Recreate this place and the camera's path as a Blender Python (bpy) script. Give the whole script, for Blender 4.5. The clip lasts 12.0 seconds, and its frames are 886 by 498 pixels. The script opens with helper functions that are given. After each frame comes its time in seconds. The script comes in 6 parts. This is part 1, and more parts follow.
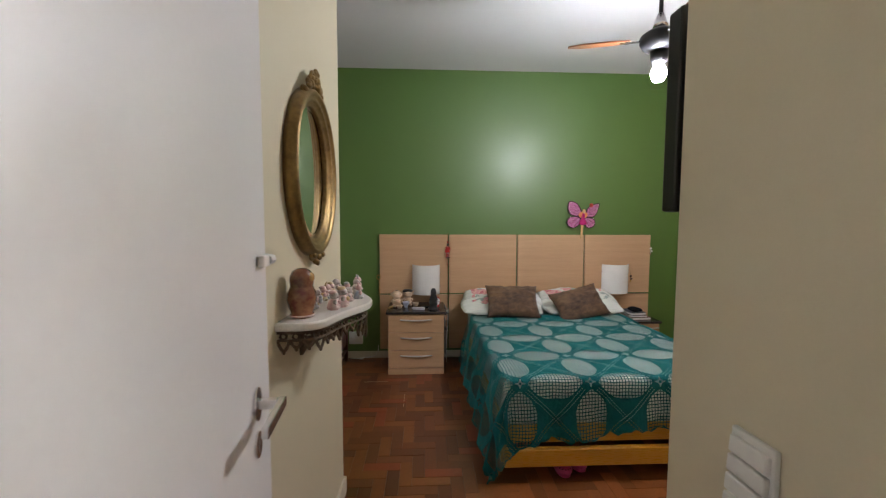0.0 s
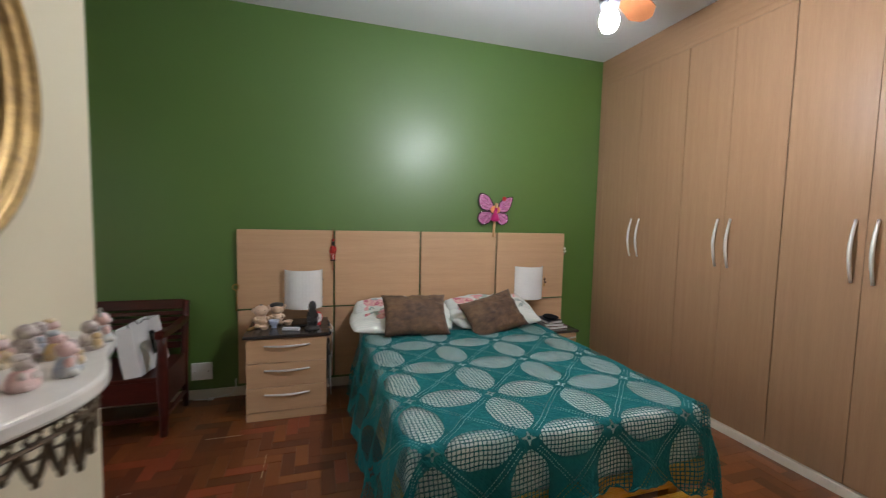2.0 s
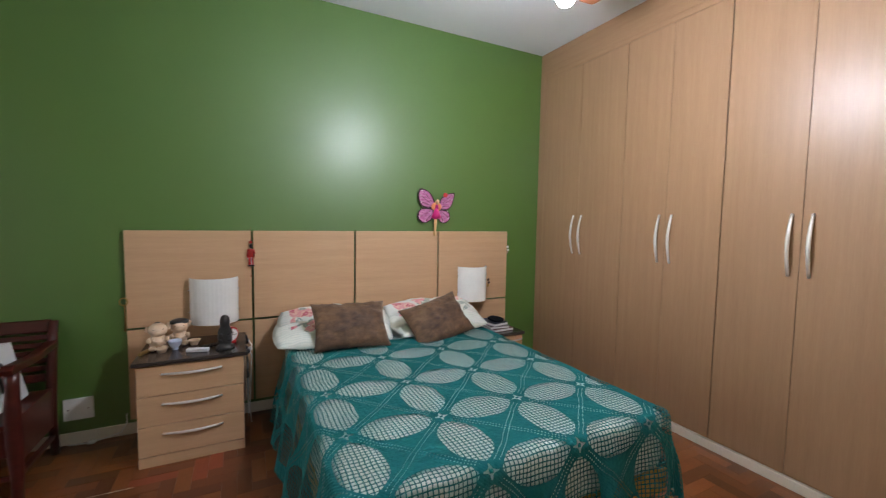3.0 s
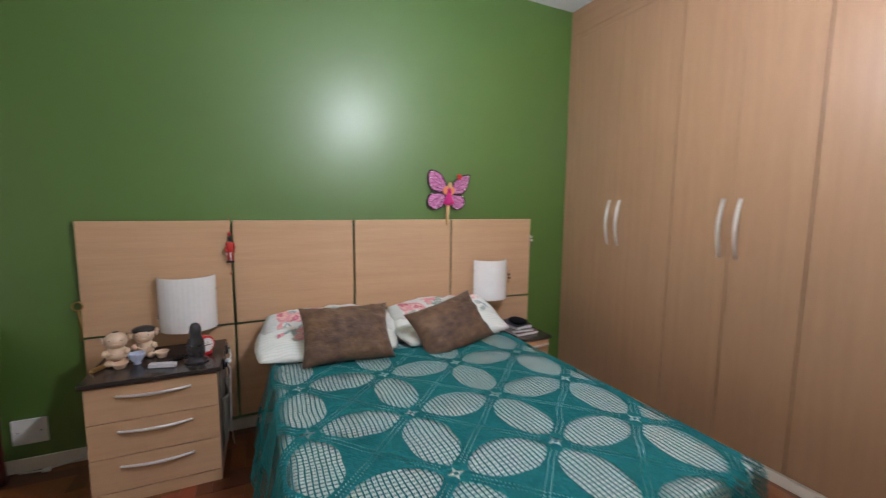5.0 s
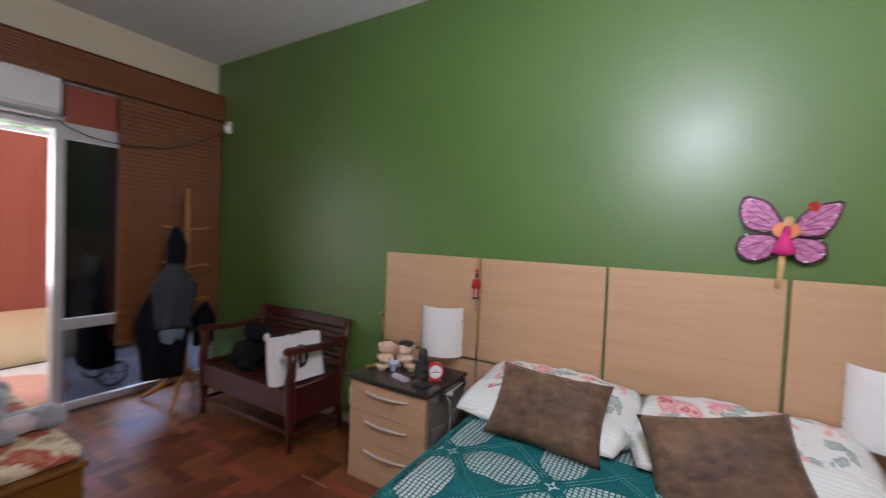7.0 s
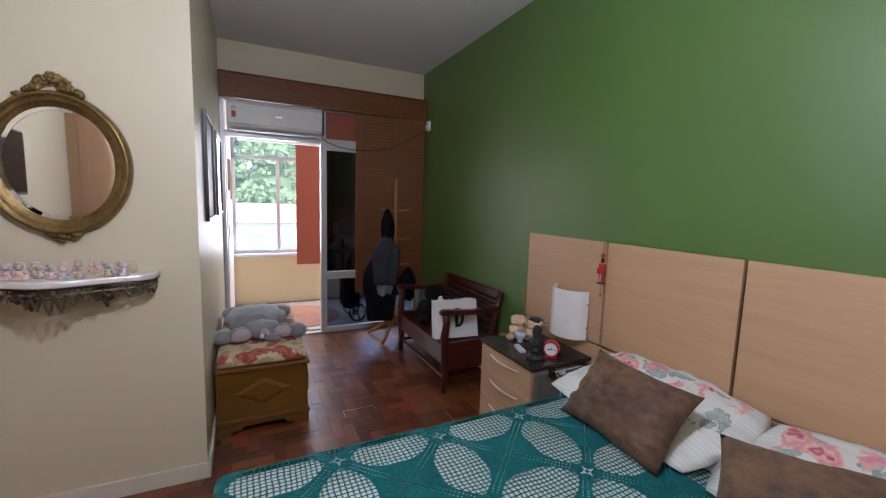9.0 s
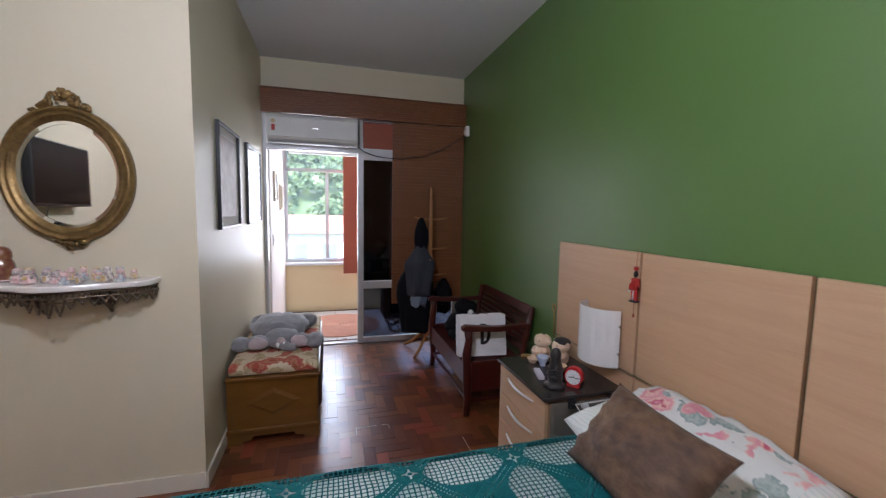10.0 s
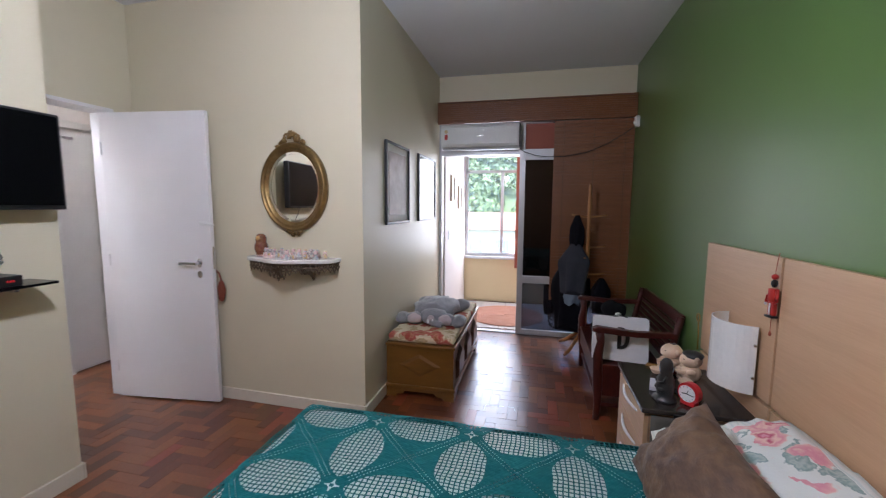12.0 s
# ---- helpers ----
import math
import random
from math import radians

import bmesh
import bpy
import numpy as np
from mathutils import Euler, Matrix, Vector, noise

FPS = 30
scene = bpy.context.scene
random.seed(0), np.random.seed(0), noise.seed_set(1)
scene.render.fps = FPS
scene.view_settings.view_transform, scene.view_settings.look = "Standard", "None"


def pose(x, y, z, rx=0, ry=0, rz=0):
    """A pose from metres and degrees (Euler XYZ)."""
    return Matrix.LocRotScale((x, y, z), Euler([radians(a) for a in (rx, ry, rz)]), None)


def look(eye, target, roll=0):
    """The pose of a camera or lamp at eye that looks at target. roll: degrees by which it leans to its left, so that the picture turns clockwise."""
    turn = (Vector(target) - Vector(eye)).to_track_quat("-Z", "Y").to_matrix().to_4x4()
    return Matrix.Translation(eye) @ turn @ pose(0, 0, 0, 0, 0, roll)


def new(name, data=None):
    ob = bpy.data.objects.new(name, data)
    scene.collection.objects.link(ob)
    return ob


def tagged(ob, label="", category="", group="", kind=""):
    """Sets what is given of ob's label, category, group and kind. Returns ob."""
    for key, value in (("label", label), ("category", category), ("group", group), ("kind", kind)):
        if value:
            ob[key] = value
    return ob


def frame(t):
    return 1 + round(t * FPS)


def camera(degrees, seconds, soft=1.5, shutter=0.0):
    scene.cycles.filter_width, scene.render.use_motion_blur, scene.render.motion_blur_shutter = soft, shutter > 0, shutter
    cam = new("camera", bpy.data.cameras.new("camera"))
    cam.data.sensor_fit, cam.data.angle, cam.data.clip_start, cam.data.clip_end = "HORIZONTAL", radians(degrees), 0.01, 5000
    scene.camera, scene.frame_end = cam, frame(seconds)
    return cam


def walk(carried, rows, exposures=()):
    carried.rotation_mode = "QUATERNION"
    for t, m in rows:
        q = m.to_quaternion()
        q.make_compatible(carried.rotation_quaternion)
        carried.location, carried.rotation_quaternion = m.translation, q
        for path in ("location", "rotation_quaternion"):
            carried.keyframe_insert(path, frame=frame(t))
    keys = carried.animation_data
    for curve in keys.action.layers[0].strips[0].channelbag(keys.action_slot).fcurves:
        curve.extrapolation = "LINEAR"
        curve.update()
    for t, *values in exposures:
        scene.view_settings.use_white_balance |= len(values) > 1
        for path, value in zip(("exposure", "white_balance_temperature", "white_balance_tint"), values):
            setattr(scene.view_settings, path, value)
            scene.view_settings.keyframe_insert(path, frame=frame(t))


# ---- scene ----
cam = camera(95.8, 12.0, soft=1.2, shutter=0.5)
PATH = [
    (0, (0.414, 0.828, 1.408), (0.51, 2.821, 1.268), 0.2),
    (0.5, (0.423, 0.966, 1.396), (0.6, 2.953, 1.246), 0.2),
    (1, (0.423, 1.179, 1.413), (0.72, 3.151, 1.259), 0.7),
    (1.5, (0.451, 1.389, 1.4), (0.903, 3.331, 1.241), 1.2),
    (2, (0.545, 1.599, 1.368), (1.139, 3.502, 1.226), 1.3),
    (2.5, (0.594, 1.756, 1.35), (1.35, 3.602, 1.21), 1.2),
    (3, (0.605, 1.87, 1.354), (1.501, 3.653, 1.216), 0.9),
    (3.2, (0.613, 1.899, 1.35), (1.547, 3.663, 1.22), 0.7),
    (4.8, (0.744, 2.216, 1.378), (1.68, 3.97, 1.158), 0.6),
    (5, (0.802, 2.28, 1.366), (1.639, 4.084, 1.152), 0.6),
    (5.5, (0.978, 2.422, 1.397), (1.488, 4.346, 1.199), 1.3),
    (6, (1.147, 2.631, 1.387), (1.225, 4.625, 1.25), 1.6),
    (6.5, (1.382, 2.744, 1.327), (0.889, 4.682, 1.291), 2.4),
    (7, (1.669, 2.726, 1.39), (0.653, 4.447, 1.327), 2.4),
    (7.5, (1.923, 2.706, 1.425), (0.482, 4.088, 1.313), 1.3),
    (7.7, (1.995, 2.66, 1.435), (0.464, 3.94, 1.31), 1.5),
    (9.3, (2.284, 3.183, 1.47), (0.464, 3.98, 1.246), 1.2),
    (9.5, (2.269, 3.267, 1.443), (0.422, 4.007, 1.237), 0.8),
    (10, (2.21, 3.448, 1.448), (0.296, 3.997, 1.26), 1.1),
    (10.5, (2.185, 3.674, 1.466), (0.209, 3.929, 1.287), 1.2),
    (11, (2.229, 3.765, 1.454), (0.238, 3.752, 1.267), 1.1),
    (11.5, (2.357, 3.858, 1.449), (0.389, 3.576, 1.235), 0.7),
    (12, (2.443, 3.934, 1.46), (0.505, 3.487, 1.246), 0.4),
]
walk(cam, [(t, look(eye, target, roll)) for t, eye, target, roll in PATH],
     [(0.0, 3.24, 6700, 10), (1.2, 3.20, 6650, 10), (3.0, 3.55, 6300, 10), (5.0, 3.56, 6300, 14), (6.0, 3.60, 6300, 16), (6.8, 3.60, 6200, 19), (7.6, 3.42, 6200, 18), (9.5, 3.24, 6000, 17), (12.0, 3.36, 5900, 17)])

# ---- world and light ----
world = bpy.data.worlds.new("world")
scene.world = world
world.use_nodes = True
wn = world.node_tree.nodes
sky = wn.new("ShaderNodeTexSky")
sky.sky_type, sky.sun_disc = "NISHITA", False
sky.sun_elevation, sky.sun_rotation = radians(48), radians(75)
world.node_tree.links.new(sky.outputs[0], wn["Background"].inputs[0])
wn["Background"].inputs[1].default_value = 0.15
sun = new("sun", bpy.data.lights.new("sun", "SUN"))
sun.data.energy, sun.data.angle, sun.data.color = 2.0, radians(10), (1, 0.96, 0.90)
sun.matrix_world = look((40, -11, 46), (0, 0, 0))
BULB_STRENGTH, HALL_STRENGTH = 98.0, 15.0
skylight = new("sky_light", bpy.data.lights.new("sky_light", "AREA"))
skylight.data.shape, skylight.data.size, skylight.data.size_y = "RECTANGLE", 2.3, 1.45
skylight.data.energy, skylight.data.color = 7.5, (0.96, 0.98, 1.0)
skylight.matrix_world = look((-3.60, 4.08, 1.47), (-1.6, 4.08, 1.20))
BULB_AT = (1.755, 3.12, 2.265)

# ---- materials ----


def mat(name, col, col2=None, rough=0.5, metal=0.0, scale=6.0, fine=60.0, bump=0.08, stretch=(1, 1, 1), coat=0.0,
        emit=0.0, coat_rough=0.15, spread=0.5, rvar=0.12, per_piece=0.0, spec=0.5, sheen=0.0, trans=0.0, depth=0.01):
    """A surface with two scales of variation: broad stains between col and col2, fine grain in roughness and relief."""
    m = bpy.data.materials.new(name)
    m.use_nodes = True
    nt, n = m.node_tree, m.node_tree.nodes
    link = nt.links.new
    p = n["Principled BSDF"]
    co = n.new("ShaderNodeTexCoord")
    mp = n.new("ShaderNodeMapping")
    mp.inputs["Scale"].default_value = stretch
    link(co.outputs["Object"], mp.inputs[0])
    broad = n.new("ShaderNodeTexNoise")
    broad.inputs["Scale"].default_value, broad.inputs["Detail"].default_value = scale, 5
    grain = n.new("ShaderNodeTexNoise")
    grain.inputs["Scale"].default_value, grain.inputs["Detail"].default_value = fine, 4
    link(mp.outputs[0], broad.inputs["Vector"])
    link(mp.outputs[0], grain.inputs["Vector"])
    both = n.new("ShaderNodeMix")
    both.inputs[0].default_value = 0.4
    link(broad.outputs[0], both.inputs[2])
    link(grain.outputs[0], both.inputs[3])
    wide = n.new("ShaderNodeMapRange")
    wide.inputs[1].default_value, wide.inputs[2].default_value = 0.5 - spread / 2, 0.5 + spread / 2
    link(both.outputs[0], wide.inputs[0])
    mix = n.new("ShaderNodeMix")
    mix.data_type = "RGBA"
    col2 = col2 or tuple(c * 0.88 for c in col)
    mix.inputs[6].default_value, mix.inputs[7].default_value = (*col, 1), (*col2, 1)
    link(wide.outputs[0], mix.inputs[0])
    out = mix.outputs[2]
    if per_piece:
        info = n.new("ShaderNodeObjectInfo")
        geo = n.new("ShaderNodeNewGeometry")
        add = n.new("ShaderNodeMath")
        link(info.outputs["Random"], add.inputs[0])
        link(geo.outputs["Random Per Island"], add.inputs[1])
        frac = n.new("ShaderNodeMath")
        frac.operation = "FRACT"
        link(add.outputs[0], frac.inputs[0])
        rng = n.new("ShaderNodeMapRange")
        rng.inputs[3].default_value, rng.inputs[4].default_value = 1 - per_piece, 1 + per_piece
        link(frac.outputs[0], rng.inputs[0])
        hsv = n.new("ShaderNodeHueSaturation")
        link(rng.outputs[0], hsv.inputs["Value"])
        hue = n.new("ShaderNodeMapRange")
        hue.inputs[3].default_value, hue.inputs[4].default_value = 0.488, 0.512
        link(info.outputs["Random"], hue.inputs[0])
        link(hue.outputs[0], hsv.inputs["Hue"])
        link(out, hsv.inputs["Color"])
        out = hsv.outputs[0]
    link(out, p.inputs["Base Color"])
    rr = n.new("ShaderNodeMapRange")
    rr.inputs[3].default_value, rr.inputs[4].default_value = max(0.02, rough - rvar / 2), min(1, rough + rvar / 2)
    link(grain.outputs[0], rr.inputs[0])
    link(rr.outputs[0], p.inputs["Roughness"])
    p.inputs["Metallic"].default_value = metal
    p.inputs["Specular IOR Level"].default_value = spec
    p.inputs["Coat Weight"].default_value = coat
    p.inputs["Coat Roughness"].default_value = coat_rough
    p.inputs["Sheen Weight"].default_value = sheen
    p.inputs["Transmission Weight"].default_value = trans
    if bump:
        b = n.new("ShaderNodeBump")
        b.inputs["Strength"].default_value, b.inputs["Distance"].default_value = bump, depth
        link(both.outputs[0], b.inputs["Height"])
        link(b.outputs[0], p.inputs["Normal"])
    if emit:
        p.inputs["Emission Color"].default_value = (*col, 1)
        p.inputs["Emission Strength"].default_value = emit
    return m


WALL = mat("cream_wall_paint", (0.68, 0.615, 0.455), (0.64, 0.58, 0.425), 0.42, scale=2, fine=240, bump=0.05, depth=0.004)
GREEN = mat("green_wall_paint", (0.080, 0.172, 0.026), (0.070, 0.156, 0.022), 0.55, spec=0.55, coat=1.0, coat_rough=0.38, scale=2, fine=220, bump=0.06, depth=0.004)
WHITE = mat("white_ceiling_paint", (0.74, 0.75, 0.77), (0.70, 0.71, 0.73), 0.7, scale=2, fine=200, bump=0.05, depth=0.004)
DOORWHITE = mat("white_door_enamel", (0.80, 0.78, 0.78), (0.77, 0.75, 0.75), 0.38, scale=3, fine=90, bump=0.03, depth=0.004)
TRIM = mat("cream_baseboard_paint", (0.74, 0.69, 0.58), (0.66, 0.60, 0.50), 0.4, scale=5, fine=120, bump=0.05)
YELLOW = mat("pale_yellow_render", (0.80, 0.66, 0.40), (0.76, 0.61, 0.36), 0.7, scale=3, fine=150, bump=0.1)
VERWALL = mat("veranda_white_render", (0.80, 0.74, 0.70), (0.76, 0.70, 0.66), 0.7, scale=3, fine=150, bump=0.1)
PARQUET = mat("red_brown_parquet", (0.225, 0.060, 0.020), (0.130, 0.032, 0.011), 0.32, scale=5, fine=90, bump=0.05, stretch=(1, 1, 1),
              per_piece=0.48, rvar=0.16, depth=0.002, coat=0.65, coat_rough=0.25)
SUBFLOOR = mat("dark_floor_joints", (0.075, 0.026, 0.011), None, 0.7)
TILE = mat("pale_floor_tile", (0.70, 0.68, 0.67), (0.64, 0.62, 0.62), 0.22, scale=3, fine=60, bump=0.02, per_piece=0.04)
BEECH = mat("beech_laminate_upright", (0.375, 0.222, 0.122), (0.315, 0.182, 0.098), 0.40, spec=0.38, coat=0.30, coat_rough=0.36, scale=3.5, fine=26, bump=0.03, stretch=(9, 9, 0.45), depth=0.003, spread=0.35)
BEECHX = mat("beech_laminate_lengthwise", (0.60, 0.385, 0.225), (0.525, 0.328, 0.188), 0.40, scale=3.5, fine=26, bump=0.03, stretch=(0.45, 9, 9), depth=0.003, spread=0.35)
SATIN = mat("brushed_aluminium", (0.90, 0.90, 0.90), (0.84, 0.84, 0.85), 0.44, metal=0.85, bump=0.02)
CHROME = mat("satin_chrome", (0.78, 0.78, 0.79), None, 0.22, metal=1.0, bump=0.0)
BLACKPL = mat("black_plastic", (0.012, 0.012, 0.014), None, 0.35, bump=0.02)
SCREEN = mat("black_screen_glass", (0.003, 0.003, 0.004), None, 0.14, spec=0.14, bump=0.0)
WHITEPL = mat("white_plastic", (0.80, 0.80, 0.78), None, 0.35, bump=0.02)
MAHOG = mat("dark_mahogany", (0.085, 0.014, 0.010), (0.036, 0.007, 0.005), 0.32, spec=0.4, scale=5, fine=40, bump=0.04, stretch=(1, 6, 6), coat=0.12)
PELMET = mat("red_brown_slat_wood", (0.25, 0.095, 0.033), (0.175, 0.060, 0.020), 0.4, scale=4, fine=40, bump=0.06, stretch=(6, 0.7, 6))
PINE = mat("yellow_varnished_pine", (0.70, 0.36, 0.045), (0.58, 0.26, 0.03), 0.28, scale=4, fine=30, bump=0.04, stretch=(0.6, 7, 7), coat=0.3)
CHESTW = mat("golden_brown_varnish", (0.195, 0.085, 0.012), (0.125, 0.050, 0.008), 0.3, scale=4, fine=34, bump=0.04, stretch=(6, 0.7, 6), coat=0.3)
CHESTD = mat("dark_brown_varnish", (0.075, 0.028, 0.014), None, 0.3, scale=4, fine=34, bump=0.04, coat=0.3)
STANDW = mat("orange_brown_wood", (0.42, 0.19, 0.06), (0.32, 0.13, 0.04), 0.38, scale=5, fine=40, bump=0.05, stretch=(6, 6, 0.6))
ALU = mat("white_aluminium", (0.62, 0.63, 0.65), None, 0.35, metal=0.3, bump=0.02)
GOLD = mat("antique_gold", (0.30, 0.195, 0.070), (0.13, 0.080, 0.030), 0.38, metal=0.75, scale=14, fine=70, bump=0.2, spread=0.35)
BRONZE = mat("dark_bronze", (0.18, 0.135, 0.09), (0.065, 0.048, 0.034), 0.42, metal=0.7, scale=20, fine=90, bump=0.2)
BRASS = mat("old_brass", (0.48, 0.30, 0.10), None, 0.35, metal=0.8, bump=0.1)
MARBLE = mat("white_marble", (0.80, 0.77, 0.72), (0.68, 0.65, 0.61), 0.2, scale=6, fine=40, bump=0.02)
MIRROR = mat("mirror_silver", (0.90, 0.91, 0.90), (0.90, 0.91, 0.90), 0.02, metal=1.0, bump=0.0, rvar=0.0)
SHEET = mat("white_sheet", (0.90, 0.91, 0.87), (0.86, 0.87, 0.83), 0.8, scale=5, fine=200, bump=0.15)
VELVET = mat("brown_crushed_velvet", (0.200, 0.114, 0.059), (0.062, 0.035, 0.028), 0.65, spec=0.35, scale=3.4, fine=22, bump=0.9, spread=0.28, sheen=0.08, stretch=(1, 1, 1.6), depth=0.022)
STONE = mat("dark_polished_stone", (0.050, 0.040, 0.036), (0.028, 0.022, 0.020), 0.18, scale=30, fine=140, bump=0.02)
OPAL = mat("opal_white_glass", (0.86, 0.86, 0.84), None, 0.22, bump=0.0, coat=0.3)
FANWOOD = mat("fan_blade_wood", (0.24, 0.088, 0.034), (0.17, 0.058, 0.022), 0.35, scale=5, fine=40, bump=0.03, stretch=(0.7, 7, 7))
FANMETAL = mat("black_fan_metal", (0.010, 0.010, 0.012), None, 0.45, metal=0.0, bump=0.02)
BULB = mat("lit_bulb_glass", (0.94, 0.97, 1.06), (0.94, 0.97, 1.06), 0.4, emit=BULB_STRENGTH, bump=0.0)
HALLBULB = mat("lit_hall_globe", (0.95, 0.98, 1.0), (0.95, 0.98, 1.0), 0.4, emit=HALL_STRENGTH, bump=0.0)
PLUSHG = mat("grey_plush", (0.30, 0.295, 0.315), (0.20, 0.195, 0.215), 0.95, scale=14, fine=160, bump=0.6, sheen=0.5)
PLUSHP = mat("pale_pink_plush", (0.55, 0.44, 0.45), (0.48, 0.38, 0.39), 0.95, scale=14, fine=160, bump=0.6, sheen=0.5)
PLUSHB = mat("black_plush", (0.010, 0.010, 0.012), (0.005, 0.005, 0.006), 0.95, scale=14, fine=160, bump=0.6, spec=0.15)
PAPER = mat("white_paper", (0.82, 0.82, 0.82), (0.76, 0.76, 0.77), 0.6, scale=6, fine=60, bump=0.05)
DENIM = mat("grey_blue_denim", (0.052, 0.056, 0.070), (0.034, 0.037, 0.050), 0.9, spec=0.2, scale=8, fine=200, bump=0.3)
BLACKCL = mat("black_cloth", (0.009, 0.009, 0.013), (0.005, 0.005, 0.008), 0.95, spec=0.15, scale=8, fine=160, bump=0.3)
REDPL = mat("red_plastic", (0.62, 0.018, 0.022), None, 0.3, bump=0.0)
REDPAINT = mat("red_painted_wood", (0.50, 0.025, 0.02), None, 0.4, bump=0.02)
CREAMCER = mat("cream_ceramic", (0.76, 0.58, 0.42), (0.66, 0.46, 0.32), 0.3, scale=18, bump=0.05)
BLACKCER = mat("black_resin", (0.014, 0.014, 0.016), (0.03, 0.028, 0.028), 0.35, scale=30, bump=0.2)
BLUECER = mat("blue_white_china", (0.62, 0.66, 0.76), (0.35, 0.42, 0.62), 0.25, scale=40, bump=0.02)
PINKCER = mat("pink_glazed_china", (0.70, 0.42, 0.40), (0.72, 0.58, 0.55), 0.28, scale=45, bump=0.02, spread=0.3)
MIXCER = mat("painted_china", (0.72, 0.66, 0.60), (0.34, 0.27, 0.26), 0.3, scale=60, bump=0.02, spread=0.25)
GREYCER = mat("grey_blue_china", (0.30, 0.34, 0.42), (0.66, 0.66, 0.62), 0.3, scale=50, bump=0.02, spread=0.25)
YELCER = mat("honey_china", (0.62, 0.42, 0.18), (0.62, 0.54, 0.40), 0.3, scale=50, bump=0.02, spread=0.25)
LACQUER = mat("brown_red_lacquer", (0.135, 0.026, 0.014), (0.28, 0.115, 0.045), 0.25, scale=22, fine=60, bump=0.0, coat=1.0, coat_rough=0.06, spread=0.22, rvar=0.05)
GOLDLAC = mat("gold_lacquer", (0.55, 0.32, 0.10), (0.40, 0.18, 0.06), 0.2, scale=40, bump=0.02, coat=0.4)
REDBLIND = mat("terracotta_blind", (0.42, 0.105, 0.055), (0.36, 0.085, 0.045), 0.55, scale=4, fine=60, bump=0.05)
RUG = mat("terracotta_rug", (0.55, 0.25, 0.17), (0.62, 0.36, 0.27), 0.95, scale=10, fine=160, bump=0.5)
PINKSOFT = mat("pink_foam_rubber", (0.62, 0.07, 0.22), None, 0.5, bump=0.05)
HALLDOOR = mat("cream_white_door_paint", (0.78, 0.75, 0.70), None, 0.35, bump=0.03)
FOLIAGE = mat("hillside_leaves", (0.10, 0.150, 0.066), (0.125, 0.175, 0.085), 0.8, spec=0.1, scale=0.4, fine=3, bump=0.0, per_piece=0.3)
GROUNDM = mat("grass_ground", (0.06, 0.11, 0.035), (0.09, 0.12, 0.05), 0.9, scale=0.2, fine=4, bump=0.0)
FACADE = mat("white_facade", (0.55, 0.53, 0.51), None, 0.8, scale=0.5, fine=4, bump=0.0)
ROOFT = mat("clay_roof_tile", (0.36, 0.16, 0.11), None, 0.8, scale=1, fine=6, bump=0.0)
DARKWIN = mat("dark_window_glass", (0.16, 0.17, 0.18), None, 0.1, bump=0.0)

# ---- mesh helpers ----


def box(bm, x0, x1, y0, y1, z0, z1, bevel=0.0, m=None):
    g = bmesh.ops.create_cube(bm, size=1.0)
    t = Matrix.Translation(((x0 + x1) / 2, (y0 + y1) / 2, (z0 + z1) / 2)) @ Matrix.Diagonal((x1 - x0, y1 - y0, z1 - z0, 1))
    bmesh.ops.transform(bm, matrix=t, verts=g["verts"])
    if bevel:
        es = list({e for v in g["verts"] for e in v.link_edges})
        r = bmesh.ops.bevel(bm, geom=es, offset=bevel, segments=2, affect="EDGES", profile=0.5)
        vs = list({v for f in r["faces"] for v in f.verts} | {v for v in g["verts"] if v.is_valid})
    else:
        vs = g["verts"]
    if m is not None:
        bmesh.ops.transform(bm, matrix=m, verts=vs)
    return vs


def cyl(bm, p0, p1, r0, r1=None, seg=16):
    p0, p1 = Vector(p0), Vector(p1)
    d = p1 - p0
    m = Matrix.Translation((p0 + p1) / 2) @ d.to_track_quat("Z", "Y").to_matrix().to_4x4()
    return bmesh.ops.create_cone(bm, cap_ends=True, segments=seg, radius1=r0, radius2=r0 if r1 is None else r1, depth=d.length, matrix=m)["verts"]


def ball(bm, c, r, seg=16, m=None):
    r = r if isinstance(r, (tuple, list)) else (r, r, r)
    t = Matrix.Translation(c) @ (m or Matrix()) @ Matrix.Diagonal((*r, 1))
    return bmesh.ops.create_uvsphere(bm, u_segments=seg, v_segments=max(6, seg * 5 // 8), radius=1, matrix=t)["verts"]


def lathe(bm, profile, centre=(0, 0, 0), seg=24):
    """Turns a profile of (radius, height) about the vertical."""
    rings = []
    for r, z in profile:
        rings.append([bm.verts.new((centre[0] + r * math.cos(a), centre[1] + r * math.sin(a), centre[2] + z))
                      for a in (2 * math.pi * k / seg for k in range(seg))])
    for a, b in zip(rings, rings[1:]):
        for k in range(seg):
            bm.faces.new((a[k], a[(k + 1) % seg], b[(k + 1) % seg], b[k]))
    bm.faces.new(rings[0][::-1])
    bm.faces.new(rings[-1])


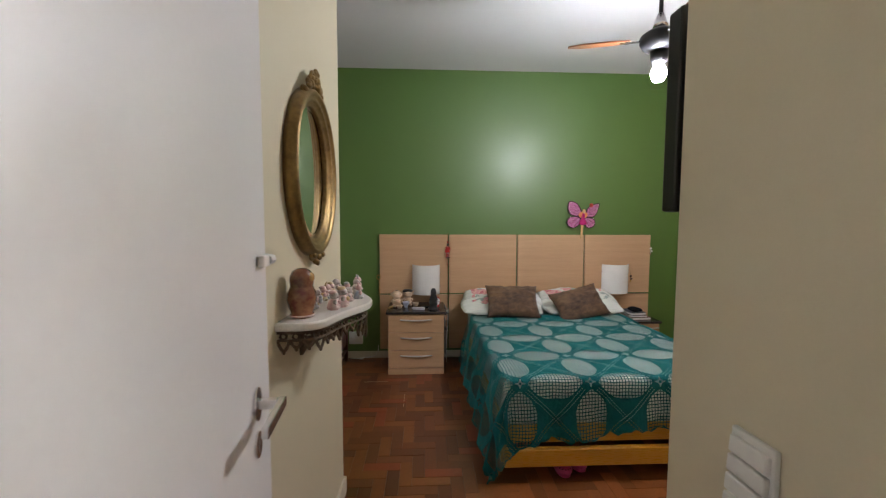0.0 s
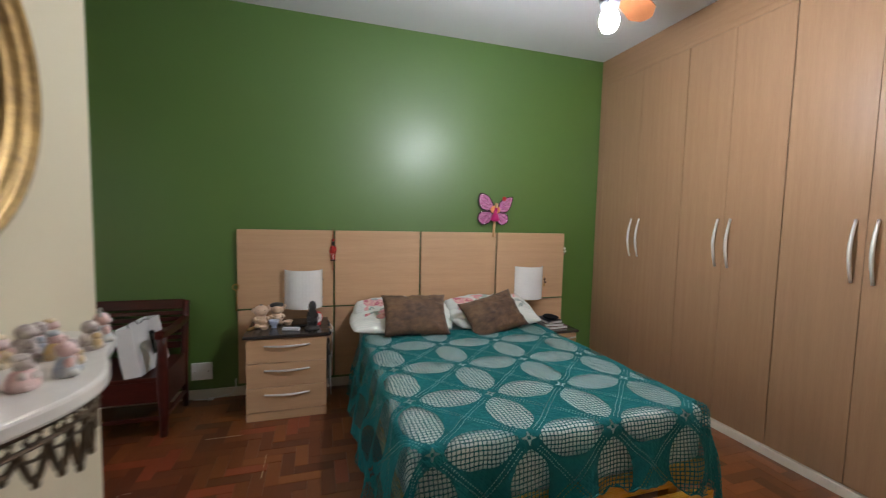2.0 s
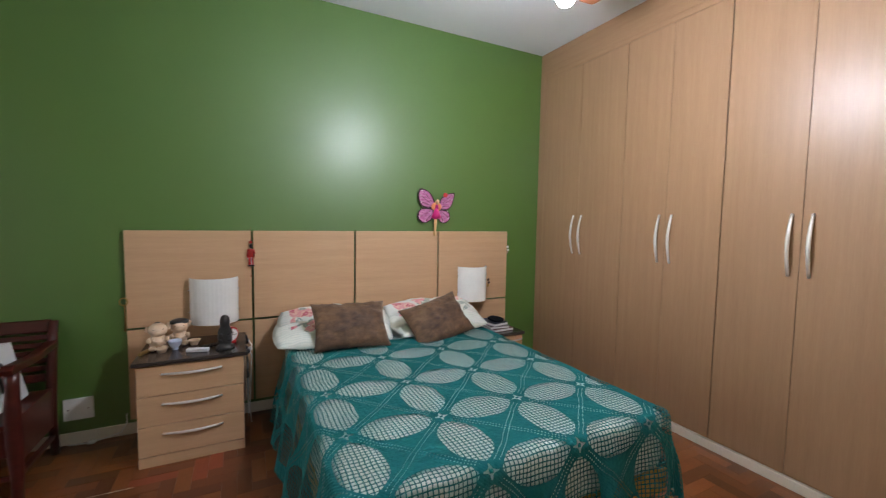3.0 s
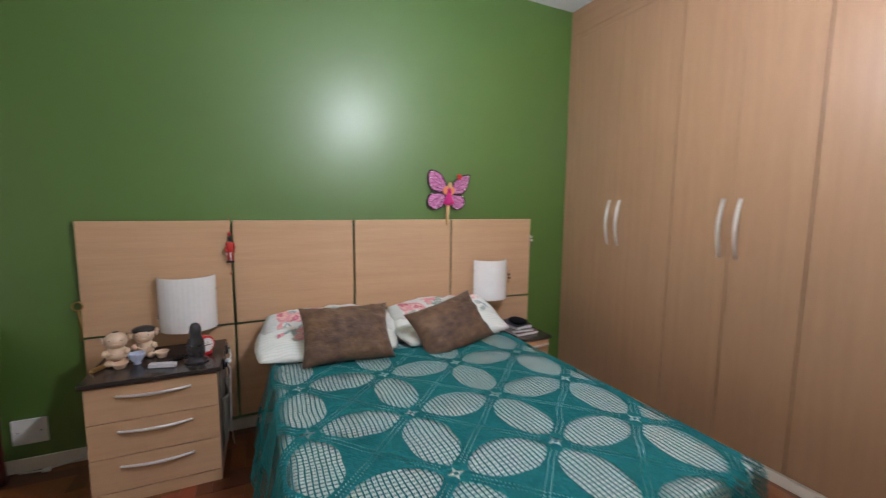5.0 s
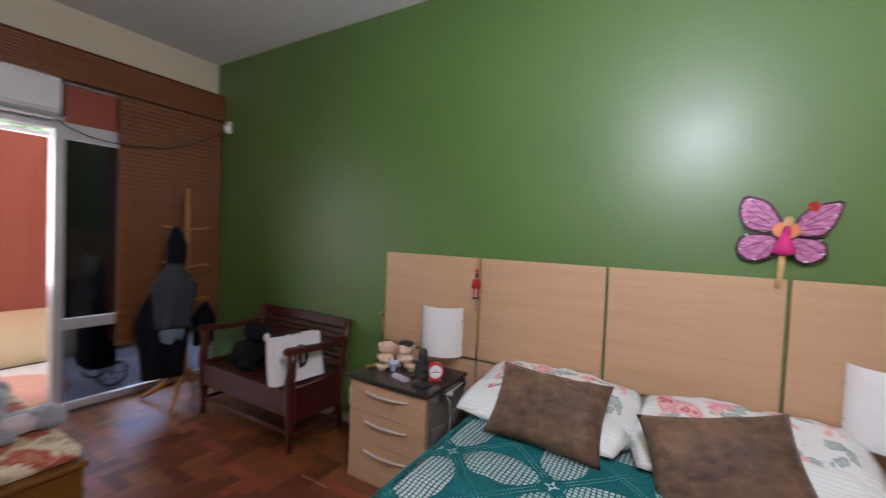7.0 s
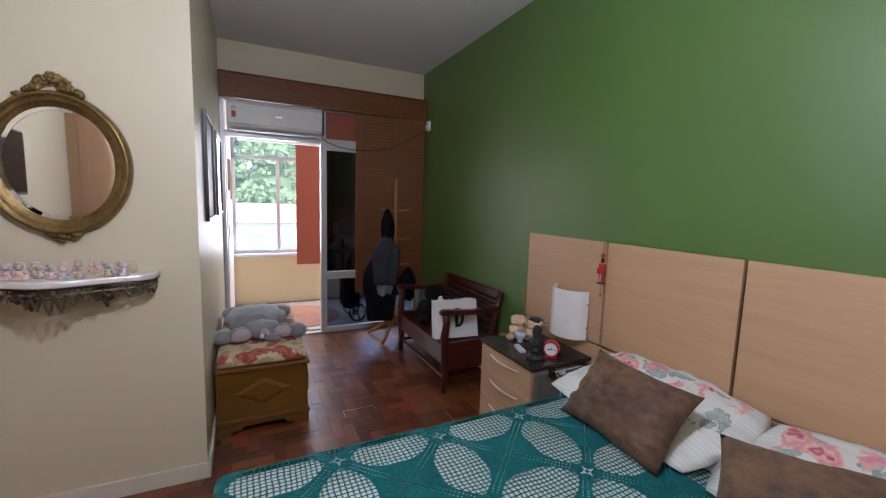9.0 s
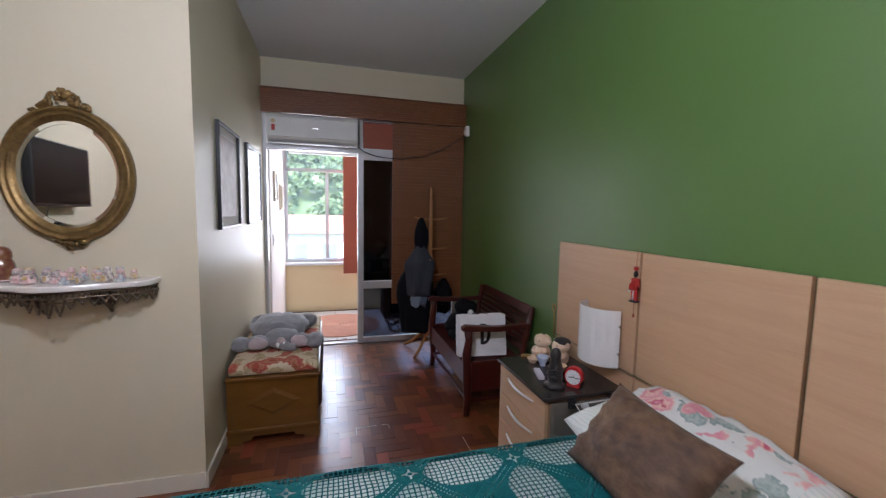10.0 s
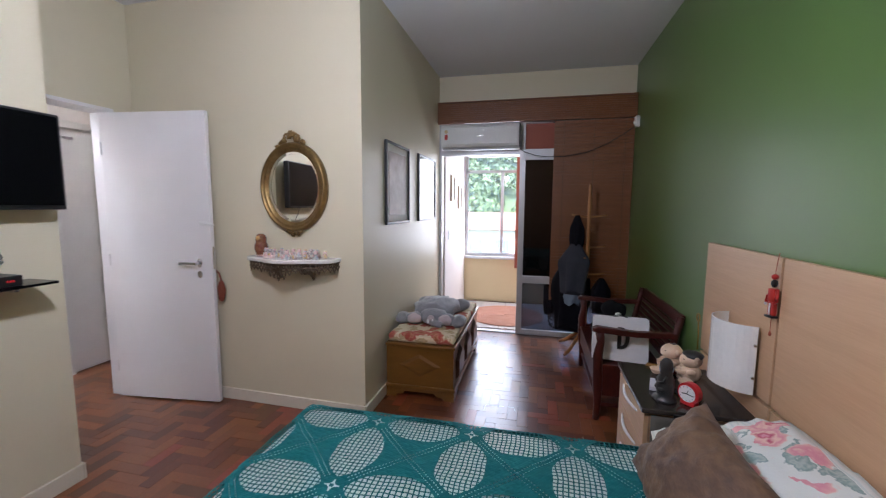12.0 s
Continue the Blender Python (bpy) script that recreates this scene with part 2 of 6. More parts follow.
def tube(bm, pts, r, seg=8, closed=False):
    """A round bar along a line of points; r may be a number or one for each point."""
    pts = [Vector(p) for p in pts]
    n = len(pts)
    rs = [r] * n if isinstance(r, (int, float)) else list(r)
    rings, up = [], Vector((0.13, 0.21, 0.97))
    for i, p in enumerate(pts):
        a, b = pts[(i - 1) % n if closed else max(i - 1, 0)], pts[(i + 1) % n if closed else min(i + 1, n - 1)]
        d = (b - a).normalized()
        s = d.cross(up)
        if s.length < 1e-3:
            s = d.cross(Vector((1, 0, 0)))
        s.normalize()
        w = s.cross(d).normalized()
        rings.append([bm.verts.new(p + (s * math.cos(t) + w * math.sin(t)) * rs[i]) for t in (2 * math.pi * k / seg for k in range(seg))])
    pairs = list(zip(rings, rings[1:])) + ([(rings[-1], rings[0])] if closed else [])
    for a, b in pairs:
        for k in range(seg):
            bm.faces.new((a[k], a[(k + 1) % seg], b[(k + 1) % seg], b[k]))
    if not closed:
        bm.faces.new(rings[0][::-1])
        bm.faces.new(rings[-1])


def slab(bm, outline, axis, lo, hi, bevel=0.0):
    """A plate with the given outline (two coordinates a point) and thickness lo to hi along axis 0, 1 or 2."""
    def put(u, v, w):
        return ((w, u, v), (u, w, v), (u, v, w))[axis]
    a = [bm.verts.new(put(u, v, lo)) for u, v in outline]
    b = [bm.verts.new(put(u, v, hi)) for u, v in outline]
    n = len(outline)
    fs = [bm.faces.new(a[::-1]), bm.faces.new(b)]
    fs += [bm.faces.new((a[i], a[(i + 1) % n], b[(i + 1) % n], b[i])) for i in range(n)]
    bmesh.ops.recalc_face_normals(bm, faces=fs)
    if bevel:
        es = [e for f in fs[:2] for e in f.edges]
        bmesh.ops.bevel(bm, geom=list(set(es)), offset=bevel, segments=2, affect="EDGES", profile=0.5)


def smooth(bm, on=True):
    for f in bm.faces:
        f.smooth = on
    return bm


def mesh_of(name, bm, material, soft=False, uv=None):
    me = bpy.data.meshes.new(name)
    if soft:
        smooth(bm)
    bm.to_mesh(me)
    bm.free()
    for m in material if isinstance(material, (list, tuple)) else [material]:
        me.materials.append(m)
    return me


def part(name, bm, material, parent=None, label="", soft=False, at=None):
    ob = new(name, mesh_of(name, bm, material, soft))
    if parent is not None:
        ob.parent = parent
    if at is not None:
        ob.matrix_basis = at
    if label:
        tagged(ob, label)
    return ob


def thing(name, m, label, category, group=""):
    e = new(name)
    e.empty_display_size = 0.05
    e.matrix_basis = m
    return tagged(e, label, category, group)


def single(name, bm, material, label, category, group="", soft=False, at=None):
    return tagged(part(name, bm, material, soft=soft, at=at), label, category, group)


def setting(name, boxes, material, label="", bevel=0.0):
    bm = bmesh.new()
    for b in boxes:
        box(bm, *b, bevel=bevel)
    return tagged(part(name, bm, material), label, name.split("_")[0], kind="structure")


def bm_box(*a, bevel=0.0, m=None):
    bm = bmesh.new()
    box(bm, *a, bevel=bevel, m=m)
    return bm


# ---- structure: the bedroom shell ----
TOP = 2.90
setting("floor", [(-2.28, 3.9, 2.68, 5.05, -0.15, -0.008), (-0.15, 3.9, 0.95, 2.68, -0.15, -0.008), (-1.6, 2.2, -0.07, 0.95, -0.15, -0.008)], SUBFLOOR, "red-brown herringbone parquet floor with worn varnish")
setting("ceiling", [(-2.28, 3.9, 2.68, 5.05, TOP, TOP + 0.15), (-0.15, 3.9, 0.95, 2.68, TOP, TOP + 0.15), (-1.6, 2.2, -0.07, 0.95, TOP, TOP + 0.15)], WHITE, "plain white painted ceiling")
setting("wall_green", [(-2.28, 3.9, 4.90, 5.05, 0, TOP)], GREEN, "glossy leaf-green painted wall behind the bed")
# the wall with the mirror stands a little out of square
SKEW = pose(0, 2.83, 0, 0, 0, -1.4) @ pose(0, -2.83, 0)
bm = bmesh.new()
slab(bm, [(0.0, 2.83), (-0.15, 2.83), (-0.15, 0.95), (-0.0459, 0.95)], 2, 0, TOP)
tagged(part("wall_mirror", bm, WALL), "cream painted wall that carries the oval mirror", "wall", kind="structure")
setting("wall_pictures", [(-2.28, -0.15, 2.68, 2.83, 0, TOP)], WALL, "cream painted alcove wall with two pictures")
setting("wall_television", [(0.932, 3.9, 1.47, 1.62, 0, TOP)], WALL, "cream painted wall behind the television")
setting("wall_passage", [(0.932, 1.07, 0.96, 1.47, 0, TOP)], WALL, "cream painted wall of the entrance recess with switches")
setting("wall_doorway", [(-0.05, 0.10, 0.951, 0.96, 0, TOP), (0.0, 0.10, 0.80, 0.951, 0, TOP), (0.89, 1.07, 0.80, 0.96, 0, TOP), (0.10, 0.89, 0.80, 0.96, 2.13, TOP)], WALL, "cream wall over the bedroom doorway")
setting("wall_wardrobe", [(3.75, 3.9, 1.62, 4.90, 0, TOP)], WALL, "plain wall behind the wardrobe")
setting("wall_far", [(-2.28, -2.13, 2.83, 4.90, 2.40, TOP)], WALL, "cream wall strip over the sliding door")
# hall behind the doorway
setting("wall_hall", [(-1.6, 2.2, -0.07, 0.08, 0, TOP), (2.05, 2.2, 0.08, 0.80, 0, TOP), (-1.6, -1.45, 0.08, 0.80, 0, TOP), (-1.6, 0.0, 0.80, 0.95, 0, TOP),
                      (1.07, 2.2, 0.80, 0.95, 0, TOP)], VERWALL, "white painted hall wall")
bm = bmesh.new()
for x0, x1 in ((0.10, 0.132), (0.858, 0.89)):
    box(bm, x0, x1, 0.79, 0.972, 0, 2.13, 0.003)
box(bm, 0.132, 0.858, 0.79, 0.972, 2.105, 2.13, 0.003)
tagged(part("door_frame", bm, DOORWHITE), "white enamelled door frame", "door frame", kind="structure")
bm = bmesh.new()
for b in ((-2.13, 0.014, 2.83, 2.844, 0, 0.085), (-2.13, 3.10, 4.886, 4.90, 0, 0.07),
          (0.932, 3.10, 1.62, 1.634, 0, 0.085), (0.918, 0.932, 0.975, 1.634, 0, 0.085)):
    box(bm, *b, bevel=0.003)
box(bm, 0.0, 0.014, 0.975, 2.83, 0, 0.085, 0.003, SKEW)
tagged(part("baseboard", bm, TRIM), "low cream painted wooden baseboard", "baseboard", kind="structure")

# ---- structure: the veranda ----
setting("veranda_floor", [(-3.8, -2.28, 2.7, 5.45, -0.15, -0.006)], SUBFLOOR, "pale tiled veranda floor")
setting("veranda_ceiling", [(-3.8, -2.28, 2.7, 5.45, 2.62, 2.75)], WHITE, "white veranda ceiling")
setting("wall_veranda_side", [(-3.8, -2.28, 2.72, 2.87, 0, 2.62), (-3.8, -2.28, 5.30, 5.45, 0, 2.62), (-2.28, -2.13, 4.9, 5.3, 0, 2.62)], VERWALL, "bright whitewashed veranda wall")
setting("wall_veranda_low", [(-3.80, -3.65, 2.87, 5.30, 0, 0.70)], YELLOW, "pale yellow parapet under the veranda window")
setting("wall_veranda_top", [(-3.80, -3.65, 2.87, 5.30, 2.34, 2.62)], VERWALL, "white strip over the veranda window")


def window_wall():
    w = tagged(new("window_1"), "white aluminium veranda window with sliding panes", "window", kind="structure")
    bm = bmesh.new()
    for b in ((-3.76, -3.69, 2.87, 5.30, 0.70, 0.745), (-3.76, -3.69, 2.87, 5.30, 2.295, 2.34), (-3.76, -3.69, 2.87, 5.30, 1.96, 2.0),
              (-3.76, -3.69, 2.87, 2.91, 0.745, 2.295), (-3.76, -3.69, 5.26, 5.30, 0.745, 2.295)):
        box(bm, *b, bevel=0.004)
    part("window_frame", bm, ALU, w)
    for y in (3.43, 4.06, 4.68):
        part("mullion", bm_box(-3.75, -3.70, y - 0.022, y + 0.022, 0.745, 1.96, bevel=0.003), ALU, w)
    part("window_sill", bm_box(-3.70, -3.60, 2.88, 5.29, 0.66, 0.70, bevel=0.006), WHITE, w)


window_wall()

# ---- structure: sliding door between bedroom and veranda ----


def sliding_door():
    d = tagged(new("sliding_door_1"), "white aluminium sliding door standing open to the veranda", "sliding door", kind="structure")
    x0, x1 = -2.20, -2.12
    bm = bmesh.new()
    for b in ((x0, x1, 2.832, 2.865, 0, 2.40), (x0, x1, 4.865, 4.898, 0, 2.40), (x0, x1, 2.865, 4.865, 2.36, 2.40),
              (x0, x1 + 0.01, 2.865, 4.865, 2.03, 2.085), (x0, x1, 2.865, 4.865, -0.004, 0.012)):
        box(bm, *b, bevel=0.003)
    part("track_frame", bm, ALU, d)
    bm = bmesh.new()
    for b in ((x0 + 0.02, x1 + 0.02, 3.745, 3.805, 0.012, 2.03), (x0 + 0.02, x1 + 0.01, 4.81, 4.86, 0.012, 2.03), (x0 + 0.02, x1 + 0.012, 3.805, 4.81, 0.60, 0.68),
              (x0 + 0.02, x1 + 0.012, 3.805, 4.81, 0.012, 0.06), (x0 + 0.02, x1 + 0.012, 3.805, 4.81, 1.97, 2.03)):
        box(bm, *b, bevel=0.003)
    leaf = part("door_leaf", bm, ALU, d)
    part("pane", bm_box(-2.152, -2.146, 3.80, 4.815, 0.06, 0.60), BLUEGLASS, leaf, "bluish clear lower pane").visible_shadow = False
    part("pane", bm_box(-2.152, -2.146, 3.80, 4.815, 0.68, 1.97), TINT, leaf, "dark tinted upper pane").visible_shadow = False
    part("stile", bm_box(x0, x1 + 0.01, 3.745, 3.80, 2.085, 2.36, bevel=0.003), ALU, d)
    part("top_light", bm_box(-2.19, -2.17, 3.80, 4.86, 2.085, 2.36), REDBLIND, d, "terracotta panel in the top light")


def glass(name, col, rough=0.0, weight=0.85):
    m = bpy.data.materials.new(name)
    m.use_nodes = True
    n, link = m.node_tree.nodes, m.node_tree.links.new
    tr, gl, mx = n.new("ShaderNodeBsdfTransparent"), n.new("ShaderNodeBsdfGlossy"), n.new("ShaderNodeMixShader")
    tr.inputs[0].default_value = (*col, 1)
    gl.inputs["Roughness"].default_value = 0.03
    fr = n.new("ShaderNodeFresnel")
    fr.inputs[0].default_value = 1.5
    link(fr.outputs[0], mx.inputs[0])
    link(tr.outputs[0], mx.inputs[1])
    link(gl.outputs[0], mx.inputs[2])
    link(mx.outputs[0], n["Material Output"].inputs[0])
    return m


TINT = glass("dark_tinted_pane", (0.055, 0.058, 0.075))
BLUEGLASS = glass("blue_grey_pane", (0.27, 0.31, 0.39))
CLEAR = glass("clear_pane", (0.95, 0.96, 0.96))


def hazy_glass():
    """Window glass with an added pale film that scatters daylight to haze the view."""
    m = glass("hazy_window_pane", (0.93, 0.95, 0.95))
    n, link = m.node_tree.nodes, m.node_tree.links.new
    old = n["Material Output"].inputs[0].links[0].from_socket
    film, mx, spots = n.new("ShaderNodeBsdfTranslucent"), n.new("ShaderNodeMixShader"), n.new("ShaderNodeTexNoise")
    film.inputs[0].default_value = (0.85, 0.86, 0.86, 1)
    spots.inputs["Scale"].default_value = 3.0
    amount = n.new("ShaderNodeMapRange")
    amount.inputs[3].default_value, amount.inputs[4].default_value = 0.06, 0.11
    link(spots.outputs[0], amount.inputs[0])
    link(amount.outputs[0], mx.inputs[0])
    link(old, mx.inputs[1])
    link(film.outputs[0], mx.inputs[2])
    link(mx.outputs[0], n["Material Output"].inputs[0])
    return m


HAZY = hazy_glass()
sliding_door()
for y0, y1, z0, z1 in ((2.91, 3.41, 0.745, 1.96), (3.45, 4.04, 0.745, 1.96), (4.08, 4.66, 0.745, 1.96), (4.70, 5.26, 0.745, 1.96), (2.91, 5.26, 2.0, 2.295)):
    part("pane", bm_box(-3.728, -3.722, y0, y1, z0, z1), HAZY, bpy.data.objects["window_1"]).visible_shadow = False
# ---- outside, seen through the veranda window ----
bm = bmesh.new()
bmesh.ops.create_grid(bm, x_segments=1, y_segments=1, size=600, matrix=Matrix.Translation((0, 0, -9)))
tagged(part("ground", bm, GROUNDM), "distant grassy ground below the building", "ground", kind="structure")


def hillside():
    rng = random.Random(5)
    vs, fs = [], []
    for k in range(330):
        x = -rng.uniform(48, 105)
        y = rng.uniform(-28, 46)
        z = -9 + (-x - 40) * 0.62 + rng.uniform(-1, 1)
        r = rng.uniform(2.0, 4.2)
        for _ in range(330):
            a, b = rng.uniform(0, 6.283), rng.uniform(-0.3, 1.0)
            c = math.sqrt(max(0, 1 - b * b))
            q = Vector((x + r * c * math.cos(a), y + r * c * math.sin(a), z + r * 0.9 * b + r * 0.6))
            u = Vector((rng.uniform(-1, 1), rng.uniform(-1, 1), rng.uniform(-1, 1))).normalized() * rng.uniform(0.22, 0.45)
            w = u.cross(Vector((rng.uniform(-1, 1), rng.uniform(-1, 1), rng.uniform(-1, 1)))).normalized() * rng.uniform(0.22, 0.42)
            i = len(vs)
            vs += [q - u, q + w * 0.8, q + u, q - w * 0.8]
            fs.append((i, i + 1, i + 2, i + 3))
    me = bpy.data.meshes.new("wooded_hillside")
    me.from_pydata(vs, [], fs)
    me.materials.append(FOLIAGE)
    tagged(new("wooded_hillside", me), "sunlit green wooded hillside in the distance", "trees", kind="stuff")


hillside()
bm = bmesh.new()
slab(bm, [(-40, -9.1), (-118, -9.1), (-118, 40), (-44, -6)], 1, -50, 66)
tagged(part("hill_slope", bm, GROUNDM), "dark earth slope under the trees", "ground", kind="structure")


def far_building():
    h = thing("apartment_building", pose(-34, 2.5, -9), "white low building with a clay tiled roof below the hill", "building")
    part("wall", bm_box(-4, 4, -9, 9, 0, 8.6), FACADE, h)
    bm = bmesh.new()
    slab(bm, [(-4.6, 8.6), (4.6, 8.6), (0, 9.9)], 1, -9.4, 9.4)
    part("roof", bm, ROOFT, h)
    for j in range(3):
        for k in range(8):
            y = -7.6 + k * 2.15
            w = part("window", bm_box(4.0, 4.06, y - 0.55, y + 0.55, 1.2 + j * 2.6, 2.6 + j * 2.6), DARKWIN, h)


far_building()
# ---- bed ----


def cloth_material():
    """Teal crochet: leaf-shaped net panels along a square lattice, holes that let the sheet below show."""
    m = bpy.data.materials.new("teal_crochet")
    m.use_nodes = True
    n, link = m.node_tree.nodes, m.node_tree.links.new
    p = n["Principled BSDF"]
    uv = n.new("ShaderNodeUVMap")
    sep = n.new("ShaderNodeSeparateXYZ")
    wob = n.new("ShaderNodeTexNoise")
    wob.inputs["Scale"].default_value = 5.0
    link(uv.outputs[0], wob.inputs["Vector"])
    off = n.new("ShaderNodeVectorMath")
    off.operation = "MULTIPLY_ADD"
    off.inputs[1].default_value = (0.03, 0.03, 0.0)
    link(wob.outputs["Color"], off.inputs[0])
    link(uv.outputs[0], off.inputs[2])
    link(off.outputs[0], sep.inputs[0])

    def math_node(op, a, b=None, c=None):
        k = n.new("ShaderNodeMath")
        k.operation = op
        for i, v in enumerate((a, b, c)):
            if v is None:
                continue
            if isinstance(v, (int, float)):
                k.inputs[i].default_value = v
            else:
                link(v, k.inputs[i])
        return k.outputs[0]

    S = 0.392
    u = math_node("MULTIPLY", sep.outputs[0], 1 / S)
    v = math_node("MULTIPLY", sep.outputs[1], 1 / S)

    def near(a):
        return math_node("SUBTRACT", a, math_node("ROUND", a))

    def leaf(along, across):
        fu = math_node("SUBTRACT", math_node("FRACT", along), 0.5)
        dv = math_node("ABSOLUTE", near(across))
        au = math_node("MULTIPLY", math_node("ABSOLUTE", fu), 2.0)
        w = math_node("MULTIPLY", math_node("SUBTRACT", 1.0, math_node("POWER", math_node("MULTIPLY", au, 1.27), 3.0)), 0.222)
        return math_node("LESS_THAN", dv, w)

    lf = math_node("MAXIMUM", leaf(u, v), leaf(v, u))

    def net(a, cells, open_part):
        f = math_node("ABSOLUTE", math_node("SUBTRACT", math_node("FRACT", math_node("MULTIPLY", a, cells)), 0.5))
        return math_node("LESS_THAN", f, open_part)

    holes = math_node("MULTIPLY", net(u, 22, 0.365), net(v, 22, 0.365))
    holes = math_node("MULTIPLY", holes, lf)
    # double rows of small holes along the diagonals, and the little flower at each crossing
    d1 = math_node("ABSOLUTE", near(math_node("ADD", u, v)))
    d2 = math_node("ABSOLUTE", near(math_node("SUBTRACT", u, v)))
    r1 = math_node("LESS_THAN", math_node("ABSOLUTE", math_node("SUBTRACT", d1, 0.030)), 0.0075)
    r2 = math_node("LESS_THAN", math_node("ABSOLUTE", math_node("SUBTRACT", d2, 0.030)), 0.0075)
    dash = math_node("MAXIMUM", math_node("MULTIPLY", r1, net(math_node("SUBTRACT", u, v), 22, 0.18)),
                     math_node("MULTIPLY", r2, net(math_node("ADD", u, v), 22, 0.18)))
    nu, nv = math_node("ABSOLUTE", near(u)), math_node("ABSOLUTE", near(v))
    prod = math_node("MULTIPLY", nu, nv)
    far = math_node("MAXIMUM", nu, nv)
    star = math_node("MULTIPLY", math_node("LESS_THAN", far, 0.072), math_node("LESS_THAN", prod, 0.0005))
    star = math_node("MULTIPLY", star, math_node("GREATER_THAN", far, 0.018))
    dash = math_node("MULTIPLY", dash, math_node("GREATER_THAN", far, 0.10))
    dash = math_node("MULTIPLY", dash, math_node("SUBTRACT", 1.0, lf))
    alpha = math_node("SUBTRACT", 1.0, math_node("MAXIMUM", holes, math_node("MAXIMUM", dash, star)))
    link(alpha, p.inputs["Alpha"])
    tone = n.new("ShaderNodeTexNoise")
    tone.inputs["Scale"].default_value, tone.inputs["Detail"].default_value = 9, 6
    mix = n.new("ShaderNodeMix")
    mix.data_type = "RGBA"
    mix.inputs[6].default_value, mix.inputs[7].default_value = (0.002, 0.080, 0.092, 1), (0.004, 0.138, 0.144, 1)
    link(uv.outputs[0], tone.inputs["Vector"])
    link(tone.outputs[0], mix.inputs[0])
    link(mix.outputs[2], p.inputs["Base Color"])
    p.inputs["Roughness"].default_value = 0.85
    p.inputs["Sheen Weight"].default_value = 0.25
    p.inputs["Sheen Tint"].default_value = (0.2, 0.8, 0.8, 1)
    p.inputs["Specular IOR Level"].default_value = 0.2
    # stitches: fine ribs and popcorn bumps between the leaves
    rib = math_node("ABSOLUTE", math_node("SUBTRACT", math_node("FRACT", math_node("MULTIPLY", math_node("ADD", u, v), 28)), 0.5))
    pop = n.new("ShaderNodeTexVoronoi")
    pop.inputs["Scale"].default_value = 55
    link(uv.outputs[0], pop.inputs["Vector"])
    hgt = math_node("SUBTRACT", math_node("MULTIPLY", rib, 0.3), math_node("MULTIPLY", pop.outputs["Distance"], 0.9))
    b = n.new("ShaderNodeBump")
    b.inputs["Strength"].default_value, b.inputs["Distance"].default_value = 0.7, 0.006
    link(hgt, b.inputs["Height"])
    link(b.outputs[0], p.inputs["Normal"])
    return m


BX0, BX1, BY0, BY1, BTOP = 0.86, 2.255, 2.95, 4.83, 0.545


def bed():
    b = thing("bed", pose(0, 0, 0), "double bed with a yellow varnished pine frame", "bed")
    part("side_rail", bm_box(BX0, BX0 + 0.03, 2.95, 4.80, 0.16, 0.27, bevel=0.004), PINE, b)
    part("side_rail", bm_box(BX1 - 0.03, BX1, 2.95, 4.80, 0.16, 0.27, bevel=0.004), PINE, b)
    part("foot_rail", bm_box(BX0 - 0.01, BX1 + 0.01, 2.885, 2.925, 0.075, 0.172, bevel=0.006), PINE, b)
    part("foot_board", bm_box(BX0, BX1, 2.93, 2.95, 0.19, 0.29, bevel=0.004), PINE, b)
    part("slat_base", bm_box(BX0 + 0.035, BX1 - 0.035, 2.955, 4.80, 0.24, 0.27), PINE, b)
    for x in (BX0 + 0.005, BX1 - 0.065):
        part("leg", bm_box(x, x + 0.06, 3.06, 3.12, 0, 0.16, bevel=0.004), PINE, b)
        part("leg", bm_box(x, x + 0.06, 4.74, 4.80, 0, 0.16, bevel=0.004), PINE, b)


bed()
bm = bmesh.new()
box(bm, BX0, BX1, BY0, BY1, 0.272, BTOP - 0.0032, bevel=0.035)
single("mattress", bm, SHEET, "mattress in a white fitted sheet on the bed", "mattress", soft=True)


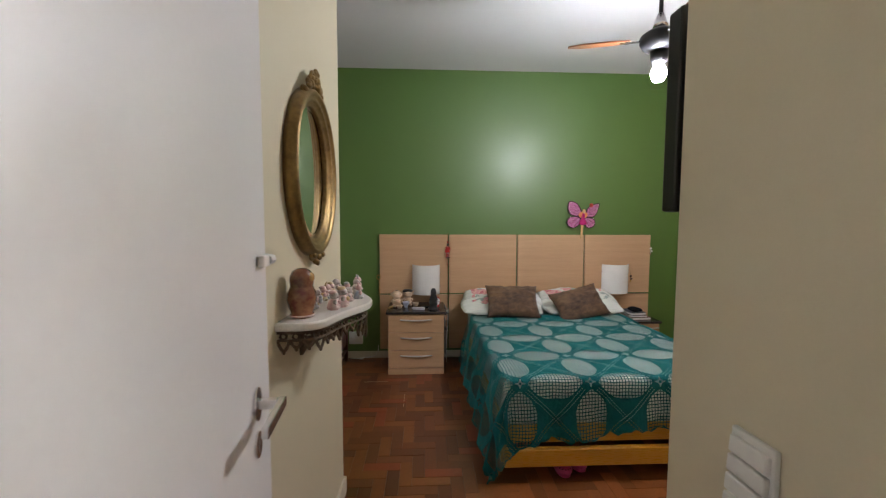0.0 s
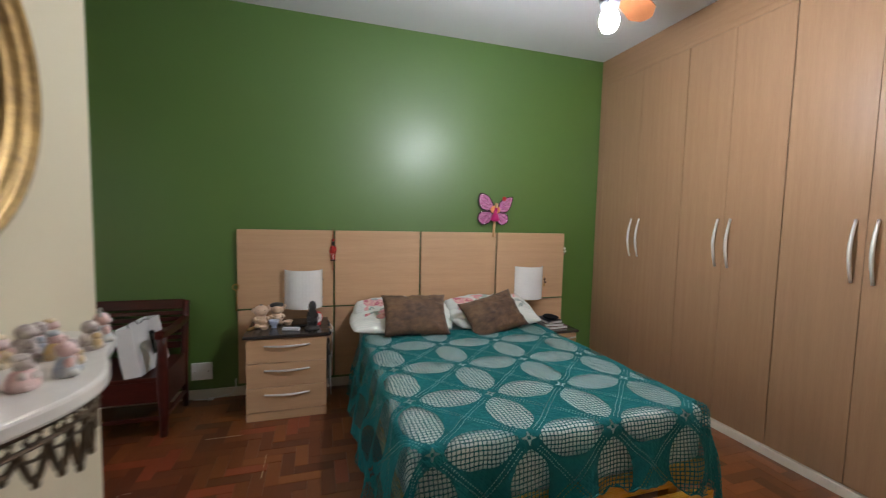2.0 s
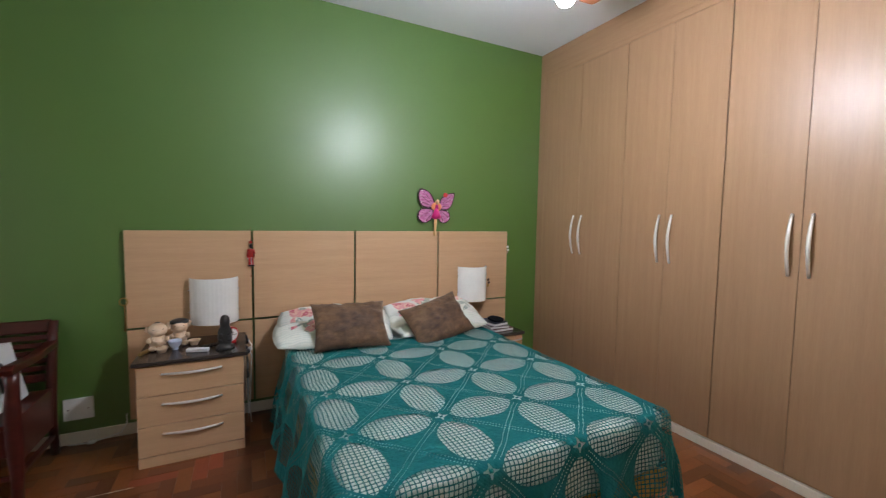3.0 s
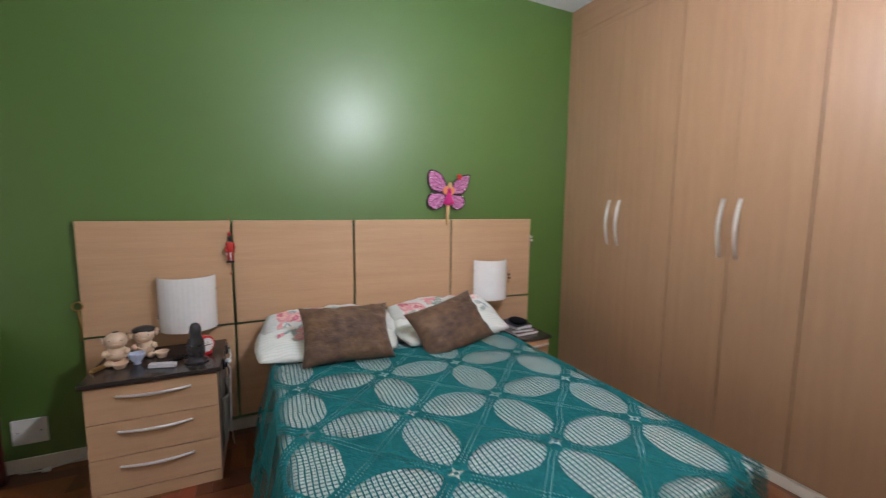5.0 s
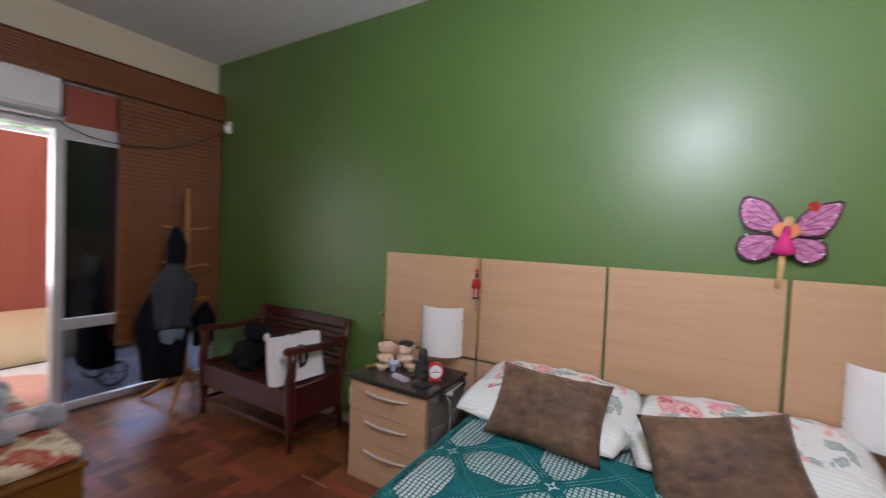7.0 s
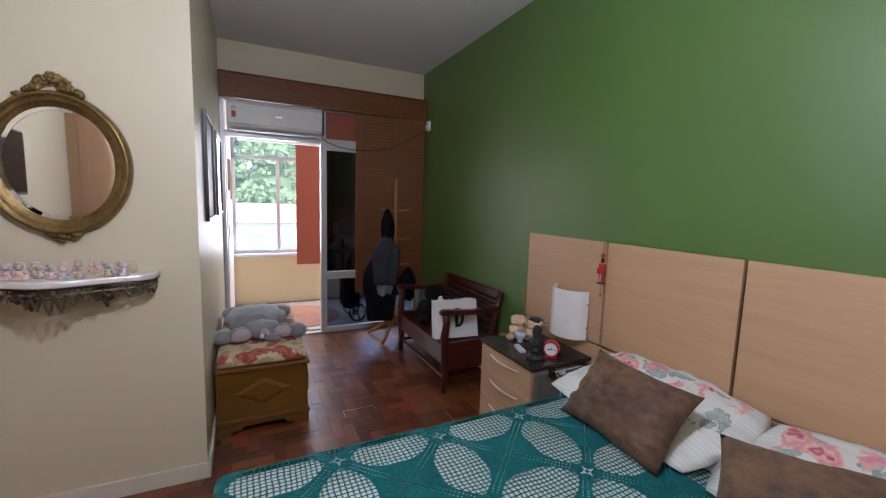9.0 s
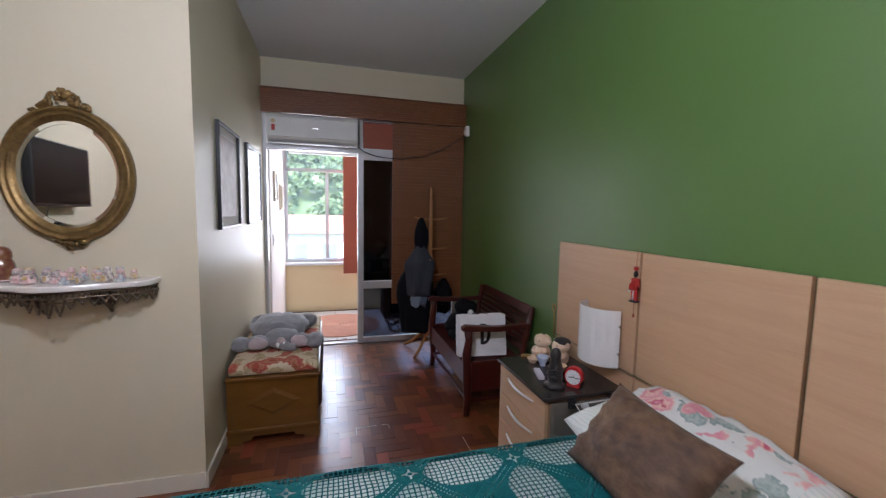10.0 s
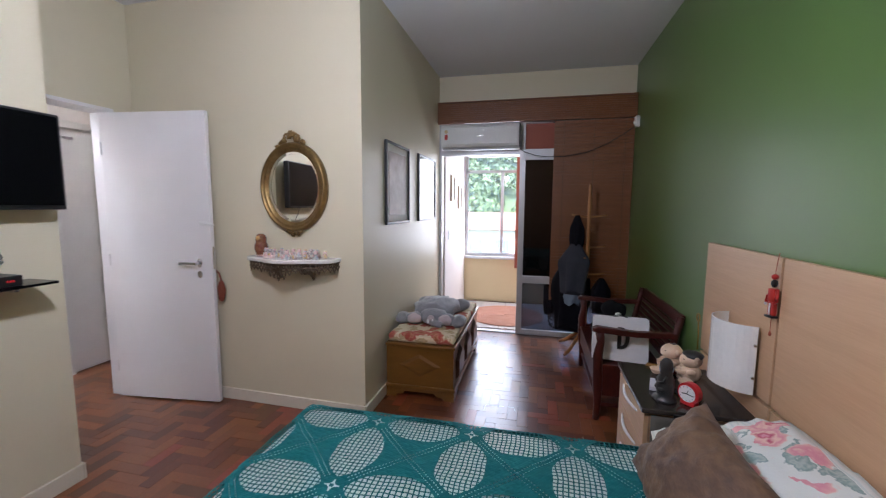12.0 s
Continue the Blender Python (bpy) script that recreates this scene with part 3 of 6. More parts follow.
def coverlet():
    """The cloth hangs over three sides: flat on top, bent over the edge, then down in soft folds."""
    a0, a1, b0, b1 = BX0 - 0.47, BX1 + 0.40, BY0 - 0.34, 4.52
    nx, ny = 110, 100
    bm = bmesh.new()
    uvl = bm.loops.layers.uv.new("cloth")
    rows, flat = [], []
    rad = 0.035
    for j in range(ny + 1):
        row, frow = [], []
        for i in range(nx + 1):
            a = a0 + (a1 - a0) * i / nx
            hem = 0.009 * math.sin(a * 41) + 0.006 * math.sin(a * 97) + 0.010 * math.sin(a * 13 + 1)
            # drawn up in the middle of the foot end, hanging lower at the corners
            foot = b0 + 0.055 * math.exp(-((a - 1.70) / 0.24) ** 2) - 0.085 * min(1.0, max(0.0, abs(a - 1.56) - 0.45) / 0.3)
            b = foot + (b1 - foot) * j / ny
            if j == 0:
                b += hem
            ex = (a - (BX1 - 0.01)) if a > BX1 - 0.01 else (a - (BX0 + 0.01)) if a < BX0 + 0.01 else 0.0
            ey = (b - (BY0 + 0.01)) if b < BY0 + 0.01 else 0.0
            e = math.hypot(ex, ey)
            cx, cy = min(max(a, BX0 + 0.01), BX1 - 0.01), max(b, BY0 + 0.01)
            z = BTOP + 0.0025 + 0.004 * noise.noise(Vector((a * 4, b * 4, 0))) + 0.0035 * noise.noise(Vector((a * 13, b * 9, 3)))
            if e > 0:
                dx, dy = ex / e, ey / e
                arc = rad * math.pi / 2
                if e < arc:
                    t = e / rad
                    out, drop = rad * math.sin(t), rad * (1 - math.cos(t))
                else:
                    down = e - arc
                    s = (a if abs(ey) > abs(ex) else b)
                    fold = math.sin(s * 21 + 2 * noise.noise(Vector((s * 3, 1, 0)))) * 0.5 + 0.5
                    flare = 0.16 if ex < 0 else 0.09 if ex > 0 else 0.05
                    out = rad + down * flare + 0.035 * fold * min(1, down / 0.25)
                    drop = rad + down * 0.985
                x, y, z = cx + dx * out, cy + dy * out, max(z - drop, 0.022 + 0.008 * math.sin(a * 30 + b * 20))
            else:
                x, y = a, b
            row.append(bm.verts.new((x, y, z)))
            frow.append((a - 0.955, b - 2.935))
        rows.append(row)
        flat.append(frow)
    for j in range(ny):
        for i in range(nx):
            f = bm.faces.new((rows[j][i], rows[j][i + 1], rows[j + 1][i + 1], rows[j + 1][i]))
            for lp, (jj, ii) in zip(f.loops, ((j, i), (j, i + 1), (j + 1, i + 1), (j + 1, i))):
                lp[uvl].uv = flat[jj][ii]
    hem = [rows[j][0].co.copy() for j in range(ny, -1, -1)] + [v.co.copy() for v in rows[0][1:]] + [rows[j][nx].co.copy() for j in range(1, ny + 1)]
    spread = thing("bedspread", pose(0, 0, 0), "teal crochet bedspread with white net leaves spread over the bed", "bedspread")
    part("cloth", bm, cloth_material(), spread, soft=True)
    bm = bmesh.new()
    pts = [p + Vector((0, 0, 0.004 * math.sin(k * 1.3))) for k, p in enumerate(hem)]
    tube(bm, pts, [0.0035 + 0.002 * math.sin(k * 1.9) for k in range(len(pts))], 6)
    part("scalloped_edging", bm, TEALYARN, spread, "teal crocheted scalloped edging", soft=True)


TEALYARN = mat("teal_yarn", (0.003, 0.135, 0.138), (0.003, 0.10, 0.10), 0.85, scale=30, fine=200, bump=0.4)
coverlet()


def flower_cloth(name, base, flowers, scale, cover, border=None):
    """Printed cotton: scattered roses with swirled petals on a pale ground, and soft green leaves beside them."""
    m = bpy.data.materials.new(name)
    m.use_nodes = True
    n, link = m.node_tree.nodes, m.node_tree.links.new
    p = n["Principled BSDF"]
    co = n.new("ShaderNodeTexCoord")

    def spots(size, shift, keep, wobble):
        mp = n.new("ShaderNodeMapping")
        mp.inputs["Location"].default_value = (shift, shift * 0.7, 0)
        link(co.outputs["Object"], mp.inputs[0])
        wob = n.new("ShaderNodeTexNoise")
        wob.inputs["Scale"].default_value = size * 2.2
        link(mp.outputs[0], wob.inputs["Vector"])
        add = n.new("ShaderNodeVectorMath")
        add.operation = "MULTIPLY_ADD"
        add.inputs[1].default_value = (wobble / size,) * 3
        link(wob.outputs["Color"], add.inputs[0])
        link(mp.outputs[0], add.inputs[2])
        vor = n.new("ShaderNodeTexVoronoi")
        vor.inputs["Scale"].default_value = size
        link(add.outputs[0], vor.inputs["Vector"])
        sep = n.new("ShaderNodeSeparateColor")
        link(vor.outputs["Color"], sep.inputs[0])
        gate = n.new("ShaderNodeMath")
        gate.operation = "GREATER_THAN"
        gate.inputs[1].default_value = keep
        link(sep.outputs[0], gate.inputs[0])
        return vor.outputs["Distance"], gate.outputs[0]

    def layer(under, dist, gate, stops):
        ramp = n.new("ShaderNodeValToRGB")
        cr = ramp.color_ramp
        cr.elements[0].position, cr.elements[0].color = stops[0][0], (*stops[0][1], 1)
        cr.elements[1].position, cr.elements[1].color = stops[-1][0], (*stops[-1][1], 1)
        for pos, c in stops[1:-1]:
            cr.elements.new(pos).color = (*c, 1)
        link(dist, ramp.inputs[0])
        edge = n.new("ShaderNodeMapRange")
        edge.inputs[1].default_value, edge.inputs[2].default_value = stops[-1][0], stops[-1][0] * 0.88
        link(dist, edge.inputs[0])
        k = n.new("ShaderNodeMath")
        k.operation = "MULTIPLY"
        link(edge.outputs[0], k.inputs[0])
        link(gate, k.inputs[1])
        mix = n.new("ShaderNodeMix")
        mix.data_type = "RGBA"
        link(k.outputs[0], mix.inputs[0])
        if isinstance(under, tuple):
            mix.inputs[6].default_value = (*under, 1)
        else:
            link(under, mix.inputs[6])
        link(ramp.outputs[0], mix.inputs[7])
        return mix.outputs[2]
    leaf_c = flowers[3]
    pale = tuple(0.5 * (a + b) for a, b in zip(leaf_c, base))
    out = layer(base, *spots(scale * 1.5, 3.1, 0.38, 1.1), [(0.0, leaf_c), (cover * 0.6, pale), (cover * 1.05, leaf_c)])
    out = layer(out, *spots(scale, 0.0, 0.38, 0.75), [(0.0, flowers[0]), (cover * 0.25, flowers[1]), (cover * 0.42, flowers[0]), (cover * 0.6, flowers[2]), (cover * 0.78, flowers[1]), (cover * 1.2, flowers[2])])
    if border:
        # woven stripes outside the printed middle
        sep = n.new("ShaderNodeSeparateXYZ")
        link(co.outputs["Object"], sep.inputs[0])

        def calc(op, a, b):
            k = n.new("ShaderNodeMath")
            k.operation = op
            for i, v in enumerate((a, b)):
                if isinstance(v, (int, float)):
                    k.inputs[i].default_value = v
                else:
                    link(v, k.inputs[i])
            return k.outputs[0]
        ax, az = calc("ABSOLUTE", sep.outputs[0], 0), sep.outputs[2]
        wave = calc("GREATER_THAN", calc("FRACT", calc("MULTIPLY", az, 55.0), 0), 0.68)
        rim = calc("MAXIMUM", calc("GREATER_THAN", ax, border[0]), calc("GREATER_THAN", az, border[1]))
        plain, striped = n.new("ShaderNodeMix"), n.new("ShaderNodeMix")
        plain.data_type = striped.data_type = "RGBA"
        link(rim, plain.inputs[0])
        link(out, plain.inputs[6])
        plain.inputs[7].default_value = (*base, 1)
        link(calc("MULTIPLY", rim, wave), striped.inputs[0])
        link(plain.outputs[2], striped.inputs[6])
        striped.inputs[7].default_value = (*border[2], 1)
        out = striped.outputs[2]
    link(out, p.inputs["Base Color"])
    p.inputs["Roughness"].default_value = 0.85
    weave = n.new("ShaderNodeTexNoise")
    weave.inputs["Scale"].default_value = 160
    link(co.outputs["Object"], weave.inputs["Vector"])
    b = n.new("ShaderNodeBump")
    b.inputs["Strength"].default_value, b.inputs["Distance"].default_value = 0.2, 0.004
    link(weave.outputs[0], b.inputs["Height"])
    link(b.outputs[0], p.inputs["Normal"])
    return m


FLORAL = flower_cloth("floral_pillow_cotton", (0.70, 0.72, 0.68), ((0.50, 0.07, 0.14), (0.68, 0.28, 0.34), (0.78, 0.52, 0.44), (0.16, 0.27, 0.25)), 9.6, 0.54, (0.305, 0.155, (0.59, 0.65, 0.62)))
STRIPED = flower_cloth("striped_pillow_cotton", (0.76, 0.79, 0.74), ((0.68, 0.62, 0.58), (0.72, 0.66, 0.62), (0.74, 0.70, 0.66), (0.60, 0.66, 0.62)), 9.6, 0.40, (-1.0, -1.0, (0.67, 0.72, 0.68)))
FLORALRED = flower_cloth("floral_cushion_cotton", (0.66, 0.55, 0.38), ((0.30, 0.09, 0.03), (0.38, 0.055, 0.040), (0.50, 0.20, 0.12), (0.36, 0.25, 0.11)), 9.0, 0.50)



def pillow(bm, w, h, t, n=22, seed=0, crown=0.05, drawn=0.0, wrinkle=0.012):
    """A plump pillow in the local x-z plane: rounded corners and bowed sides, or, with drawn, sides pulled in to pointed corners."""
    grid = {}
    for side in (0, 1):
        for i in range(n + 1):
            for j in range(n + 1):
                u, v = 2 * i / n - 1, 2 * j / n - 1
                if side and (i in (0, n) or j in (0, n)):
                    grid[1, i, j] = grid[0, i, j]
                    continue
                body = (max(0, 1 - u ** 4) * max(0, 1 - v ** 4)) ** 0.5
                body *= 0.55 + 0.45 * (1 - 0.5 * u * u - 0.5 * v * v)
                x = u * w / 2 * (1 + (crown - drawn) * (1 - v * v) - crown * 1.2 * (u * v) ** 2)
                z = v * h / 2 * (1 + (crown - drawn) * (1 - u * u) - crown * 1.2 * (u * v) ** 2)
                k = noise.noise(Vector((u * 2.3 + seed, v * 2.3, side * 5.0))) + 0.6 * noise.noise(Vector((u * 6.5, v * 5.0 + seed, side * 3.0)))
                rim = math.exp(-((1 - max(abs(u), abs(v))) / 0.22) ** 2)
                pucker = 0.5 * wrinkle * rim * math.sin((u * 19 if abs(v) > abs(u) else v * 15) + seed)
                y = (t / 2 * body + (wrinkle * k + pucker) * min(1.0, body * 2)) * (1 if side else -1)
                grid[side, i, j] = bm.verts.new((x, y, z + 0.35 * wrinkle * k * (1 - abs(u))))
    for side in (0, 1):
        for i in range(n):
            for j in range(n):
                q = [grid[side, i, j], grid[side, i + 1, j], grid[side, i + 1, j + 1], grid[side, i, j + 1]]
                bm.faces.new(q if not side else q[::-1])


# floral pillows lie against the headboard, velvet cushions lean on them
for x, turn, seed in ((1.185, 2, 1), (1.93, -3, 2)):
    bm = bmesh.new()
    pillow(bm, 0.74, 0.38, 0.14, seed=seed, crown=0.05, wrinkle=0.016)
    single("pillow", bm, FLORAL, "white cotton pillow with pink roses and green striped edges", "pillow", "bed pillows", soft=True,
           at=pose(x, 4.660, 0.632, -68, 0, 0) @ pose(0, 0, 0, 0, turn, 0))
for x, turn, seed in ((1.16, 3, 7), (1.925, -4, 8)):
    bm = bmesh.new()
    pillow(bm, 0.74, 0.40, 0.11, seed=seed, crown=0.04, wrinkle=0.016)
    single("pillow", bm, STRIPED, "white pillow with pale green stripes under a floral one", "pillow", "bed pillows", soft=True,
           at=pose(x - 0.01, 4.575, 0.604, -80, 0, 0) @ pose(0, 0, 0, 0, turn, 0))
for x, y, z, tilt, roll, seed in ((1.222, 4.40, 0.678, -40, 1.5, 3), (1.835, 4.385, 0.655, -40, -15, 4)):
    bm = bmesh.new()
    pillow(bm, 0.485, 0.333, 0.16, seed=seed, crown=0.0, drawn=0.085, wrinkle=0.014)
    single("cushion", bm, VELVET, "brown crushed-velvet cushion leaning on the pillows", "cushion", "velvet cushions", soft=True,
           at=pose(x, y, z, tilt, 0, 0) @ pose(0, 0, 0, 0, roll, 0))

# ---- headboard ----


def headboard():
    h = thing("headboard", pose(0, 0, 0), "wide beech-laminate headboard of eight panels on the green wall", "headboard")
    xs = (-0.030, 0.665, 1.366, 2.066, 2.762)
    for k in range(4):
        x0, x1 = xs[k] + (0.007 if k else 0), xs[k + 1] - (0.007 if k < 3 else 0)
        part("panel", bm_box(x0, x1, 4.866, 4.888, 0.672, 1.270, bevel=0.0015), BEECHX, h)
        part("panel", bm_box(x0, x1, 4.866, 4.888, 0.10, 0.657, bevel=0.0015), BEECHX, h)
    for x in (0.30, 1.0, 1.7, 2.4):
        part("batten", bm_box(x - 0.02, x + 0.02, 4.8885, 4.8995, 0.12, 1.24), BEECHX, h)


headboard()
# ---- wardrobe ----


def bow_handle(bm, p0, p1, out, r=0.006, flat=1.0):
    p0, p1, out = Vector(p0), Vector(p1), Vector(out)
    pts = [p0.lerp(p1, t) + out * (0.15 + 0.85 * math.sin(math.pi * t)) for t in (k / 10 for k in range(11))]
    tube(bm, pts, [r * (0.75 + 0.35 * math.sin(math.pi * k / 10)) for k in range(11)], 8)
    for p in (p0, p1):
        cyl(bm, p, p + out * 0.25, r * 0.8, seg=8)


def wardrobe():
    w = thing("wardrobe", pose(3.12, 0, 0), "built-in beech-laminate wardrobe from floor to ceiling", "wardrobe")
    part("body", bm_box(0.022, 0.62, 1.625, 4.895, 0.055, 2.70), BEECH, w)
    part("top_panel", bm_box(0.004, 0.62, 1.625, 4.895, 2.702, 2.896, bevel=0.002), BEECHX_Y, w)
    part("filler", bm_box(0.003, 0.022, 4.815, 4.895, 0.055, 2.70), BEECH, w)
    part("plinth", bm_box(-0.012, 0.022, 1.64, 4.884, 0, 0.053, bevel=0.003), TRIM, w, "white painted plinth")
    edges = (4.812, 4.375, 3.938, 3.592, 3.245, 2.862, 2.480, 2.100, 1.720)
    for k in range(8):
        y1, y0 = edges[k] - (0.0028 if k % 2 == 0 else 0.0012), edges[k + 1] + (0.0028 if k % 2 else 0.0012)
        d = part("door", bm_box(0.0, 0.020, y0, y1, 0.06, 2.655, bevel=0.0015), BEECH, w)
        hy = y0 + 0.042 if k % 2 == 0 else y1 - 0.042
        bm = bmesh.new()
        bow_handle(bm, (0.0, hy, 1.105), (0.0, hy, 1.415), (-0.034, 0, 0), 0.0085)
        part("handle", bm, SATIN, d, "brushed aluminium bow handle", soft=True)
    part("rail", bm_box(0.003, 0.022, 1.625, 4.812, 2.658, 2.70), BEECHX_Y, w)


BEECHX_Y = mat("beech_laminate_crosswise", (0.375, 0.222, 0.122), (0.315, 0.182, 0.098), 0.36, scale=3.5, fine=26, bump=0.03, stretch=(9, 0.45, 9), depth=0.003, spread=0.35)
wardrobe()

# ---- nightstands ----


def nightstand(x0, x1, y0, top, label, full=True):
    n = thing("nightstand", pose(0, 0, 0), label, "nightstand", "bedside nightstands")
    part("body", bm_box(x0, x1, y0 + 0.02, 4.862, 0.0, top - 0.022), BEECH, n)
    part("top", bm_box(x0 - 0.018, x1 + 0.015, y0 - 0.014, 4.864, top - 0.021, top, bevel=0.004), STONE, n, "dark polished top")
    part("plinth", bm_box(x0, x1, y0, y0 + 0.019, 0.0, 0.055), BEECHX, n)
    h = (top - 0.024 - 0.06) / 3
    for k in range(3):
        z0 = 0.06 + k * h
        d = part("drawer", bm_box(x0 + 0.001, x1 - 0.001, y0, y0 + 0.019, z0, z0 + h - 0.004, bevel=0.0015), BEECHX, n)
        xm = (x0 + x1) / 2
        bm = bmesh.new()
        bow_handle(bm, (xm - 0.14, y0, z0 + h * 0.70), (xm + 0.14, y0, z0 + h * 0.70), (0, -0.021, -0.003), 0.007)
        part("handle", bm, SATIN, d, "brushed aluminium bow handle", soft=True)


nightstand(0.089, 0.600, 4.428, 0.582, "beech nightstand with three drawers and dark glossy top")
nightstand(2.345, 2.64, 4.45, 0.47, "beech nightstand beside the wardrobe piled with books")

# ---- wall lamps ----


def wall_lamp(x, z):
    l = thing("wall_lamp", pose(x, 4.866, z), "unlit wall lamp with a curved white glass shade", "wall lamp", "bedside wall lamps")
    bm = bmesh.new()
    pts = []
    for k in range(17):
        a = math.radians(-80 + 160 * k / 16)
        pts.append((0.141 * math.sin(a), -0.135 * math.cos(a) + 0.005))
    inner = [(u * 0.96, v + 0.005) for u, v in pts]
    slab(bm, pts + inner[::-1], 2, -0.146, 0.148)
    part("shade", bm, OPAL, l)
    bm = bmesh.new()
    box(bm, -0.05, 0.05, -0.018, 0.0, -0.05, 0.05, 0.004)
    cyl(bm, (0, -0.015, 0), (0, -0.055, 0), 0.016, seg=12)
    part("mount", bm, BLACKPL, l)
    part("bulb_holder", smooth_ball((0, -0.065, 0), 0.028), WHITEPL, l)
    for s in (-1, 1):
        for zz in (-0.07, 0.07):
            bm = bmesh.new()
            cyl(bm, (s * 0.132, -0.024, zz), (s * 0.146, -0.027, zz), 0.006, seg=8)
            part("clip", bm, CHROME, l)


def smooth_ball(c, r, seg=14, m=None):
    bm = bmesh.new()
    ball(bm, c, r, seg, m)
    return smooth(bm)


wall_lamp(0.437, 0.820)
wall_lamp(2.385, 0.822)

# ---- ceiling fan ----


def ceiling_fan():
    x, y, z = BULB_AT
    f = thing("ceiling_fan", pose(x, y, 0), "three-blade ceiling fan with wooden blades and a bare lit bulb", "ceiling fan")
    bm = bmesh.new()
    lathe(bm, [(0.015, 2.84), (0.055, 2.855), (0.062, TOP - 0.002)], seg=20)
    part("canopy", bm, FANMETAL, f, soft=True)
    bm = bmesh.new()
    cyl(bm, (0, 0, 2.54), (0, 0, 2.85), 0.011, seg=12)
    part("rod", bm, FANMETAL, f, soft=True)
    bm = bmesh.new()
    lathe(bm, [(0.012, 2.505), (0.040, 2.508), (0.034, 2.535), (0.016, 2.585)], seg=20)
    part("yoke", bm, CHROME, f, "bright metal cone over the motor", soft=True)
    bm = bmesh.new()
    lathe(bm, [(0.03, 2.376), (0.060, 2.380), (0.090, 2.398), (0.105, 2.425), (0.108, 2.450), (0.104, 2.462), (0.080, 2.478), (0.050, 2.496), (0.020, 2.504)], seg=32)
    part("motor", bm, FANMETAL, f, soft=True)
    for a in (163, 30, -92):
        bm = bmesh.new()
        slab(bm, [(0.16, -0.030), (0.235, -0.058), (0.42, -0.066), (0.492, -0.030), (0.50, -0.018), (0.50, 0.018), (0.492, 0.030), (0.42, 0.066), (0.235, 0.058), (0.16, 0.030)], 2, -0.004, 0.004, 0.0015)
        b = part("blade", bm, FANWOOD, f, at=pose(0, 0, 2.445, 0, 0, a) @ pose(0, 0, 0, -13, 0, 0))
        bm = bmesh.new()
        slab(bm, [(0.09, -0.014), (0.17, -0.030), (0.21, -0.020), (0.215, 0.02), (0.17, 0.030), (0.09, 0.014)], 2, -0.009, -0.0045)
        part("bracket", bm, FANMETAL, b)
    bm = bmesh.new()
    lathe(bm, [(0.022, 2.307), (0.038, 2.312), (0.046, 2.335), (0.048, 2.375)], seg=20)
    part("socket", bm, FANMETAL, f, "black lamp socket", soft=True)
    bm = bmesh.new()
    lathe(bm, [(0.006, 2.206), (0.026, 2.212), (0.039, 2.234), (0.041, 2.255), (0.035, 2.280), (0.024, 2.298), (0.019, 2.306)], seg=24)
    part("bulb", bm, BULB, f, "bare lit light bulb", soft=True)


ceiling_fan()


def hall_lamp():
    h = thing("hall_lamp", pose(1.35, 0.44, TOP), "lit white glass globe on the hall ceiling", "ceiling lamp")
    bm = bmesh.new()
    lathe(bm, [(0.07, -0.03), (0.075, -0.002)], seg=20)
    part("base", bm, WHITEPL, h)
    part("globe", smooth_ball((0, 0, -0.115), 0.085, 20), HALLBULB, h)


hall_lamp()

# ---- bedroom door ----


def disc(bm, c, axis, r, t, seg=20):
    c, axis = Vector(c), Vector(axis).normalized()
    return cyl(bm, c, c + axis * t, r, seg=seg)


def bedroom_door():
    d = tagged(new("door_1"), "white enamelled flush door standing wide open", "door", kind="structure")
    d.matrix_basis = pose(0.158, 0.905, 0, 0, 0, 6.1)
    part("leaf", bm_box(-0.036, 0, 0.0, 0.808, 0.012, 2.098, bevel=0.002), DOORWHITE, d)
    bm = bmesh.new()
    slab(bm, circle2(0.713, 1.045, 0.021, 0.034), 0, 0.0005, 0.006, 0.0015)
    r = part("rosette", bm, CHROME, d, soft=False)
    bm = bmesh.new()
    box(bm, 0.006, 0.042, 0.704, 0.722, 1.036, 1.054, 0.002)
    box(bm, 0.0425, 0.056, 0.592, 0.722, 1.035, 1.055, 0.002)
    part("lever", bm, CHROME, r, "square satin chrome lever handle")
    bm = bmesh.new()
    slab(bm, circle2(0.713, 0.962, 0.019, 0.027), 0, 0.0005, 0.005, 0.001)
    box(bm, 0.005, 0.0062, 0.7105, 0.7155, 0.945, 0.978)
    part("keyhole_plate", bm, CHROME, d)
    bm = bmesh.new()
    box(bm, 0.0005, 0.016, 0.738, 0.790, 1.312, 1.338, 0.004)
    tube(bm, [(0.010, 0.78, 1.325), (0.012, 0.805, 1.325), (0.006, 0.822, 1.322), (-0.012, 0.826, 1.31)], [0.011, 0.011, 0.010, 0.008], 8)
    part("door_catch", bm, WHITEPL, d, "white plastic door catch")
    part("lock_plate", bm_box(-0.027, -0.009, 0.8082, 0.8098, 1.0, 1.16), CHROME, d)
    for z in (0.25, 1.05, 1.85):
        bm = bmesh.new()
        cyl(bm, (0.004, 0.0, z - 0.045), (0.004, 0.0, z + 0.045), 0.006, seg=10)
        part("hinge", bm, DOORWHITE, d)


def circle2(u, v, ru, rv, n=24):
    return [(u + ru * math.cos(2 * math.pi * k / n), v + rv * math.sin(2 * math.pi * k / n)) for k in range(n)]


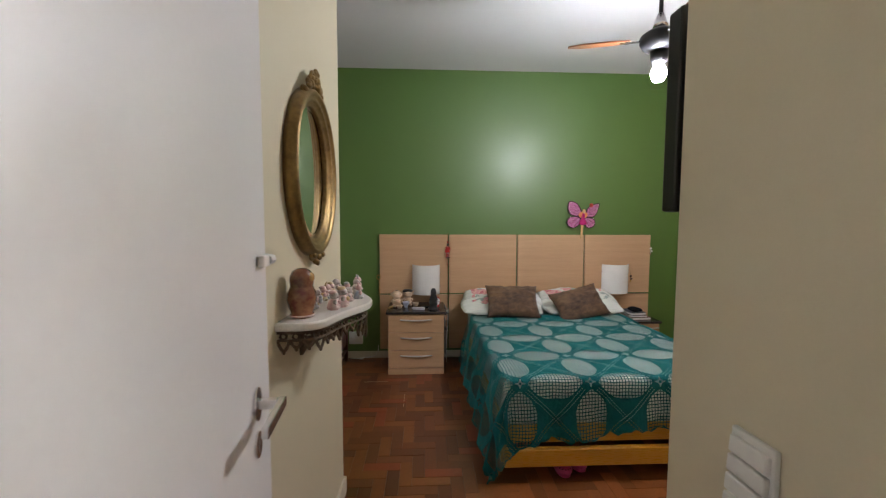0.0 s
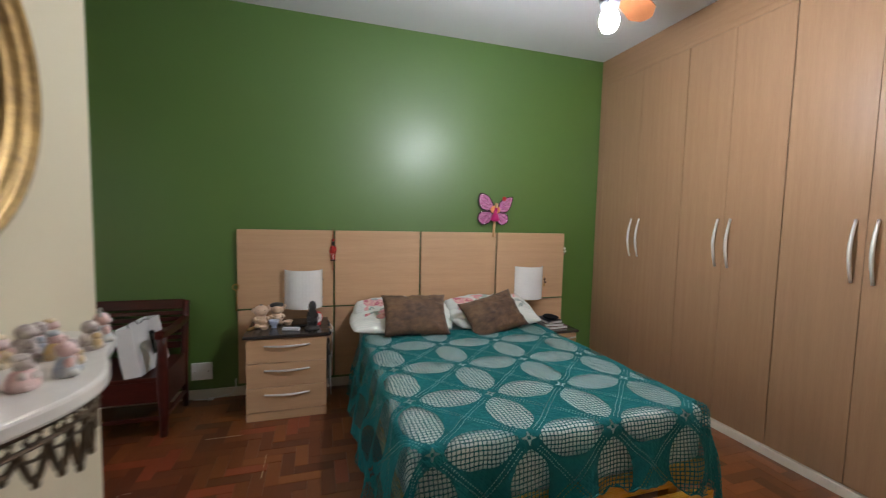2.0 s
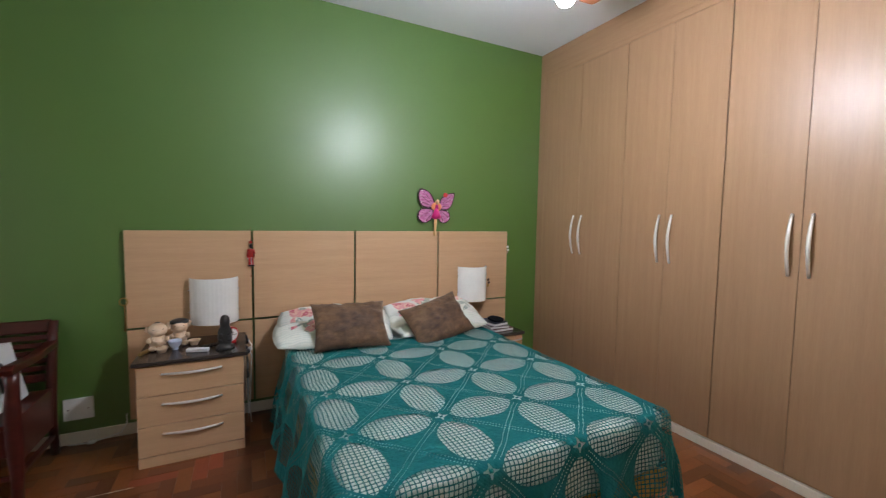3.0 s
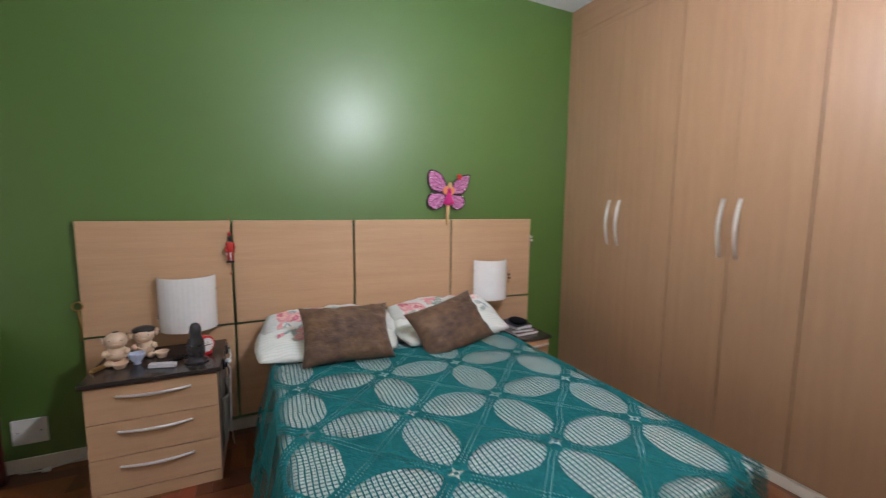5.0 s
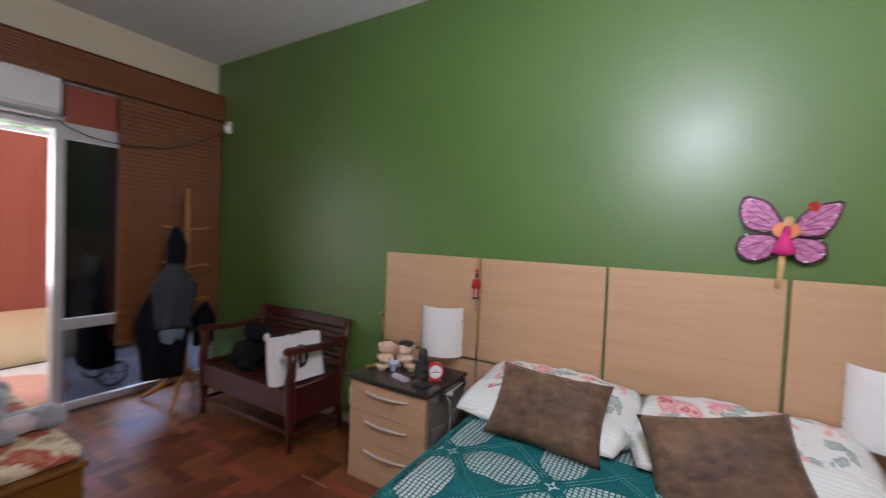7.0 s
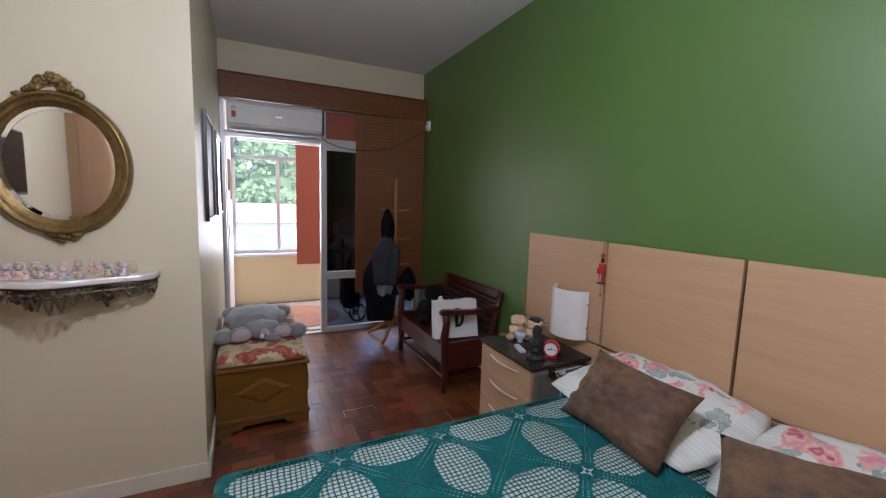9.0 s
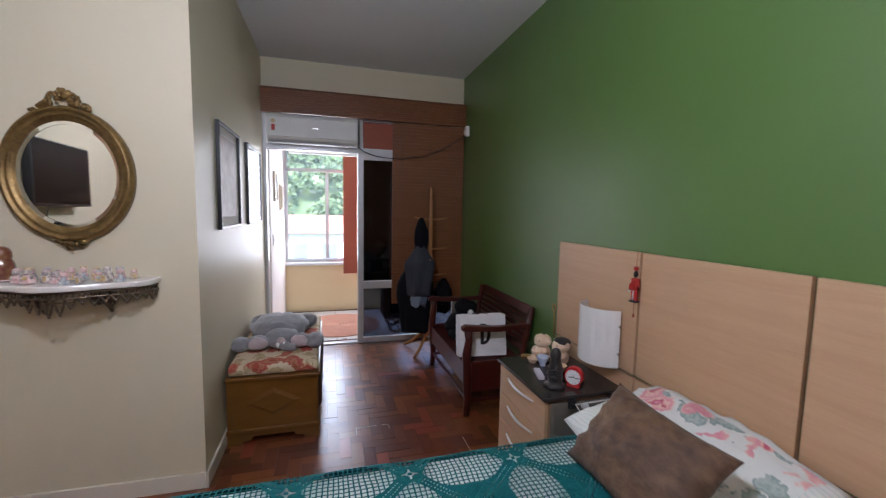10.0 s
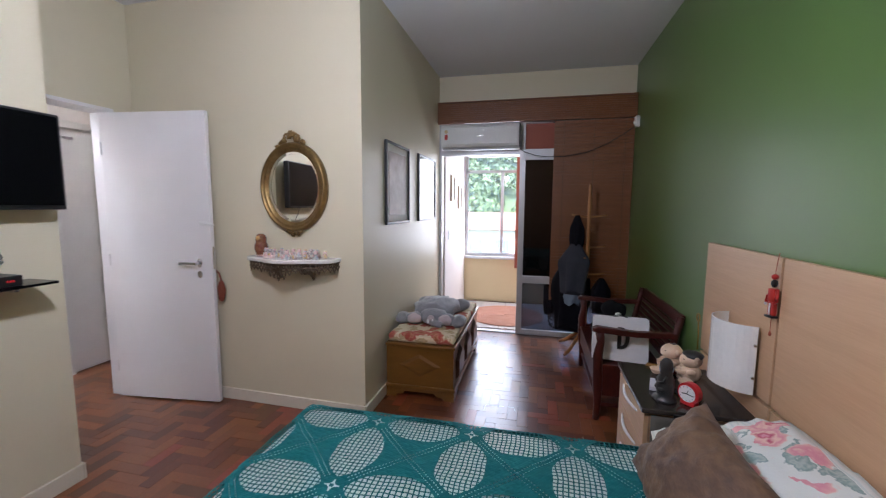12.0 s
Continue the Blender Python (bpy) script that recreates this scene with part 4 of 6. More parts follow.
bedroom_door()
bm = bmesh.new()
ball(bm, (0, 0, -0.10), (0.026, 0.026, 0.080), 14)
for v in bm.verts:
    v.co += Vector((noise.noise(v.co * 18), noise.noise(v.co * 18 + Vector((5, 0, 0))), 0)) * 0.008
tube(bm, [(0, 0, -0.02), (0.0, -0.015, 0.03), (0.0, -0.05, 0.055)], 0.006, 6)
single("cloth_bag", bm, mat("terracotta_cotton", (0.24, 0.062, 0.030), (0.17, 0.040, 0.020), 0.9, scale=12, fine=160, bump=0.3), "small terracotta cloth bag hanging behind the open door", "bag", soft=True, at=pose(0.018, 1.726, 0.935))


def hall_door():
    d = tagged(new("door_2"), "closed white painted door across the hall", "door", kind="structure")
    part("leaf", bm_box(-0.82, -0.075, 0.084, 0.115, 0.012, 2.08, bevel=0.002), HALLDOOR, d)
    bm = bmesh.new()
    for b in ((-0.88, -0.82, 0.081, 0.13, 0, 2.14), (-0.075, -0.015, 0.081, 0.13, 0, 2.14), (-0.82, -0.075, 0.081, 0.13, 2.08, 2.14)):
        box(bm, *b, bevel=0.003)
    part("frame", bm, HALLDOOR, d)
    part("door_closer", bm_box(-0.20, -0.12, 0.115, 0.135, 1.99, 2.01, bevel=0.003), CHROME, d)


hall_door()

# ---- switches, outlet, sensor ----


def switch_plate():
    s = thing("light_switch", pose(0.932, 1.402, 1.005), "white plate with four rocker switches beside the doorway", "light switch")
    part("plate", bm_box(-0.010, 0, -0.042, 0.042, -0.075, 0.070, bevel=0.003), WHITEPL, s)
    for k in range(4):
        z = 0.043 - k * 0.032
        part("rocker", bm_box(-0.022, -0.0102, -0.036, 0.036, z - 0.014, z + 0.014, bevel=0.003, m=pose(0, 0, 0, 0, 4, 0)), WHITEPL, s)


switch_plate()
o = thing("wall_plate", pose(-0.28, 4.90, 0.21), "blank white cover plate low on the green wall", "wall plate")
part("plate", bm_box(-0.070, 0.070, -0.012, 0, -0.065, 0.065, bevel=0.004), WHITEPL, o)
for sx in (-0.045, 0.045):
    bm = bmesh.new()
    disc(bm, (sx, -0.0121, 0), (0, -1, 0), 0.004, 0.001, 10)
    part("screw", bm, CHROME, o)
bm = bmesh.new()
tube(bm, [(-0.33, 4.875, 0.004), (-0.24, 4.86, 0.006), (-0.16, 4.87, 0.012), (-0.08, 4.872, 0.03), (-0.05, 4.872, 0.08), (-0.05, 4.874, 0.14)], 0.004, 6)
box(bm, -0.235, -0.20, 4.845, 4.868, 0.0, 0.016, 0.003)
single("white_cable", bm, WHITEPL, "thin white cable lying along the baseboard", "cable", soft=True)
s = thing("motion_sensor", pose(-1.93, 4.90, 2.30), "small white sensor high on the green wall", "sensor")
bm = bmesh.new()
box(bm, -0.03, 0.03, -0.045, 0, -0.055, 0.055, 0.012)
part("housing", bm, WHITEPL, s)
part("lens", smooth_ball((0.0, -0.047, -0.01), (0.018, 0.012, 0.022)), OPAL, s)
bm = bmesh.new()
tube(bm, [(-1.93, 4.87, 2.26), (-1.985, 4.78, 2.20), (-2.0, 4.62, 2.10), (-2.01, 4.42, 2.02), (-2.015, 4.2, 1.985), (-2.015, 4.05, 1.985), (-2.03, 3.92, 2.0), (-2.05, 3.80, 2.045), (-2.04, 3.74, 2.085)], 0.0045, 6)
single("black_cable", bm, BLACKPL, "black cord sagging from the air conditioner to the green wall", "cable", soft=True)

# ---- television and its shelf ----


def television():
    t = thing("television", pose(0.963, 1.735, 1.43), "switched-off black flat television on the cream wall", "television")
    part("body", bm_box(0, 0.735, -0.050, 0, 0, 0.44, bevel=0.006), BLACKPL, t)
    part("screen", bm_box(0.012, 0.723, 0.0005, 0.0025, 0.020, 0.428), SCREEN, t, "dark glossy screen")
    part("wall_bracket", bm_box(0.28, 0.46, -0.113, -0.052, 0.12, 0.32, bevel=0.003), BLACKPL, t)
    part("badge", bm_box(0.345, 0.390, 0.0005, 0.003, 0.006, 0.013), CHROME, t)


television()


def tv_shelf():
    s = thing("glass_shelf", pose(1.07, 1.62, 1.095), "black glass shelf under the television", "shelf")
    part("board", bm_box(0, 0.55, 0, 0.185, 0, 0.012, bevel=0.002), SCREEN, s)
    for x in (0.12, 0.43):
        part("bracket", bm_box(x - 0.01, x + 0.01, 0.0, 0.12, -0.022, -0.0005, bevel=0.002), CHROME, s)


tv_shelf()
b = thing("set_top_box", pose(1.19, 1.645, 1.1075), "black set-top box with a red clock display on the shelf", "set-top box")
part("case", bm_box(0, 0.24, 0, 0.14, 0, 0.045, bevel=0.004), BLACKPL, b)
LED = mat("red_led", (1.0, 0.02, 0.03), (1.0, 0.02, 0.03), 0.4, emit=0.008, bump=0.0)
for k in range(3):
    part("digit", bm_box(0.030 + k * 0.010, 0.036 + k * 0.010, 0.1402, 0.1412, 0.018, 0.027), LED, b)
bm = bmesh.new()
tube(bm, [(1.32, 1.66, 1.152), (1.30, 1.70, 1.19), (1.25, 1.73, 1.235), (1.22, 1.73, 1.21), (1.24, 1.70, 1.165), (1.30, 1.69, 1.155)], 0.004, 6)
single("white_cable", bm, WHITEPL, "white cable looping over the set-top box", "cable", soft=True)
bm = bmesh.new()
tube(bm, [(1.25, 1.68, 1.44), (1.24, 1.66, 1.36), (1.20, 1.64, 1.29), (1.17, 1.635, 1.22), (1.22, 1.65, 1.15), (1.28, 1.66, 1.12)], 0.004, 6)
single("black_cable", bm, BLACKPL, "black cable hanging from the television", "cable", soft=True)

# ---- oval mirror and console shelf ----


def oval_mirror():
    cy, cz, ry, rz = 2.335, 1.578, 0.253, 0.300
    o = thing("oval_mirror", SKEW @ pose(0, cy, cz), "oval mirror in an antique gold frame with carved crest", "mirror")
    bm = bmesh.new()
    prof = [(1.0, 0.002), (1.0, 0.026), (0.975, 0.042), (0.945, 0.048), (0.915, 0.044), (0.895, 0.034), (0.86, 0.038), (0.83, 0.033), (0.80, 0.022), (0.765, 0.024), (0.745, 0.016), (0.745, 0.002)]
    n, rings = 72, []
    for k in range(n):
        a = 2 * math.pi * k / n
        rings.append([])
        for f, x in prof:
            w = (1 - f) * 0.253
            rings[-1].append(bm.verts.new((x, (ry - w) * math.cos(a), (rz - w) * math.sin(a))))
    m = len(prof)
    for k in range(n):
        p, q = rings[k], rings[(k + 1) % n]
        for i in range(m):
            bm.faces.new((p[i], q[i], q[(i + 1) % m], p[(i + 1) % m]))
    bmesh.ops.recalc_face_normals(bm, faces=bm.faces)
    part("frame", bm, GOLD, o, soft=True)
    bm = bmesh.new()
    w = 0.253 * 0.25
    slab(bm, circle2(0, 0, ry - w + 0.002, rz - w + 0.002, 64), 0, 0.006, 0.0145)
    hang = pose(0, 0, 0, 0, 0, 3.2)
    part("mirror_glass", bm, MIRROR, o, at=hang)
    bm = bmesh.new()
    w2 = w + 0.016
    outer, inner = circle2(0, 0, ry - w, rz - w, 64), circle2(0, 0, ry - w2, rz - w2, 64)
    va = [bm.verts.new((0.0148, u, v)) for u, v in outer]
    vb = [bm.verts.new((0.0165, u, v)) for u, v in inner]
    for k in range(64):
        bm.faces.new((va[k], va[(k + 1) % 64], vb[(k + 1) % 64], vb[k]))
    part("bevel_edge", bm, MIRROR, o, at=hang)

    def leafwork(bm, up):
        rng = random.Random(3 if up else 4)
        base = rz * (1 if up else -1)
        span = 0.115 if up else 0.055
        count = 34 if up else 16
        for k in range(count):
            t = rng.uniform(-1, 1)
            h = (1 - abs(t) ** 1.2) * (0.062 if up else 0.030) * rng.uniform(0.1, 1)
            drop = rz * (1 - math.sqrt(max(0, 1 - (t * span / ry) ** 2)))
            z = base + (h - drop if up else -(h - drop))
            ball(bm, (0.026 + rng.uniform(-0.006, 0.014), t * span, z), (0.010, rng.uniform(0.010, 0.020), rng.uniform(0.008, 0.015)), 8,
                 Euler((rng.uniform(-1, 1), 0, 0)).to_matrix().to_4x4())
        if up:
            for sy in (-1, 1):
                tube(bm, [(0.034, sy * (0.02 + 0.05 * q), base + 0.035 + 0.025 * math.sin(q * 3) - 0.05 * q * q) for q in (k / 8 for k in range(9))], [0.009 - 0.0006 * k for k in range(9)], 8)
            for a in range(6):
                ball(bm, (0.038, 0.014 * math.cos(a * 1.047), base + 0.052 + 0.013 * math.sin(a * 1.047)), (0.008, 0.010, 0.010), 8)
            ball(bm, (0.043, 0, base + 0.052), 0.009, 8)
    for up in (True, False):
        bm = bmesh.new()
        leafwork(bm, up)
        part("crest" if up else "pendant_ornament", bm, GOLD, o, "carved gilt leaf ornament", soft=True)


oval_mirror()


def console_shelf():
    s = thing("console_shelf", SKEW @ pose(0, 0, 1.082), "curved white marble shelf on a pierced bronze bracket", "shelf")
    half = [(0.012, 0.335), (0.085, 0.330), (0.128, 0.300), (0.146, 0.255), (0.158, 0.21), (0.176, 0.16), (0.203, 0.105), (0.224, 0.05), (0.230, 0.0)]
    pts = [(0.0, 0.335)] + half + [(x, -y) for x, y in half[-2::-1]] + [(0.0, -0.335)]
    c = 2.332

    def fine(ps):
        out = []
        for i in range(len(ps) - 1):
            p0, p1, p2, p3 = ps[max(i - 1, 0)], ps[i], ps[i + 1], ps[min(i + 2, len(ps) - 1)]
            for k in range(4):
                t = k / 4
                out.append(tuple(0.5 * (2 * b + (c2 - a) * t + (2 * a - 5 * b + 4 * c2 - d) * t * t + (3 * b - a - 3 * c2 + d) * t ** 3)
                                 for a, b, c2, d in zip(p0, p1, p2, p3)))
        return out + [ps[-1]]
    curve = fine(pts)
    bm = bmesh.new()
    slab(bm, [(x, c + y) for x, y in curve], 2, 0.0, 0.026, 0.006)
    part("marble_top", bm, MARBLE, s, "white marble top with a rounded edge")
    inner = [(x * 0.90, c + y * 0.95) for x, y in curve]
    bm = bmesh.new()
    tube(bm, [(x, y, -0.006) for x, y in inner], 0.006, 6)
    tube(bm, [(x, y, -0.030) for x, y in inner], 0.004, 6)
    part("rim", bm, BRONZE, s)
    bm = bmesh.new()
    walk_len, marks = 0.0, [(0.0, Vector((*inner[0], 0)))]
    for (x, y), (x2, y2) in zip(inner, inner[1:]):
        walk_len += math.hypot(x2 - x, y2 - y)
        marks.append((walk_len, Vector((x2, y2, 0))))

    def along(dist):
        for (d0, p0), (d1, p1) in zip(marks, marks[1:]):
            if dist <= d1:
                return p0.lerp(p1, (dist - d0) / max(d1 - d0, 1e-6))
        return marks[-1][1]
    count = 23
    for i in range(count):
        u0, u1 = walk_len * i / count, walk_len * (i + 1) / count
        mid = abs((i + 0.5) / count - 0.5)
        deep = 0.022 + 0.010 * (i % 3 == 1) + 0.050 * max(0.0, 1 - mid / 0.13)
        scallop = [along(u0 + (u1 - u0) * k / 8) + Vector((0, 0, -0.030 - deep * math.sin(math.pi * k / 8))) for k in range(9)]
        tube(bm, scallop, 0.0050, 6)
        c0 = along((u0 + u1) / 2)
        ball(bm, c0 + Vector((0, 0, -0.034 - deep)), (0.0058, 0.0058, 0.0075), 7)
        ball(bm, along(u0) + Vector((0, 0, -0.034)), (0.0075, 0.0075, 0.008), 7)
        side = (along(u1) - along(u0)).normalized()
        ring = [c0 + side * (0.0095 * math.cos(q)) + Vector((0, 0, -0.018 + 0.010 * math.sin(q))) for q in (2 * math.pi * k / 9 for k in range(9))]
        tube(bm, ring, 0.0040, 5, closed=True)
        if deep > 0.034:
            tube(bm, [along(u0 + (u1 - u0) * 0.1) + Vector((0, 0, -0.044)), c0 + Vector((0, 0, -0.050)), along(u0 + (u1 - u0) * 0.9) + Vector((0, 0, -0.044))], 0.0028, 5)
    part("pierced_apron", bm, BRONZE, s, "pierced bronze scroll apron")
    for dy in (-0.13, 0.13):
        bm = bmesh.new()
        arm = [(0.150, c + dy, -0.030), (0.135, c + dy, -0.052), (0.105, c + dy, -0.060), (0.075, c + dy, -0.068), (0.045, c + dy, -0.085), (0.020, c + dy, -0.108), (0.008, c + dy, -0.135)]
        tube(bm, arm, [0.010, 0.014, 0.015, 0.014, 0.013, 0.011, 0.006], 8)
        for k in range(15):
            a = k * 0.55
            q = 0.036 * (1 - k / 18)
            ball(bm, (0.105 + q * math.cos(a), c + dy + 0.004 * math.sin(k * 2.1), -0.055 + q * math.sin(a)), (0.010, 0.011, 0.010), 7)
        for k in range(5):
            ball(bm, (0.03 + 0.012 * k, c + dy + 0.016 * (-1) ** k, -0.088 + 0.010 * k), (0.011, 0.012, 0.014), 7)
        tube(bm, [(0.008, c + dy, -0.004), (0.010, c + dy, -0.06), (0.008, c + dy, -0.135)], [0.010, 0.011, 0.006], 7)
        part("bracket", bm, BRONZE, s, "scrolled bronze bracket")


console_shelf()
SHELF_Z = 1.1082
v = thing("nesting_doll_box", SKEW @ pose(0.052, 2.085, SHELF_Z), "glossy brown-red lacquered round box in two bulges", "ornament")
bm = bmesh.new()
lathe(bm, [(0.034, 0.0), (0.037, 0.004), (0.037, 0.010), (0.033, 0.014), (0.042, 0.034), (0.0455, 0.055), (0.043, 0.078), (0.0355, 0.0935), (0.0345, 0.098),
           (0.0370, 0.110), (0.0355, 0.128), (0.028, 0.143), (0.016, 0.151), (0.004, 0.153)], seg=32)
part("body", bm, LACQUER, v, soft=True)
bm = bmesh.new()
lathe(bm, [(0.0375, 0.003), (0.0382, 0.006), (0.0375, 0.009)], seg=32)
part("foot_ring", bm, PINKCER, v, soft=True)
bm = bmesh.new()
ball(bm, (0.027, 0.0, 0.122), (0.013, 0.020, 0.018), 12)
part("painted_panel", bm, GOLDLAC, v, soft=True)


def multi(name, pieces, label, category, group="", at=None):
    """One mesh out of several round and boxy lumps, each with its own material slot."""
    bm, mats = bmesh.new(), []
    for make, material in pieces:
        before = set(bm.faces)
        make(bm)
        if material not in mats:
            mats.append(material)
        for f in bm.faces:
            if f not in before:
                f.material_index = mats.index(material)
                f.smooth = True
    return tagged(part(name, bm, mats, at=at), label, category, group)


def figurine(x, y, h, kind, turn):
    base = (PINKCER, MIXCER, GREYCER, YELCER)[kind % 4]
    top = (MIXCER, PINKCER, YELCER, GREYCER)[(kind // 2) % 4]
    r2 = random.Random(kind * 7 + int(turn * 3))
    fat = r2.uniform(0.85, 1.2)

    def low(bm):
        lathe(bm, [(h * 0.27 * fat, 0), (h * 0.31 * fat, h * 0.06), (h * 0.30 * fat, h * 0.24), (h * 0.22 * fat, h * 0.46), (h * 0.10, h * 0.58)], seg=12)
        for sx in (-1, 1):
            ball(bm, (h * 0.20, sx * h * 0.17, h * 0.10), (h * 0.13, h * 0.12, h * 0.10), 8)

    def high(bm):
        ball(bm, (h * 0.03, 0, h * 0.70), (h * 0.22, h * 0.24, h * 0.21), 10)
        ball(bm, (h * 0.19, 0, h * 0.64), (h * 0.10, h * 0.11, h * 0.08), 8)
        for sx in (-1, 1):
            ball(bm, (h * 0.12, sx * h * 0.22, h * 0.40), (h * 0.11, h * 0.09, h * 0.14), 8)

    def extra(bm):
        if kind % 3 == 0:
            ball(bm, (-h * 0.02, 0, h * 0.85), (h * 0.22, h * 0.24, h * 0.12), 8)
            ball(bm, (h * 0.28, 0, h * 0.36), (h * 0.10, h * 0.12, h * 0.12), 8)
        elif kind % 3 == 1:
            ball(bm, (h * 0.26, 0.0, h * 0.22), (h * 0.17, h * 0.14, h * 0.20), 8)
            ball(bm, (h * 0.28, 0.0, h * 0.44), (h * 0.12, h * 0.12, h * 0.11), 8)
        else:
            for sx in (-1, 1):
                ball(bm, (0, sx * h * 0.15, h * 0.90), (h * 0.05, h * 0.08, h * 0.15), 8)
    words = ("small pink and white china figurine", "small painted china figurine", "small grey-blue china figurine", "small honey-coloured china figurine")[kind % 4]
    multi("figurine", [(low, base), (high, top), (extra, (MIXCER, GREYCER, YELCER, PINKCER)[(kind + int(turn)) % 4])], words + " on the marble shelf", "figurine", "china figurines", SKEW @ pose(x, y, SHELF_Z, 0, 0, turn))


rng = random.Random(11)
for k in range(9):
    figurine(0.125 + 0.018 * math.sin(k * 1.9) + (0.03 if 2 < k < 6 else 0), 2.185 + k * 0.047, rng.uniform(0.052, 0.066) + (0.010 if k < 2 else 0), (0, 0, 1, 0, 2, 1, 3, 1, 2)[k], rng.uniform(-30, 30))
for k in range(9):
    figurine(0.048 + rng.uniform(-0.010, 0.012), 2.19 + k * 0.048, rng.uniform(0.050, 0.068), (2, 3, 1, 3, 2, 3, 1, 0, 3)[k], rng.uniform(-30, 30))

# ---- curtain pelmet, slatted blind, air conditioner ----


def pelmet():
    p = thing("pelmet", pose(-2.02, 0, 0), "red-brown slatted wooden pelmet over the sliding door", "pelmet")
    part("board", bm_box(-0.035, -0.012, 2.834, 4.897, 2.366, 2.585), PELMET, p)
    n = 10
    for k in range(n):
        z = 2.368 + k * 0.0217
        part("slat", bm_box(-0.0115, 0.0, 2.834, 4.897, z, z + 0.0195, bevel=0.003), PELMET, p)
    part("cap", bm_box(-0.108, 0.006, 2.834, 4.897, 2.5875, 2.598, bevel=0.002), PELMET, p)


pelmet()


def slat_blind():
    b = thing("slatted_blind", pose(-2.045, 0, 0), "red-brown wooden slat blind hanging half over the glass", "blind")
    bm = bmesh.new()
    n = 54
    for k in range(n):
        z = 0.47 + k * (1.89 / n)
        box(bm, -0.008, 0.003 + 0.0010 * math.sin(k * 2.3), 4.10, 4.885, z, z + 0.0315)
    box(bm, -0.012, -0.009, 4.10, 4.885, 0.47, 2.36)
    part("slats", bm, PELMET, b)
    for y in (4.20, 4.50, 4.80):
        bm = bmesh.new()
        cyl(bm, (0.004, y, 0.45), (0.004, y, 2.36), 0.0018, seg=6)
        part("cord", bm, BRONZE, b)
    part("bottom_rail", bm_box(-0.012, 0.006, 4.10, 4.885, 0.44, 0.468, bevel=0.003), PELMET, b)


slat_blind()


def air_conditioner():
    a = thing("air_conditioner", pose(-2.11, 0, 0), "white split air conditioner mounted in the top light", "air conditioner")
    bm = bmesh.new()
    slab(bm, [(0.0, 2.082), (0.10, 2.078), (0.165, 2.105), (0.185, 2.16), (0.185, 2.30), (0.165, 2.334), (0.0, 2.338)], 1, 2.895, 3.735, 0.006)
    part("housing", bm, WHITEPL, a)
    part("front_panel", bm_box(0.1855, 0.190, 2.905, 3.725, 2.125, 2.300, bevel=0.002), WHITEPL, a)
    part("air_flap", bm_box(0.09, 0.150, 2.92, 3.71, 2.068, 2.0765, bevel=0.002), ALU, a)
    part("side_cap", bm_box(0.02, 0.182, 3.736, 3.752, 2.09, 2.33, bevel=0.004), BLACKPL, a, "dark side cover")
    bm = bmesh.new()
    disc(bm, (0.1902, 2.955, 2.262), (1, 0, 0), 0.020, 0.0006, 18)
    part("round_sticker", bm, YELCER, a, "yellow energy sticker")
    part("red_sticker", bm_box(0.1902, 0.1908, 2.938, 2.972, 2.175, 2.232), REDPAINT, a, "red energy sticker")
    part("badge", bm_box(0.1902, 0.1912, 3.30, 3.36, 2.205, 2.217), CHROME, a)


air_conditioner()

# ---- bench with its load ----


